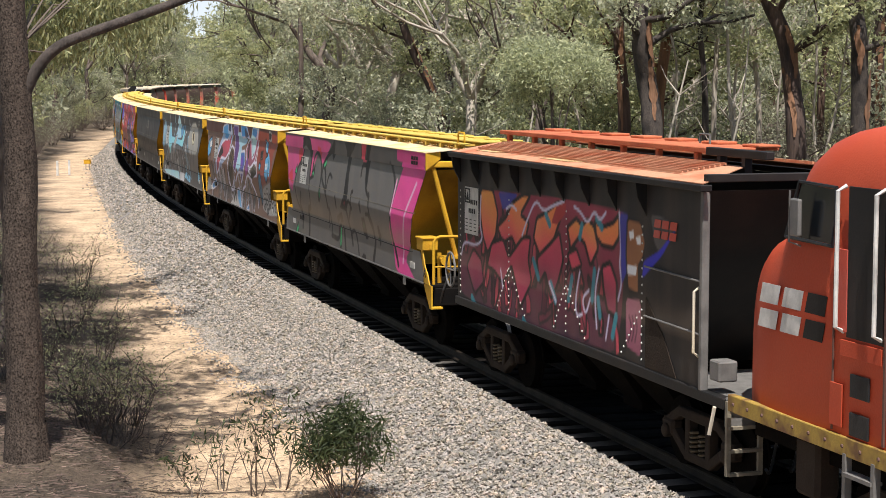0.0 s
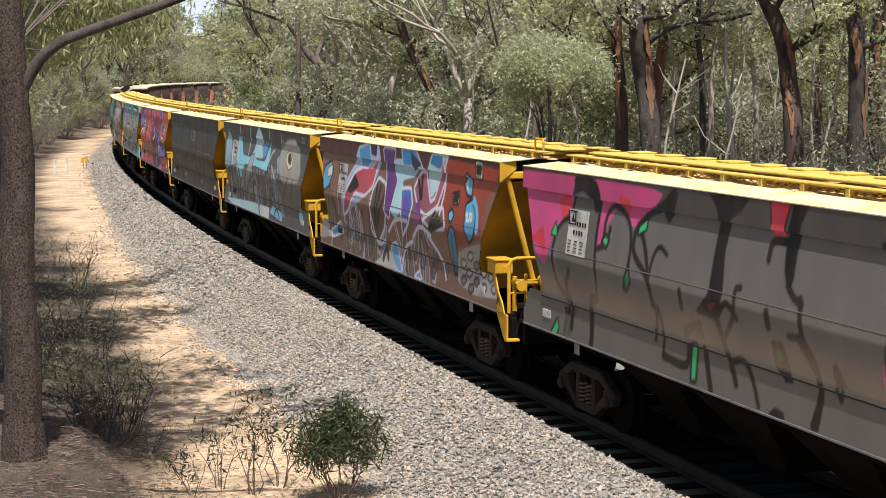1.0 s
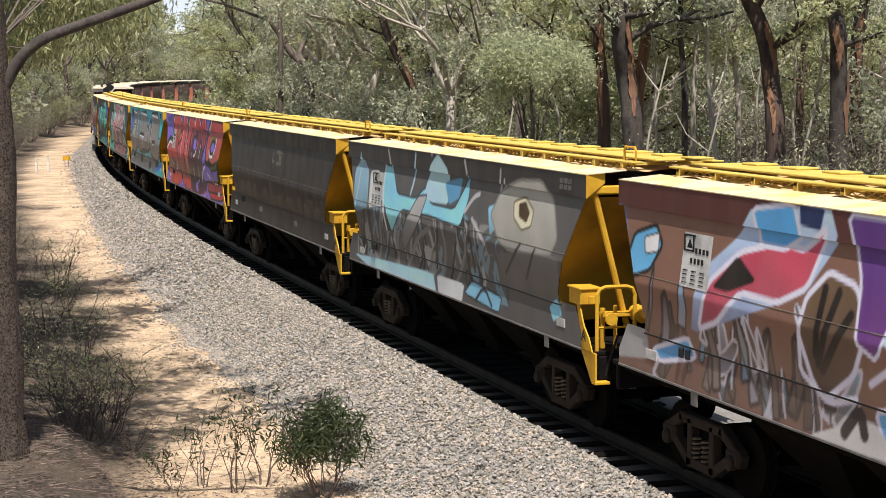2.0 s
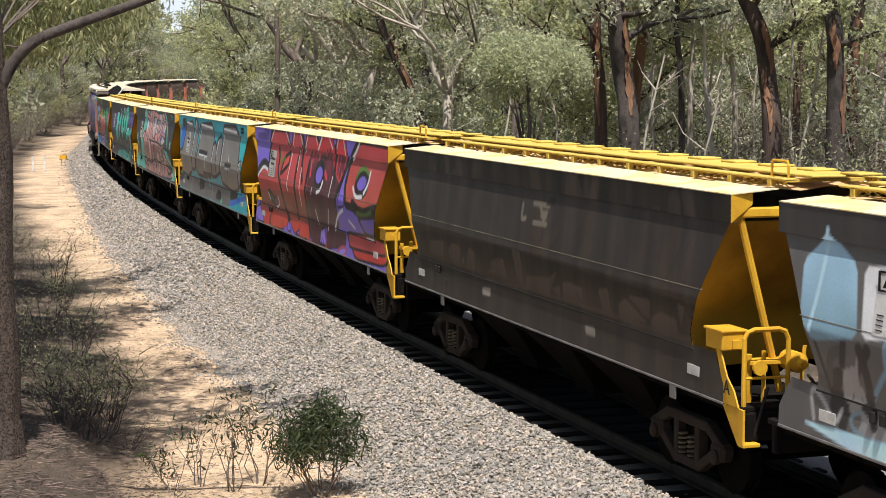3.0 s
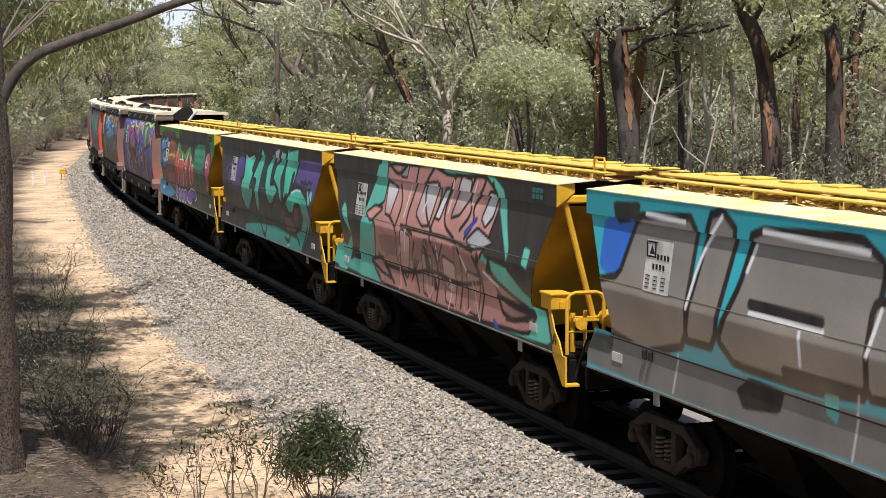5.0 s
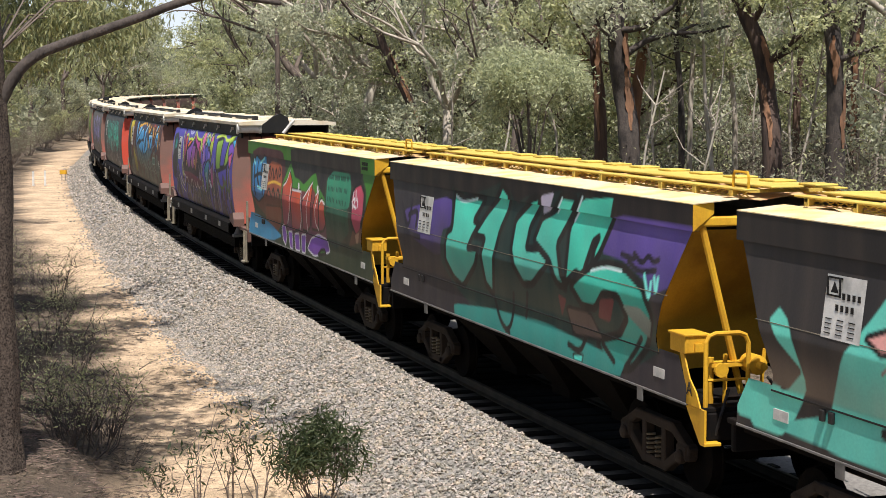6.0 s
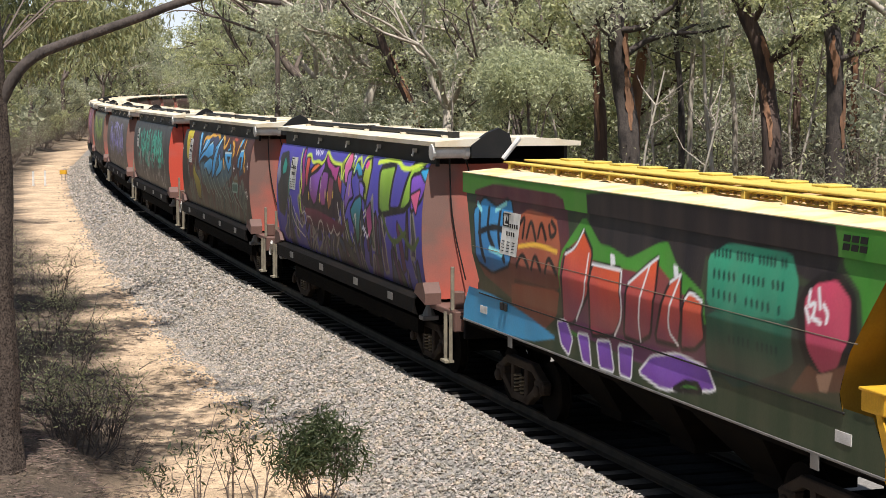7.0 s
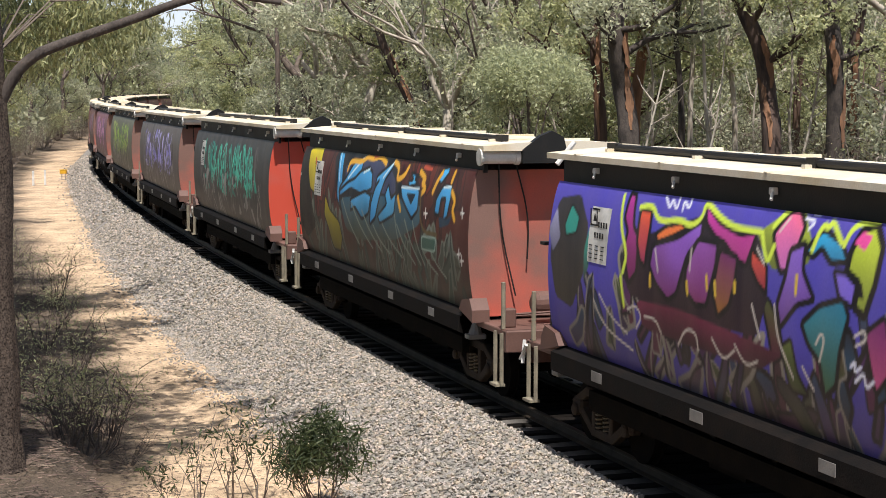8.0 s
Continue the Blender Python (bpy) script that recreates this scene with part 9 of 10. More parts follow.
    part("step_panel", Shape().box(-6.55, -5.75, -1.485, -1.47, 2.25, 2.42, 0.006), LOCO, w)
    for z in (1.85, 1.45):
        part("foothold", Shape().box(-6.35, -5.98, -1.482, -1.46, z, z + 0.24, 0.01), RUBBER, w)
    part("hatch", Shape().box(-6.75, -6.5, -1.482, -1.465, 1.5, 1.95, 0.008), LOCO, w)
    part("sill", Shape().box(-9.05, 9.0, -1.49, -1.4, 1.22, 1.42, 0.01), material("chipped_yellow_sill", lin("a98a3c"), 0.7, vary=0.5, other=lin("6a4c30"), scale=5), w, "chipped yellow sill strip")
    bolt = fixed(Shape().disc((0, 0, 0), (0, -1, 0), [(0, 0.025), (0.015, 0.018)], 6).mesh("bolt", BROWN))
    for x in np.arange(-8.9, -4, 0.35):
        part("bolt", bolt, None, w).location = (x, -1.49, 1.32)
    seam = Shape().box(-6.72, -6.70, -1.476, -1.46, 1.45, 3.3).box(-5.72, -5.69, -1.482, -1.46, 1.45, 4.0)
    part("seam", seam, BROWN, w)
    mark(-8.38, 2.32, 0.5, -1.462, WHITE, w)
    lad = Shape()
    for x in (-6.4, -5.85):
        lad.box(x - 0.03, x + 0.03, -1.5, -1.42, 0.35, 1.25)
    for z in (0.4, 0.72, 1.02):
        lad.box(-6.4, -5.85, -1.52, -1.38, z, z + 0.04)
    part("ladder", lad, GREY, w, "grey boarding ladder")
    part("fuel_tank", Shape().box(-3.5, 3.5, -1.3, 1.3, 0.35, 1.2, 0.1), UNDER, w)
    part("frame", Shape().box(-8.9, 9.0, -1.2, 1.2, 0.95, 1.3), UNDER, w)
    part("sandbox", Shape().box(-7.7, -7.2, -1.35, -1.05, 0.55, 1.2, 0.05), DUSTY, w)
    part("headlight", Shape().disc((-9.3, -0.62, 2.45), (-0.8, -0.6, 0.1), [(-0.05, 0.12), (0.1, 0.12), (0.12, 0.08)], 12), STEEL, w)
    part("coupler", coupler_shape(-9.3), UNDER, w)
    bogie(w, -5.9)
    bogie(w, 5.9)
    for i, y in enumerate((-0.4, -0.7)):
        part("hose", Shape().tube(smooth_line(((-9.2, y, 1.1), (-9.35, y, 0.6), (-9.1, y - 0.2, 0.4), (-9.0, y - 0.3, 0.5)), 2), 0.02, 6), RUBBER, w)
    vehicles.append((w, -1))


black_hopper(painter(art_0))
locomotive()
GREEN_MARK = material("teal_mark", lin("3c7a78"), 0.6)
painted_hopper(1, "yellow-roofed grain wagon, grey side with pink and black graffiti", painter(art_1), logo=BLACK)
painted_hopper(2, "yellow-roofed grain wagon with red, blue and purple wildstyle graffiti", painter(art_2))
painted_hopper(3, "yellow-roofed grain wagon with pale blue graffiti and large eye", painter(art_3), logo=GREY)
painted_hopper(4, "yellow-roofed grain wagon with plain dark brown weathered side", painter(art_4), plate=False)
painted_hopper(5, "yellow-roofed grain wagon with red letters on violet graffiti", painter(art_5))
painted_hopper(6, "yellow-roofed grain wagon with rounded grey letters on teal", painter(art_6), logo=BLACK)
painted_hopper(7, "yellow-roofed grain wagon with pink graffiti on black and mint", painter(art_7), logo=GREEN_MARK)
painted_hopper(8, "yellow-roofed grain wagon with teal letters on dark purple", painter(art_8))
painted_hopper(9, "yellow-roofed grain wagon with green, orange and violet graffiti", painter(art_9), logo=BLACK)
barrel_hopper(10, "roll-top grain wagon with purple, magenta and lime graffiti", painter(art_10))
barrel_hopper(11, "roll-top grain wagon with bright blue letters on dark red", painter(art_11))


def streaked(base, top, tones, seed):
    """A weathered barrel side with one band of sprayed strokes."""
    def art(c):
        c.dusty = 0.0
        c.bg(base)
        c.shards((base, top, "3c3836"), -5.0, 5.0, 1.5, 3.3, 40, seed + 9, ("2a2826", top), 0.5)
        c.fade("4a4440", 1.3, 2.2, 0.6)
        c.scribble(tones, -4.4, 4.2, 2.5, 3.3, 90, 0.07, seed)
        c.scribble(tones, -4.2, 4.0, 2.2, 2.8, 50, 0.04, seed + 5)
        c.scribble((top, base, "8a8680"), -4.8, 4.8, 1.5, 2.5, 70, 0.05, seed + 1)
        # greyish sheen of the lower side, put into its colour
        c.fade("7c7266", 1.3, 2.5, 0.3)
    return painter(art)


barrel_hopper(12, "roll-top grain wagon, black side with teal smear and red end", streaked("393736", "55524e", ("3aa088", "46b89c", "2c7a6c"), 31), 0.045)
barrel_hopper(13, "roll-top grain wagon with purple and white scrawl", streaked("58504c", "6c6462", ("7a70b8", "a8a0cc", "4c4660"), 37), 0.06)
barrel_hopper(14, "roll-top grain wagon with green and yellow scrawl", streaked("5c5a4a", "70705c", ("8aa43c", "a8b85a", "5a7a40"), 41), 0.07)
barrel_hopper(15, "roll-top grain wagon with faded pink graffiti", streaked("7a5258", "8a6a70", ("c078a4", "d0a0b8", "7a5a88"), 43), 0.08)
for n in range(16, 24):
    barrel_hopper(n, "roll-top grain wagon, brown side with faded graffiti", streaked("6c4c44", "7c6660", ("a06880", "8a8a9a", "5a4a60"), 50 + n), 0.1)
# ---------------- trees, bushes, litter ----------------
def leaf_material(name, light, dark, shine=0.3):
    """Leaves that let some light through, each with its own tone."""
    m = material(name, light, 0.55, vary=0.2, scale=0.6, other=dark, mix_scale=0.35, bump=0, island=0.4, spec=shine)
    t = m.node_tree
    n, ln = t.nodes, t.links.new
    b = n["Principled BSDF"]
    tr = n.new("ShaderNodeBsdfTranslucent")
    mix = n.new("ShaderNodeMixShader")
    mix.inputs[0].default_value = 0.5
    src = b.inputs["Base Color"].links[0].from_socket
    ln(src, tr.inputs["Color"])
    ln(b.outputs[0], mix.inputs[1])
    ln(tr.outputs[0], mix.inputs[2])
    ln(mix.outputs[0], n["Material Output"].inputs["Surface"])
    return m


LEAF_OLIVE = leaf_material("olive_gum_leaf", (0.46, 0.465, 0.24), (0.28, 0.29, 0.145))
LEAF_GREY = leaf_material("grey_green_gum_leaf", (0.50, 0.50, 0.335), (0.31, 0.315, 0.205))
LEAF_BRIGHT = leaf_material("light_green_acacia_leaf", (0.52, 0.53, 0.32), (0.38, 0.40, 0.23))
LEAF_DARK = leaf_material("dark_narrow_leaf", (0.075, 0.095, 0.04), (0.045, 0.06, 0.028))
LEAF_DRY = leaf_material("dry_scrub_leaf", (0.20, 0.175, 0.12), (0.13, 0.115, 0.08))


def leaf_mesh(name, centres, spreads, count, size, mat, seed, hang=0.8, slim=0.2, tri=False):
    """Many narrow leaves scattered round the centres, as one mesh of separate blades."""
    r = np.random.RandomState(seed)
    C = np.repeat(np.array(centres, float), count, 0)
    S = np.repeat(np.array(spreads, float), count, 0)
    N = len(C)
    p = r.normal(size=(N, 3))
    p /= np.maximum(1, np.linalg.norm(p, axis=1, keepdims=True) / 1.7)
    P = C + p * S[:, None] * np.array([1, 1, 0.8])
    d = r.normal(size=(N, 3)) * 0.75
    d[:, 2] -= hang
    d /= np.linalg.norm(d, axis=1, keepdims=True)
    e = np.cross(d, r.normal(size=(N, 3)))
    e /= np.linalg.norm(e, axis=1, keepdims=True) + 1e-6
    L = (size * r.uniform(0.6, 1.3, N))[:, None]
    bow = np.cross(d, e) * L * 0.12
    a, b, c2, f2 = P, P + d * L * 0.45 + e * L * slim + bow, P + d * L, P + d * L * 0.45 - e * L * slim + bow
    if tri:
        V = np.stack([a + e * L * slim * 0.4, P + d * L * 0.5 - e * L * slim * 1.3 + bow, c2], 1).reshape(-1, 3)
        return quads_mesh(name, V, np.arange(N * 3).reshape(N, 3), mat)
    V = np.stack([a, b, c2, f2], 1).reshape(-1, 3)
    return quads_mesh(name, V, np.arange(N * 4).reshape(N, 4), mat)


def spray_mesh(name, clumps, per, size, mat, seed, droop=0.6, slim=0.28):
    """Leaf clumps built of hanging sprays: every clump is a dome of short drooping twigs set with leaves."""
    r = np.random.RandomState(seed)
    C, R = np.array([c[:3] for c in clumps], float), np.array([c[3] for c in clumps], float)
    n_spray = max(6, per // 14)
    C, R = np.repeat(C, n_spray, 0), np.repeat(R, n_spray)
    u = r.normal(size=(len(C), 3))
    u /= np.linalg.norm(u, axis=1, keepdims=True)
    u[:, 2] = np.where(u[:, 2] < -0.25, -u[:, 2] * 0.7, u[:, 2])
    root = C + u * (R * r.uniform(0.45, 1.0, len(C)))[:, None] * np.array([1, 1, 0.62])
    k = max(3, per // n_spray)
    root, R, u = np.repeat(root, k, 0), np.repeat(R, k), np.repeat(u, k, 0)
    N = len(root)
    f = np.tile(np.linspace(0, 1, k), N // k)
    P = root + u * (f * R * 0.25)[:, None] * np.array([1, 1, 0.3]) + r.normal(size=(N, 3)) * (0.09 + 0.05 * f)[:, None]
    P[:, 2] -= f ** 1.5 * R * droop
    d = r.normal(size=(N, 3)) * 0.6 + u * 0.35
    d[:, 2] -= 0.4
    d /= np.linalg.norm(d, axis=1, keepdims=True)
    e = np.cross(d, r.normal(size=(N, 3)))
    e /= np.linalg.norm(e, axis=1, keepdims=True) + 1e-6
    L = (size * r.uniform(0.6, 1.3, N))[:, None]
    V = np.stack([P + e * L * slim * 0.4, P + d * L * 0.5 - e * L * slim * 1.3 + np.cross(d, e) * L * 0.12, P + d * L], 1).reshape(-1, 3)
    return quads_mesh(name, V, np.arange(N * 3).reshape(N, 3), mat)


def quads_mesh(name, V, Q, mat, smooth=False):
    me = bpy.data.meshes.new(name)
    k = Q.shape[1]
    me.vertices.add(len(V))
    me.vertices.foreach_set("co", V.reshape(-1).astype(np.float32))
    me.loops.add(Q.size)
    me.loops.foreach_set("vertex_index", Q.reshape(-1).astype(np.int32))
    me.polygons.add(len(Q))
    me.polygons.foreach_set("loop_start", np.arange(0, Q.size, k, dtype=np.int32))
    me.polygons.foreach_set("use_smooth", np.full(len(Q), smooth))
    me.update(calc_edges=True)
    me.materials.append(mat)
    return me


def limb(sh, rnd, p, d, length, r, depth, tips, bendy=0.35, n=7):
    """A tapered wandering limb that forks; the places of its twigs' ends go into tips."""
    pts, q, v = [p], Vector(p), Vector(d).normalized()
    k = 4
    for i in range(k):
        v = (v + Vector((rnd.gauss(0, bendy), rnd.gauss(0, bendy), rnd.gauss(0.08, bendy * 0.6))) * 0.5).normalized()
        q = q + v * length / k
        pts.append(tuple(q))
    sh.tube(pts, r, n, r * 0.55, False)
    if depth == 0:
        tips.append(tuple(q))
        tips.append(tuple(Vector(pts[3])))
        return
    for i in range(rnd.randint(2, 3)):
        a = rnd.uniform(0, 6.28)
        w = (v + Vector((math.cos(a), math.sin(a), rnd.uniform(-0.25, 0.5))) * rnd.uniform(0.6, 1.0)).normalized()
        limb(sh, rnd, tuple(q) if i else pts[3], w, length * rnd.uniform(0.6, 0.85), r * 0.52, depth - 1, tips, bendy * 1.15, max(4, n - 2))
    tips.append(pts[3])


def gum(seed, height, r, leaves, size, leaf, bark, low=3.0, lean=(0, 0), spread=0.75, depth=2, fork=0.45, thin=0.12, sides=5, low_limbs=True, reach=(0.0, 0.0)):
    """Trunk and crown meshes of one gum tree, standing at the origin."""
    rnd = random.Random(seed)
    sh, tips = Shape(), []
    sh.smooth = True
    hf = height * fork
    pts = [(lean[0] * t * hf + rnd.gauss(0, 0.12) * min(1, i), lean[1] * t * hf + rnd.gauss(0, 0.12) * min(1, i), -0.4 + t * (hf + 0.4)) for i, t in enumerate(np.linspace(0, 1, 7))]
    pts = [tuple(p) for p in smooth_line(pts, 1)]
    sh.tube(pts, r * 1.15, 9, r * 0.72, False)
    flare = Shape().tube([(0, 0, -0.4), (0, 0, 0.15), (0.01, 0, 0.5)], r * 1.6, 9, r * 1.1, False)
    sh.add(flare.v, flare.f)
    top = pts[-1]
    for i in range(rnd.randint(3, 4)):
        a = rnd.uniform(0, 6.28)
        limb(sh, rnd, top, (math.cos(a) * 0.7 + lean[0] + reach[0], math.sin(a) * 0.7 + lean[1] + reach[1], 1.0), height * 0.27, r * 0.55, depth, tips, 0.35, sides)
    for i in range(rnd.randint(3, 5) if low_limbs else 0):
        j = rnd.randint(4, len(pts) - 2)
        a = rnd.uniform(0, 6.28)
        limb(sh, rnd, pts[j], (math.cos(a), math.sin(a), rnd.uniform(0.0, 0.6)), height * 0.16, r * 0.3, 1, tips, 0.5, 5)
    tips = [t for t in tips if t[2] > low and (t[2] < 8.5 or rnd.random() < thin)] or tips
    trunk = sh.mesh("trunk", bark)
    rnd.shuffle(tips)
    clumps = []
    for t in tips:
        if all((t[0] - c[0]) ** 2 + (t[1] - c[1]) ** 2 + (t[2] - c[2]) ** 2 > (spread * 0.8) ** 2 for c in clumps):
            clumps.append((t[0] + rnd.gauss(0, 0.15), t[1] + rnd.gauss(0, 0.15), t[2] + rnd.gauss(0, 0.2), spread * rnd.uniform(0.7, 1.4)))
    crown = spray_mesh("crown", clumps, max(20, int(leaves / len(clumps))), size, leaf, seed)
    return trunk, crown


def shrub(seed, h, w, leaves, size, leaf, twig, stems=9, slim=0.2, hang=0.2, bare=0.0, tri=False):
    rnd = random.Random(seed)
    sh, tips = Shape(), []
    for i in range(stems):
        a = rnd.uniform(0, 6.28)
        d = Vector((math.cos(a) * w, math.sin(a) * w, h * rnd.uniform(0.7, 1.2)))
        p = Vector((math.cos(a) * 0.05, math.sin(a) * 0.05, -0.08))
        pts = [p]
        for k in range(4):
            p = p + d * 0.25 + Vector((rnd.gauss(0, 0.05), rnd.gauss(0, 0.05), 0)) * h
            pts.append(p)
            if k > 0:
                q = p + Vector((rnd.gauss(0, w * 0.4), rnd.gauss(0, w * 0.4), rnd.uniform(0.05, 0.3) * h))
                sh.tube([p, (p + q) / 2 + Vector((0, 0, 0.03)), q], 0.006 * h + 0.002, 3, 0.002, False)
                if rnd.random() > bare:
                    tips.append(tuple(q))
        sh.tube(pts, 0.008 * h + 0.003, 3, 0.003, False)
        tips.append(tuple(p))
    me = sh.mesh("stem", twig)
    return me, leaf_mesh("foliage", tips, [w * 0.3] * len(tips), max(2, int(leaves / len(tips))), size, leaf, seed, hang, slim, tri)


def plant(name, meshes, m, label, category, group, names=("trunk", "crown")):
    t = thing(name, label, category, group)
    t.matrix_basis = m
    for nm, me in zip(names, meshes):
        part(nm, me, None, t)
    return t


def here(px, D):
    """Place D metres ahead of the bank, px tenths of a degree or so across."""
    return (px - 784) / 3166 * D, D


def stand(x, y):
    s, la = along([x], [y])
    return float(ground_z(s, la)[0]), float(s[0]), float(la[0])


rnd = random.Random(11)
NEAR_KINDS = [gum(21, 11.5, 0.20, 8000, 0.17, LEAF_OLIVE, BARK, 2.0, spread=0.75), gum(22, 12.5, 0.24, 8000, 0.17, LEAF_GREY, BARK_PALE, 2.4, spread=0.75), gum(23, 10.0, 0.16, 8000, 0.17, LEAF_OLIVE, BARK_RED, 1.8, spread=0.75),
              gum(24, 13.0, 0.26, 8000, 0.17, LEAF_GREY, BARK, 2.6, (0.12, 0.05), spread=0.75)]
FAR_KINDS = [gum(31, 15, 0.26, 3600, 0.40, LEAF_OLIVE, BARK, 1.6, spread=1.3, depth=2, thin=1, sides=3), gum(32, 17, 0.3, 3600, 0.42, LEAF_GREY, BARK_PALE, 2.0, spread=1.4, depth=2, thin=1, sides=3), gum(33, 14, 0.24, 3600, 0.40, LEAF_BRIGHT, BARK, 1.5, spread=1.3, depth=2, thin=1, sides=3)]
SCRUB = [shrub(41, 2.2, 1.2, 2100, 0.105, LEAF_GREY, TWIG, 14, tri=True), shrub(42, 2.6, 1.4, 2200, 0.105, LEAF_OLIVE, TWIG, 16, tri=True), shrub(43, 1.9, 1.2, 1300, 0.09, LEAF_DRY, TWIG, 18, bare=0.4, tri=True)]

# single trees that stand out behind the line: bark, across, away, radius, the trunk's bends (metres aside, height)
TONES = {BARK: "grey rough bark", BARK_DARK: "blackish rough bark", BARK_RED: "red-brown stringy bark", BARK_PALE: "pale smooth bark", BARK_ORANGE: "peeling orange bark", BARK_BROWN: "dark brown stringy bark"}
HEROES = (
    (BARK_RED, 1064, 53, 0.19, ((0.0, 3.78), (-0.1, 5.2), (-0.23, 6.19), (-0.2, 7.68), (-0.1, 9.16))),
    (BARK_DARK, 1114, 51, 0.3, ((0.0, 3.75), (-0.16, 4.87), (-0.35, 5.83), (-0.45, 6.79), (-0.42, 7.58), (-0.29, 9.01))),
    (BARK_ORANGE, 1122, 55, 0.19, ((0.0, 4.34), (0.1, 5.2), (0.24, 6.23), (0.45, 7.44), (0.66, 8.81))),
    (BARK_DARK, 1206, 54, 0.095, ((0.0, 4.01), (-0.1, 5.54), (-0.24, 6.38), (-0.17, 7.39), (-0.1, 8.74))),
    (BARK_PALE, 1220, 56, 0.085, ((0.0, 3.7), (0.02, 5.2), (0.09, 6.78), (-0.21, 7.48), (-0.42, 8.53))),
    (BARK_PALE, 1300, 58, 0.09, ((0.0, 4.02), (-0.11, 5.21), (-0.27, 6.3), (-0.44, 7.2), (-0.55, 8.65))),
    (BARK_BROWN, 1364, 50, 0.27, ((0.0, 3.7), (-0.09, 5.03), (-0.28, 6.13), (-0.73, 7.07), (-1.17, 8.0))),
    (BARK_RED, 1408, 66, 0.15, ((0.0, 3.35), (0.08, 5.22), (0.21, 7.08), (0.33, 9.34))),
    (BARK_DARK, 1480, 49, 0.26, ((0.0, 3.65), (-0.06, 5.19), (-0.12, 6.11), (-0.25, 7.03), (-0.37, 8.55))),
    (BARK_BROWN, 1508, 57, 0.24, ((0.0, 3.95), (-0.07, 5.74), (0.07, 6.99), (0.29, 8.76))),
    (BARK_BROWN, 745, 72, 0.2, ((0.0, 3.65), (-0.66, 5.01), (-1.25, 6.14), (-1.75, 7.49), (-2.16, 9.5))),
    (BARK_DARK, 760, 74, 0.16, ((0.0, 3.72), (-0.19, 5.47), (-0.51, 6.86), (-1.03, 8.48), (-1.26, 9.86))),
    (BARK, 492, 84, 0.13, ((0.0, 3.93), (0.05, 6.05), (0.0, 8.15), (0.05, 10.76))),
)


def stringybark(seed, r, bends, z0, bark, leaf):
    """A trunk that follows its bends, with furrowed bark, limbs off it and leaf clumps on the limbs."""
    rd = random.Random(seed)
    bends = [(dx, z - z0) for dx, z in bends]
    pts = [(bends[0][0], 0, -0.4), (bends[0][0], rd.gauss(0, 0.1), bends[0][1] * 0.5)] + [(dx, rd.gauss(0, 0.12), z) for dx, z in bends]
    dx, dz = bends[-1][0] - bends[-2][0], bends[-1][1] - bends[-2][1]
    pts.append((bends[-1][0] + dx * 1.2, rd.gauss(0, 0.3), bends[-1][1] + dz * 1.4))
    line = [tuple(p) for p in smooth_line(pts, 3)]
    sh = Shape()
    sh.smooth = True
    sh.tube(line, r * 1.15, 16, r * 0.6, False)
    ring = 16
    for i in range(len(line)):
        c = Vector(line[i])
        for j in range(ring):
            v = Vector(sh.v[i * ring + j]) - c
            sh.v[i * ring + j] = tuple(c + v * (1 + 0.1 * float(wob(j * 2.1, c.z * 1.1, 1.0, seed)) + 0.06 * float(wob(j * 5.3, c.z * 3.3, 1.0, seed + 3))))
    tips = []
    for k in range(5):
        p = Vector(line[int(len(line) * rd.uniform(0.45, 0.8))])
        a = rd.uniform(0, 6.28)
        limb(sh, rd, tuple(p), (math.cos(a), math.sin(a), rd.uniform(0.1, 1.0)), rd.uniform(1.0, 2.0), r * rd.uniform(0.2, 0.42), 1, tips, 0.5, 6)
    limb(sh, rd, line[-1], (0.2, 0.1, 1), 2.2, r * 0.55, 2, tips, 0.4, 6)
    clumps = [(t[0], t[1], t[2], rd.uniform(0.3, 0.6)) for t in tips if t[2] > 4.2]
    return sh.mesh("trunk", bark), spray_mesh("crown", clumps, 110, 0.16, leaf, seed), line


def bark_strip(line, r, i0, i1, a, seed):
    """A long strip of bark peeling off the trunk."""
    sh, rd = Shape(), random.Random(seed)
    w = 0.3
    for i in range(i0, i1):
        c, k = Vector(line[i]), 1.1 + 0.18 * (i == i1 - 1) + rd.uniform(0, 0.08)
        wi = w * (0.25 + math.sin(math.pi * (i - i0 + 0.5) / (i1 - i0))) * rd.uniform(0.6, 1.2)
        a += rd.gauss(0, 0.1)
        for q in (a - wi, a, a + wi):
            sh.v.append(tuple(c + Vector((math.cos(q), math.sin(q), 0)) * r * k))
    n = i1 - i0
    sh.f = [(i * 3 + j, i * 3 + j + 1, i * 3 + j + 4, i * 3 + j + 3) for i in range(n - 1) for j in range(2)]
    return sh


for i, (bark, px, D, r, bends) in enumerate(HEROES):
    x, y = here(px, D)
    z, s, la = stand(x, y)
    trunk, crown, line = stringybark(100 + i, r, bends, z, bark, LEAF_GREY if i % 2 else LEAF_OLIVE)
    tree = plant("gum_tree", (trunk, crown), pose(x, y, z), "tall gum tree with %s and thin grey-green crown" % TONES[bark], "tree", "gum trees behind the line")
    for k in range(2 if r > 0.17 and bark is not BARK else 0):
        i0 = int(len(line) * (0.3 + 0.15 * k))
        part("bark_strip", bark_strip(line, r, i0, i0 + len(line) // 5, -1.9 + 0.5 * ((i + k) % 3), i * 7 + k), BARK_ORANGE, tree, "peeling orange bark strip")

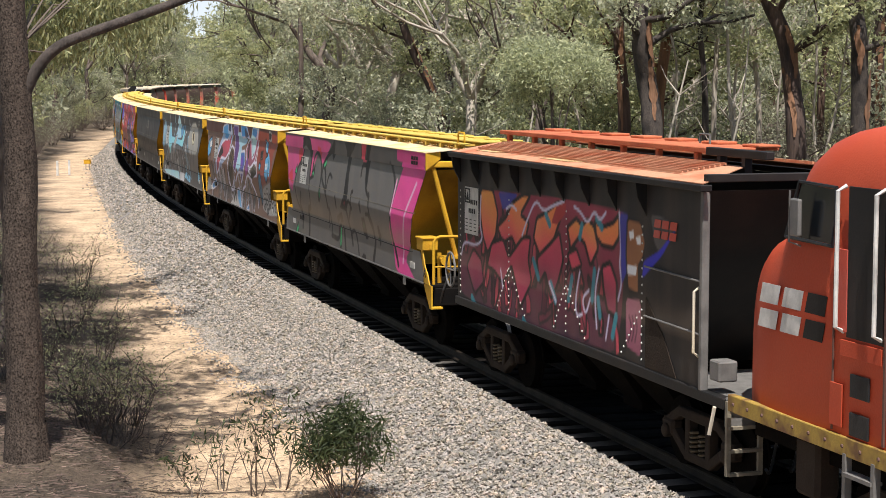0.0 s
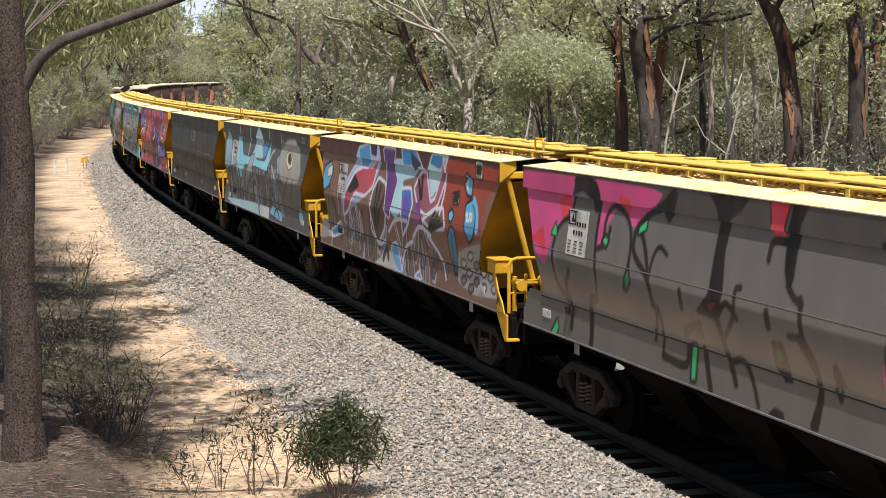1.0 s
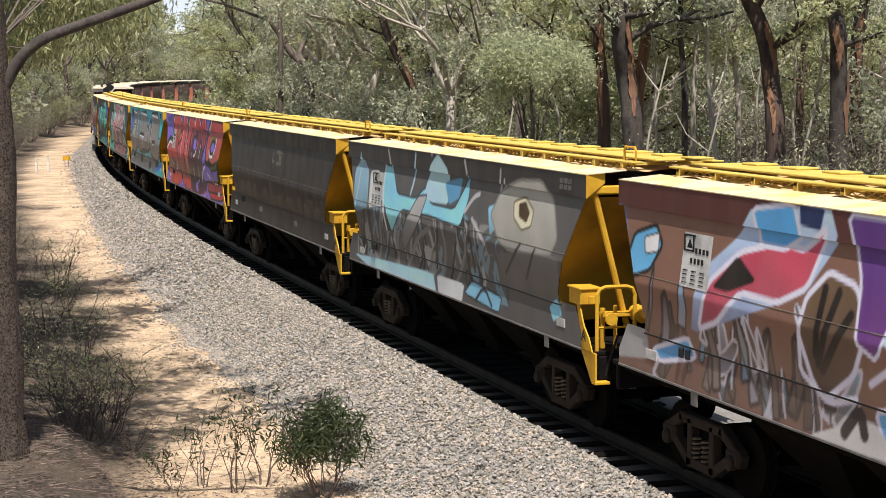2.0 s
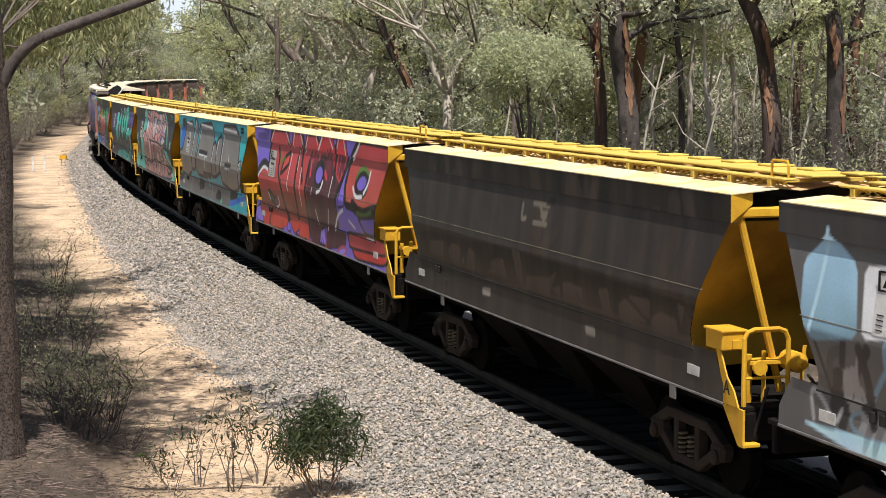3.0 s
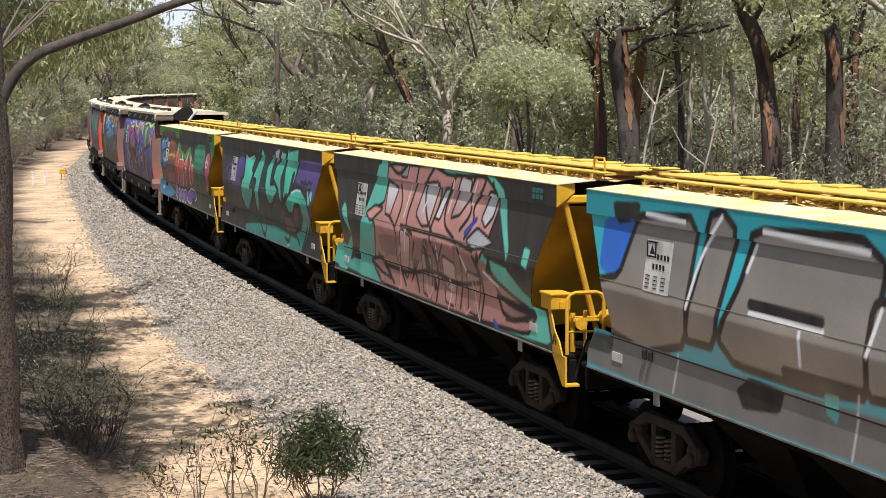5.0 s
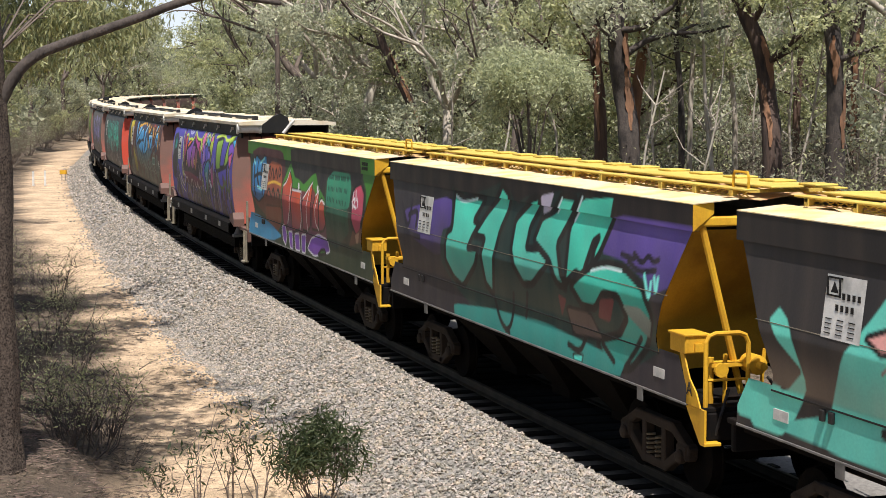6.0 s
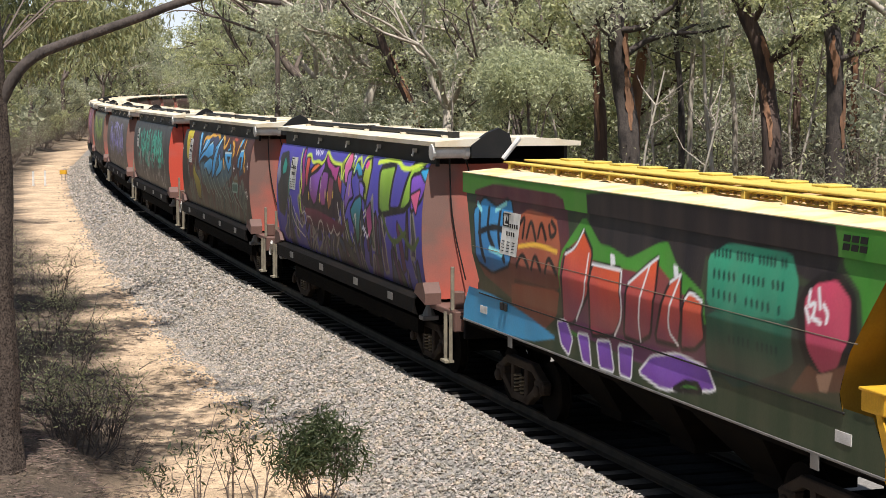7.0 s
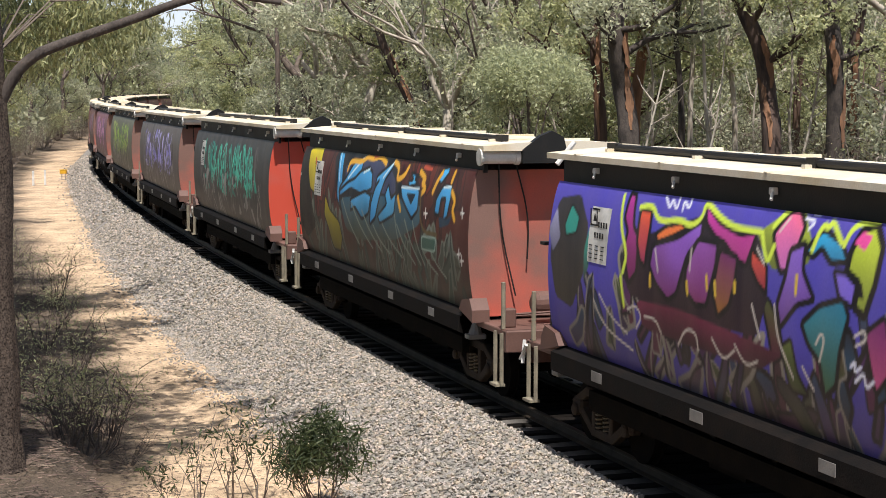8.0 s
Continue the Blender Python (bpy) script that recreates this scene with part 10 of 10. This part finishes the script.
def sapling(seed, h, r, lean, at):
    """A thin pale stem with a few bare branches."""
    rd = random.Random(seed)
    t = thing("sapling", "thin pale bare sapling among the gum trees", "tree", "bare pale saplings")
    t.location = at
    line = smooth_line([(lean[0] * k * h + rd.gauss(0, 0.13) * min(k * 9, 1), rd.gauss(0, 0.1) * min(k * 9, 1), -0.3 + k * (h + 0.3)) for k in np.linspace(0, 1, 7)], 2)
    sh = Shape().tube([tuple(p) for p in line], r, 7, r * 0.35, False)
    sh.smooth = True
    part("trunk", sh, BARK_PALE, t)
    for k in range(rd.randint(3, 5)):
        p = Vector(line[int(len(line) * rd.uniform(0.4, 0.9))])
        a, n = rd.uniform(0, 6.28), rd.uniform(0.7, 1.7)
        d = Vector((math.cos(a), math.sin(a), rd.uniform(0.3, 1.2))).normalized() * n
        q = p + d * 0.5 + Vector((rd.gauss(0, 0.1), rd.gauss(0, 0.1), rd.gauss(0, 0.1)))
        part("branch", Shape().tube([p, (p + q) / 2, q, p + d + Vector((0, 0, rd.uniform(0, 0.3)))], r * 0.45, 5, 0.01, False), BARK_PALE, t)


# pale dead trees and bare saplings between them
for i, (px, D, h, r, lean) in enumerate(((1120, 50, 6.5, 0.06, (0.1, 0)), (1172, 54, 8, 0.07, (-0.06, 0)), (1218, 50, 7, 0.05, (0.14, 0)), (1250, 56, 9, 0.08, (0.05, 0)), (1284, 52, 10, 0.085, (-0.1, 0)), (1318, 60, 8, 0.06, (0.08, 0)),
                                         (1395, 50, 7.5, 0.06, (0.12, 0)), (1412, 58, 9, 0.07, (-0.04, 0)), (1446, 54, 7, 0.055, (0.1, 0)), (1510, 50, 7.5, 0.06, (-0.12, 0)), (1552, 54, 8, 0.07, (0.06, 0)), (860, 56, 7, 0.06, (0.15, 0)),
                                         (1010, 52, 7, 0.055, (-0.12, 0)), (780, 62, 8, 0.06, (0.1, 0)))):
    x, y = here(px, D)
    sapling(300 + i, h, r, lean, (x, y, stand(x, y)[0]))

taken = [here(px, D) for _, px, D, *_ in HEROES]
KINDS = ("olive-crowned gum tree with dark rough trunk", "grey-green gum tree with pale trunk", "small olive gum tree with red-brown trunk", "leaning grey-green gum tree with dark trunk")


def scatter(count, dmin, dmax, pxa, pxb, gap, ok, put, tries=6000):
    n = 0
    for _ in range(tries):
        if n >= count:
            break
        D = math.sqrt(rnd.uniform(dmin ** 2, dmax ** 2))
        px = rnd.uniform(pxa, pxb)
        if D < 56 and 830 < px < 1070 and put not in (put_scrub, put_tall_scrub):
            continue
        if put in (put_far, put_near) and abs(px - 330) < 42 + 7000 / D:
            continue
        x, y = here(px, D)
        if any((x - a) ** 2 + (y - b) ** 2 < gap * gap for a, b in taken):
            continue
        z, s, la = stand(x, y)
        if ok(s, la):
            taken.append((x, y))
            put(x, y, z, n)
            n += 1


def put_near(x, y, z, n):
    k = rnd.randrange(4)
    plant("gum_tree", NEAR_KINDS[k], pose(x, y, z, 0, 0, rnd.uniform(0, 360)) @ Matrix.Scale(rnd.uniform(0.8, 1.15), 4), KINDS[k], "tree", "gum trees behind the line")


def put_far(x, y, z, n):
    k = rnd.randrange(3)
    plant("gum_tree", FAR_KINDS[k], pose(x, y, z, 0, 0, rnd.uniform(0, 360)) @ Matrix.Scale(rnd.uniform(0.75, 1.2), 4), "distant full-crowned gum tree in the bush", "tree", "distant gum trees")


def put_low(x, y, z, n):
    plant("gum_tree", FAR_KINDS[n % 3], pose(x, y, z, 0, 0, rnd.uniform(0, 360)) @ Matrix.Scale(rnd.uniform(0.5, 0.68), 4), "distant low gum tree in the bush", "tree", "distant gum trees")


def put_tall_scrub(x, y, z, n):
    put_scrub(x, y, z, n, 1.45, (0, 2, 2))


def put_scrub(x, y, z, n, tall=1.0, kinds=(0, 1, 2)):
    k = rnd.choice(kinds)
    plant("shrub", SCRUB[k], pose(x, y, z, 0, 0, rnd.uniform(0, 360)) @ Matrix.Scale(tall * rnd.uniform(0.7, 1.35), 4), ("grey-green leafy shrub beside the line", "olive leafy shrub beside the line", "dry twiggy grey shrub beside the line")[k],
          "shrub", "scrub behind the line", ("stem", "foliage"))


scatter(46, 50, 110, 380, 1040, 2.3, lambda s, la: -26 < la < -7.5, put_near)
scatter(20, 50, 100, 1020, 1680, 3.6, lambda s, la: la < -13, put_near)
scatter(70, 95, 260, -60, 1650, 5.0, lambda s, la: la < -8 and not (-200 < s < -150 and la > -14), put_far)
scatter(16, 62, 98, 640, 1660, 2.4, lambda s, la: la < -12, put_near)
scatter(40, 92, 150, 560, 1660, 3.6, lambda s, la: la < -12, put_far)
scatter(60, 170, 330, 180, 500, 4.5, lambda s, la: abs(la) > 8, put_far)
scatter(26, 200, 330, 280, 380, 3.5, lambda s, la: abs(la) > 8, put_low)
scatter(26, 95, 300, -90, 260, 4.0, lambda s, la: 8.5 < la < 60 and not (-98 < s < -66 and la < 16), put_far)
scatter(10, 60, 110, -120, 90, 3.0, lambda s, la: 9.5 < la < 18 and not -98 < s < -40, put_near)
scatter(14, 115, 240, -40, 150, 3.0, lambda s, la: 8.0 < la < 15, put_near)
scatter(70, 38, 90, 620, 1680, 1.2, lambda s, la: -12 < la < -4.6, put_scrub)
scatter(46, 80, 220, 150, 620, 1.5, lambda s, la: -11 < la < -5.0, put_scrub)
scatter(26, 70, 220, -60, 160, 1.5, lambda s, la: 7.0 < la < 11 and not -90 < s < -34, put_scrub)

scatter(60, 44, 86, 640, 1680, 1.3, lambda s, la: -24 < la < -8, put_tall_scrub)

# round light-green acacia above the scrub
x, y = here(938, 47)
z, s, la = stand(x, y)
cs = []
for i in range(30):
    u = Vector((rnd.gauss(0, 1), rnd.gauss(0, 1), rnd.gauss(0.25, 0.8))).normalized() * rnd.uniform(0.55, 1.0)
    cs.append((u.x * 1.35, u.y * 1.3, 5.35 - z + u.z * 0.85, 0.5))
sh = Shape()
sh.tube([(0, 0, -0.3), (0.1, 0, 1.8), (-0.05, 0.1, 3.6), (0, 0, 4.8)], 0.12, 8, 0.05)
for c in cs[::3]:
    sh.tube([(0, 0, 3.2), (c[0] * 0.5, c[1] * 0.5, c[2] - 0.7), c[:3]], 0.035, 5, 0.01)
plant("acacia_tree", (sh.mesh("trunk", BARK), spray_mesh("crown", cs, 560, 0.15, LEAF_BRIGHT, 77, 1.0, 0.13)), pose(x, y, z), "small round light-green acacia tree among the gums", "tree", "")


# ---------------- foreground tree on the bank ----------------
def furrow(p):
    """Pushes a place of the bark in or out along long uneven furrows."""
    a = math.atan2(p[1], p[0])
    k = 1 + 0.05 * float(wob(a * 7, p[2] * 1.6, 1.0, 2)) + 0.035 * float(wob(a * 15, p[2] * 5, 1.0, 5)) + 0.02 * float(wob(a * 4, p[2] * 14, 1.0, 7))
    return Vector((p[0] * k, p[1] * k, p[2]))


def bank_tree():
    x, y = -5.52, 22.0
    z, s, la = stand(x, y)
    t = thing("gum_tree", "rough dark-barked gum tree with long overhanging branch", "tree")
    t.location = (x, y, z)
    sh = Shape()
    sh.smooth = True
    sh.tube([tuple(p) for p in smooth_line([(0.03, 0, -0.5), (0.0, 0, 0.1), (0.03, 0.02, 1.2), (-0.03, 0, 2.4), (0.03, 0.03, 3.6), (-0.02, 0, 4.6), (-0.1, 0, 6.5), (-0.05, 0, 9.5)], 4)], 0.26, 44, 0.15, False)
    sh.v = [furrow(p) for p in sh.v]
    fl = Shape().tube([(0.03, 0, -0.5), (0.02, 0, 0.0), (0.02, 0, 0.45)], 0.34, 44, 0.25, False)
    fl.v = [furrow(p) for p in fl.v]
    sh.add(fl.v, fl.f)
    part("trunk", sh, BARK_NEAR, t)
    b = Shape()
    b.smooth = True
    line = [(0.0, 0, 4.05), (0.14, 0, 4.5), (0.45, 0.0, 4.92), (0.95, 0.1, 5.12), (1.7, 0.2, 5.38), (2.3, 0.3, 5.62), (2.75, 0.4, 5.72), (3.1, 0.45, 5.66), (3.5, 0.5, 5.6)]
    b.tube([tuple(p) for p in smooth_line([(px, py, pz - (z - 0.55)) for px, py, pz in line], 2)], 0.085, 10, 0.03, False)
    part("branch", b, BARK_DARK, t, "long bare branch arching over the path")
    tw = Shape()
    r2 = random.Random(5)
    cs, sp = [], []
    for i in range(64):
        cx, cz = r2.uniform(-0.4, 1.75), 4.95 + r2.uniform(-0.1, 0.85)
        if cx > 1.0 and cz < 5.2:
            cz += 0.3
        cy = r2.uniform(1.8, 4.2)
        cx = cx * 1.13 - 0.72
        cs.append((cx, cy, cz - (z - 0.55)))
        sp.append(0.16 + 0.12 * r2.random())
    for i in range(3):
        cs.append((r2.uniform(-0.35, -0.1), r2.uniform(-0.3, 0.8), 4.6 + r2.uniform(-0.3, 0.4) - (z - 0.55)))
        sp.append(0.12)
    for c in cs[::6]:
        tw.tube([(0.0, 0, 4.9 - (z - 0.55)), (c[0] * 0.45, c[1] * 0.4, c[2] - 0.1), c], 0.016, 5, 0.005)
    part("twig", tw, TWIG, t)
    part("crown", leaf_mesh("crown", cs, sp, 120, 0.12, LEAF_OLIVE, 6, 1.3, 0.13), None, t)
    up = [(r2.gauss(-2.2, 1.2), r2.gauss(0.6, 1.3), r2.uniform(7.5, 10.5)) for i in range(40)]
    part("upper_crown", leaf_mesh("upper_crown", up, [0.45] * 40, 45, 0.15, LEAF_OLIVE, 8, 1.0, 0.18), None, t)


bank_tree()
# trees of the bank, whose crowns stand over the view and shade the path's edge
for i, (s0, la0) in enumerate(((-6, 8.8), (-11, 9.2), (-17, 8.8), (-24, 9.3), (-36, 10.6), (-47, 10.8), (6, 9.8))):
    x, y, _ = track(s0, la0)
    plant("gum_tree", gum(140 + i, 11, 0.16, 9000, 0.21, LEAF_OLIVE, BARK, 6.6, (0.03, 0.0), 0.85, 2, 0.6, 0.8, 5, False), pose(x, y, stand(x, y)[0]), "slim dark-barked gum tree on the bank", "tree", "gum trees on the bank")

for i, (x, y, h, over) in enumerate(((-14.8, 45.5, 13.5, 0.4), (-9.8, 31.5, 12.5, 0.6), (-10.6, 36.5, 12.5, 0.5))):
    plant("gum_tree", gum(160 + i, h, 0.2, 12000, 0.22, LEAF_OLIVE, BARK, 8.0, (0.0, 0.0), 0.9, 2, 0.6, 1.0, 5, False, (over, 0.0)), pose(x, y, stand(x, y)[0]), "gum tree on the bank, crown reaching over the path", "tree", "gum trees on the bank")

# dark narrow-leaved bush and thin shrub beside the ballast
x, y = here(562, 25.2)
stems, _ = shrub(61, 1.1, 0.42, 10, 0.13, LEAF_DARK, BARK, 15)
r4 = random.Random(8)
heads = []
while len(heads) < 60:
    p = Vector((r4.uniform(-1, 1), r4.uniform(-1, 1), r4.uniform(-0.9, 1)))
    if 0.35 < p.length < 1:
        heads.append((p.x * 0.56 + 0.1 * p.z, p.y * 0.5, 0.95 + p.z * 0.44 - 0.15 * abs(p.x)))
plant("bush", (stems, leaf_mesh("foliage", heads, [0.15] * 60, 42, 0.18, LEAF_DARK, 9, 0.3, 0.07)), pose(x, y, stand(x, y)[0]), "dense dark-green narrow-leaved bush beside the ballast", "bush", "", ("stem", "foliage"))
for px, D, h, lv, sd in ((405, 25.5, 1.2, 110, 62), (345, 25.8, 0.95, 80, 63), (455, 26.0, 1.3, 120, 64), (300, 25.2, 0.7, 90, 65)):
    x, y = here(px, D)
    plant("shrub", shrub(sd, h, 0.3, lv, 0.13, LEAF_DARK, TWIG, 6, 0.12, 0.1, 0.35), pose(x, y, stand(x, y)[0]), "thin sparse green shrub on the sandy path", "shrub", "thin shrubs by the path", ("stem", "foliage"))
LOW = [shrub(71, 1.1, 0.55, 260, 0.07, LEAF_OLIVE, BARK_DARK, 11, 0.16, 0.1, 0.3), shrub(72, 1.3, 0.6, 420, 0.075, LEAF_OLIVE, BARK_DARK, 12, 0.14, 0.2, 0.25), shrub(73, 0.8, 0.6, 90, 0.06, LEAF_DRY, TWIG, 15, 0.16, 0.1, 0.5)]
r3 = random.Random(17)
for i in range(44):
    s0, la0 = r3.uniform(-34, 3.6), r3.uniform(6.2, 9.2)
    if s0 > -2:
        la0 = r3.uniform(6.9, 8.0)
    x, y, _ = track(s0, la0)
    k = r3.randrange(3)
    plant("shrub", LOW[k], pose(x, y, stand(x, y)[0], 0, 0, r3.uniform(0, 360)) @ Matrix.Scale(r3.uniform(0.6, 1.15), 4), ("thin olive twiggy shrub on the bank", "sparse olive shrub on the bank", "bare grey twiggy shrub on the bank")[k], "shrub", "low shrubs on the bank", ("stem", "foliage"))


# ---------------- sticks, leaves and stones on the ground ----------------
def litter(N, s0, s1, la0, la1, seed, sticks, tone, tone2):
    r = np.random.RandomState(seed)
    s, la = r.uniform(s0, s1, N), la0 + (la1 - la0) * r.random_sample(N) ** 0.55
    xy = np.array([track(a, b)[:2] for a, b in zip(s, la)])
    z = ground_z(s, la)
    a = r.uniform(0, 6.28, N)
    L, W = np.where(r.random_sample(N) < sticks, r.uniform(0.1, 0.36, N) * np.where(la < 5.5, 0.4, 1.0), r.uniform(0.025, 0.09, N)), r.uniform(0.003, 0.007, N)
    d = np.stack([np.cos(a), np.sin(a), r.uniform(-0.06, 0.1, N)], 1) * L[:, None] / 2
    e = np.stack([-np.sin(a), np.cos(a), np.zeros(N)], 1) * W[:, None]
    P = np.concatenate([xy, (z + 0.012)[:, None]], 1)
    up = np.array([0, 0, 0.008])
    V = np.stack([P - d - e, P + d - e, P + d + e, P - d + e, P - d + up, P + d + up], 1).reshape(-1, 3)
    b = np.arange(N)[:, None] * 6
    Q = np.concatenate([b + np.array([[0, 1, 5, 4]]), b + np.array([[2, 3, 4, 5]])], 0)
    ob = new("leaf_litter", quads_mesh("leaf_litter", V, Q, material("dead_leaf_and_stick", lin(tone), 0.95, vary=0.3, other=lin(tone2), island=0.6)))
    tagged(ob, "dry sticks and fallen grey-brown leaves on earth", "leaf litter", kind="stuff")


litter(14000, -40, 15, 3.4, 10.4, 4, 0.12, "786858", "50453b")
litter(15000, -4, 13, 6.3, 11.0, 5, 0.2, "5e4f43", "332b25")


def stones(N, s0, s1, size, seed, la0=1.32):
    r = np.random.RandomState(seed)
    s = r.uniform(s0, s1, N)
    t = toe(s)
    la = la0 + (t + 0.22 - la0) * r.random_sample(N)
    la = np.where(r.random_sample(N) < 0.02, t + 0.2 + np.abs(r.normal(size=N)) * 0.3, la)
    th = np.interp(s, _S, _th)
    x, y = np.interp(s, _S, _px) + la * np.sin(th), np.interp(s, _S, _py) - la * np.cos(th)
    z = np.where(la < 2.05, -0.2, -0.2 - (la - 2.05) / (t + 0.15 - 2.05) * 0.86) + r.uniform(-0.6, 1.1, N) * size
    z = np.maximum(z, ground_z(s, la) + 0.2 * size)
    base = np.array([[1, 0, 0], [0, 1, 0], [-1, 0, 0], [0, -1, 0], [0, 0, 1], [0, 0, -1]], float)
    V = base[None] * (size * r.uniform(0.55, 1.3, (N, 6, 1))) + r.normal(size=(N, 6, 3)) * size * 0.22
    q = r.normal(size=(N, 3, 3))
    u = q[:, 0] / np.linalg.norm(q[:, 0], axis=1, keepdims=True)
    v = np.cross(u, q[:, 1])
    v /= np.linalg.norm(v, axis=1, keepdims=True)
    w = np.cross(u, v)
    V = V @ np.stack([u, v, w], 1)
    V = V * np.array([1, 1, 0.8]) + np.stack([x, y, z], 1)[:, None]
    f = np.array([[0, 1, 4], [1, 2, 4], [2, 3, 4], [3, 0, 4], [1, 0, 5], [2, 1, 5], [3, 2, 5], [0, 3, 5]])
    Q = (np.arange(N)[:, None, None] * 6 + f[None]).reshape(-1, 3)
    ob = new("ballast_stones", quads_mesh("ballast_stones", V.reshape(-1, 3), Q, STONE))
    tagged(ob, "loose grey angular crushed stones of the ballast", "ballast stones", kind="stuff")


stones(46000, -14, 12, 0.035, 1)
stones(14000, -44, -14, 0.048, 2)
stones(6000, -110, -44, 0.065, 3)

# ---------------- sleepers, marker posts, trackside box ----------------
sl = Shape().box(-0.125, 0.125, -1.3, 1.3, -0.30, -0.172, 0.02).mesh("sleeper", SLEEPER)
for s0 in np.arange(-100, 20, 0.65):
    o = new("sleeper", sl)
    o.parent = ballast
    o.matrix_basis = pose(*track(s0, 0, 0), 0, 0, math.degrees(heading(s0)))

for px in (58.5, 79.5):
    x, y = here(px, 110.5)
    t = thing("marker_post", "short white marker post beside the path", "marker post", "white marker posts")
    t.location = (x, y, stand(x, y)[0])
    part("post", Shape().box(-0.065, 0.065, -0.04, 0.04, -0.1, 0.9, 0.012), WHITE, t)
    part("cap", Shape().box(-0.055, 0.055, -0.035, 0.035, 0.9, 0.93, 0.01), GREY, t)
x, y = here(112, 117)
t = thing("trackside_box", "small yellow trackside box on a thin stand", "equipment box")
t.location = (x, y, stand(x, y)[0])
part("box", Shape().box(-0.22, 0.22, -0.12, 0.12, 0.42, 0.66, 0.02), YELLOW, t)
part("lid", Shape().box(-0.24, 0.24, -0.14, 0.14, 0.66, 0.69, 0.01), YELLOW, t)
for dx in (-0.1, 0.12):
    part("leg", Shape().box(dx - 0.02, dx + 0.02, -0.02, 0.02, -0.1, 0.43), GREY, t)
part("cable", Shape().tube([tuple(p) for p in smooth_line([(0.2, 0, 0.45), (0.5, 0.1, 0.3), (1.0, 0.3, 0.2), (1.5, 0.5, 0.32)], 2)], 0.02, 6), RUBBER, t)


def motions():
    """The train rolls past at an even speed; every wheel turns with it."""
    for w, n in vehicles:
        rows = []
        for i in range(17):
            t = i * 0.5
            s = START + SPEED * t - offset(n)
            a, b = track(s + 4.9), track(s - 4.9)
            rows.append((t, pose((a[0] + b[0]) / 2, (a[1] + b[1]) / 2, 0, 0, 0, math.degrees(math.atan2(a[1] - b[1], a[0] - b[0])))))
        walk(w, rows)
    for store in (wheels_front, wheels_rear):
        first, dx = store[0]
        turn = math.degrees(SPEED / 0.46) / FPS
        walk(first, [(i / FPS, pose(dx, 0, 0.46) @ Matrix.Rotation(radians(turn * i % 360), 4, "Y")) for i in range(8 * FPS + 1)])
        for w, _ in store[1:]:
            w.rotation_mode = "QUATERNION"
            keys = w.animation_data_create()
            keys.action = first.animation_data.action
            keys.action_slot = first.animation_data.action_slot


motions()
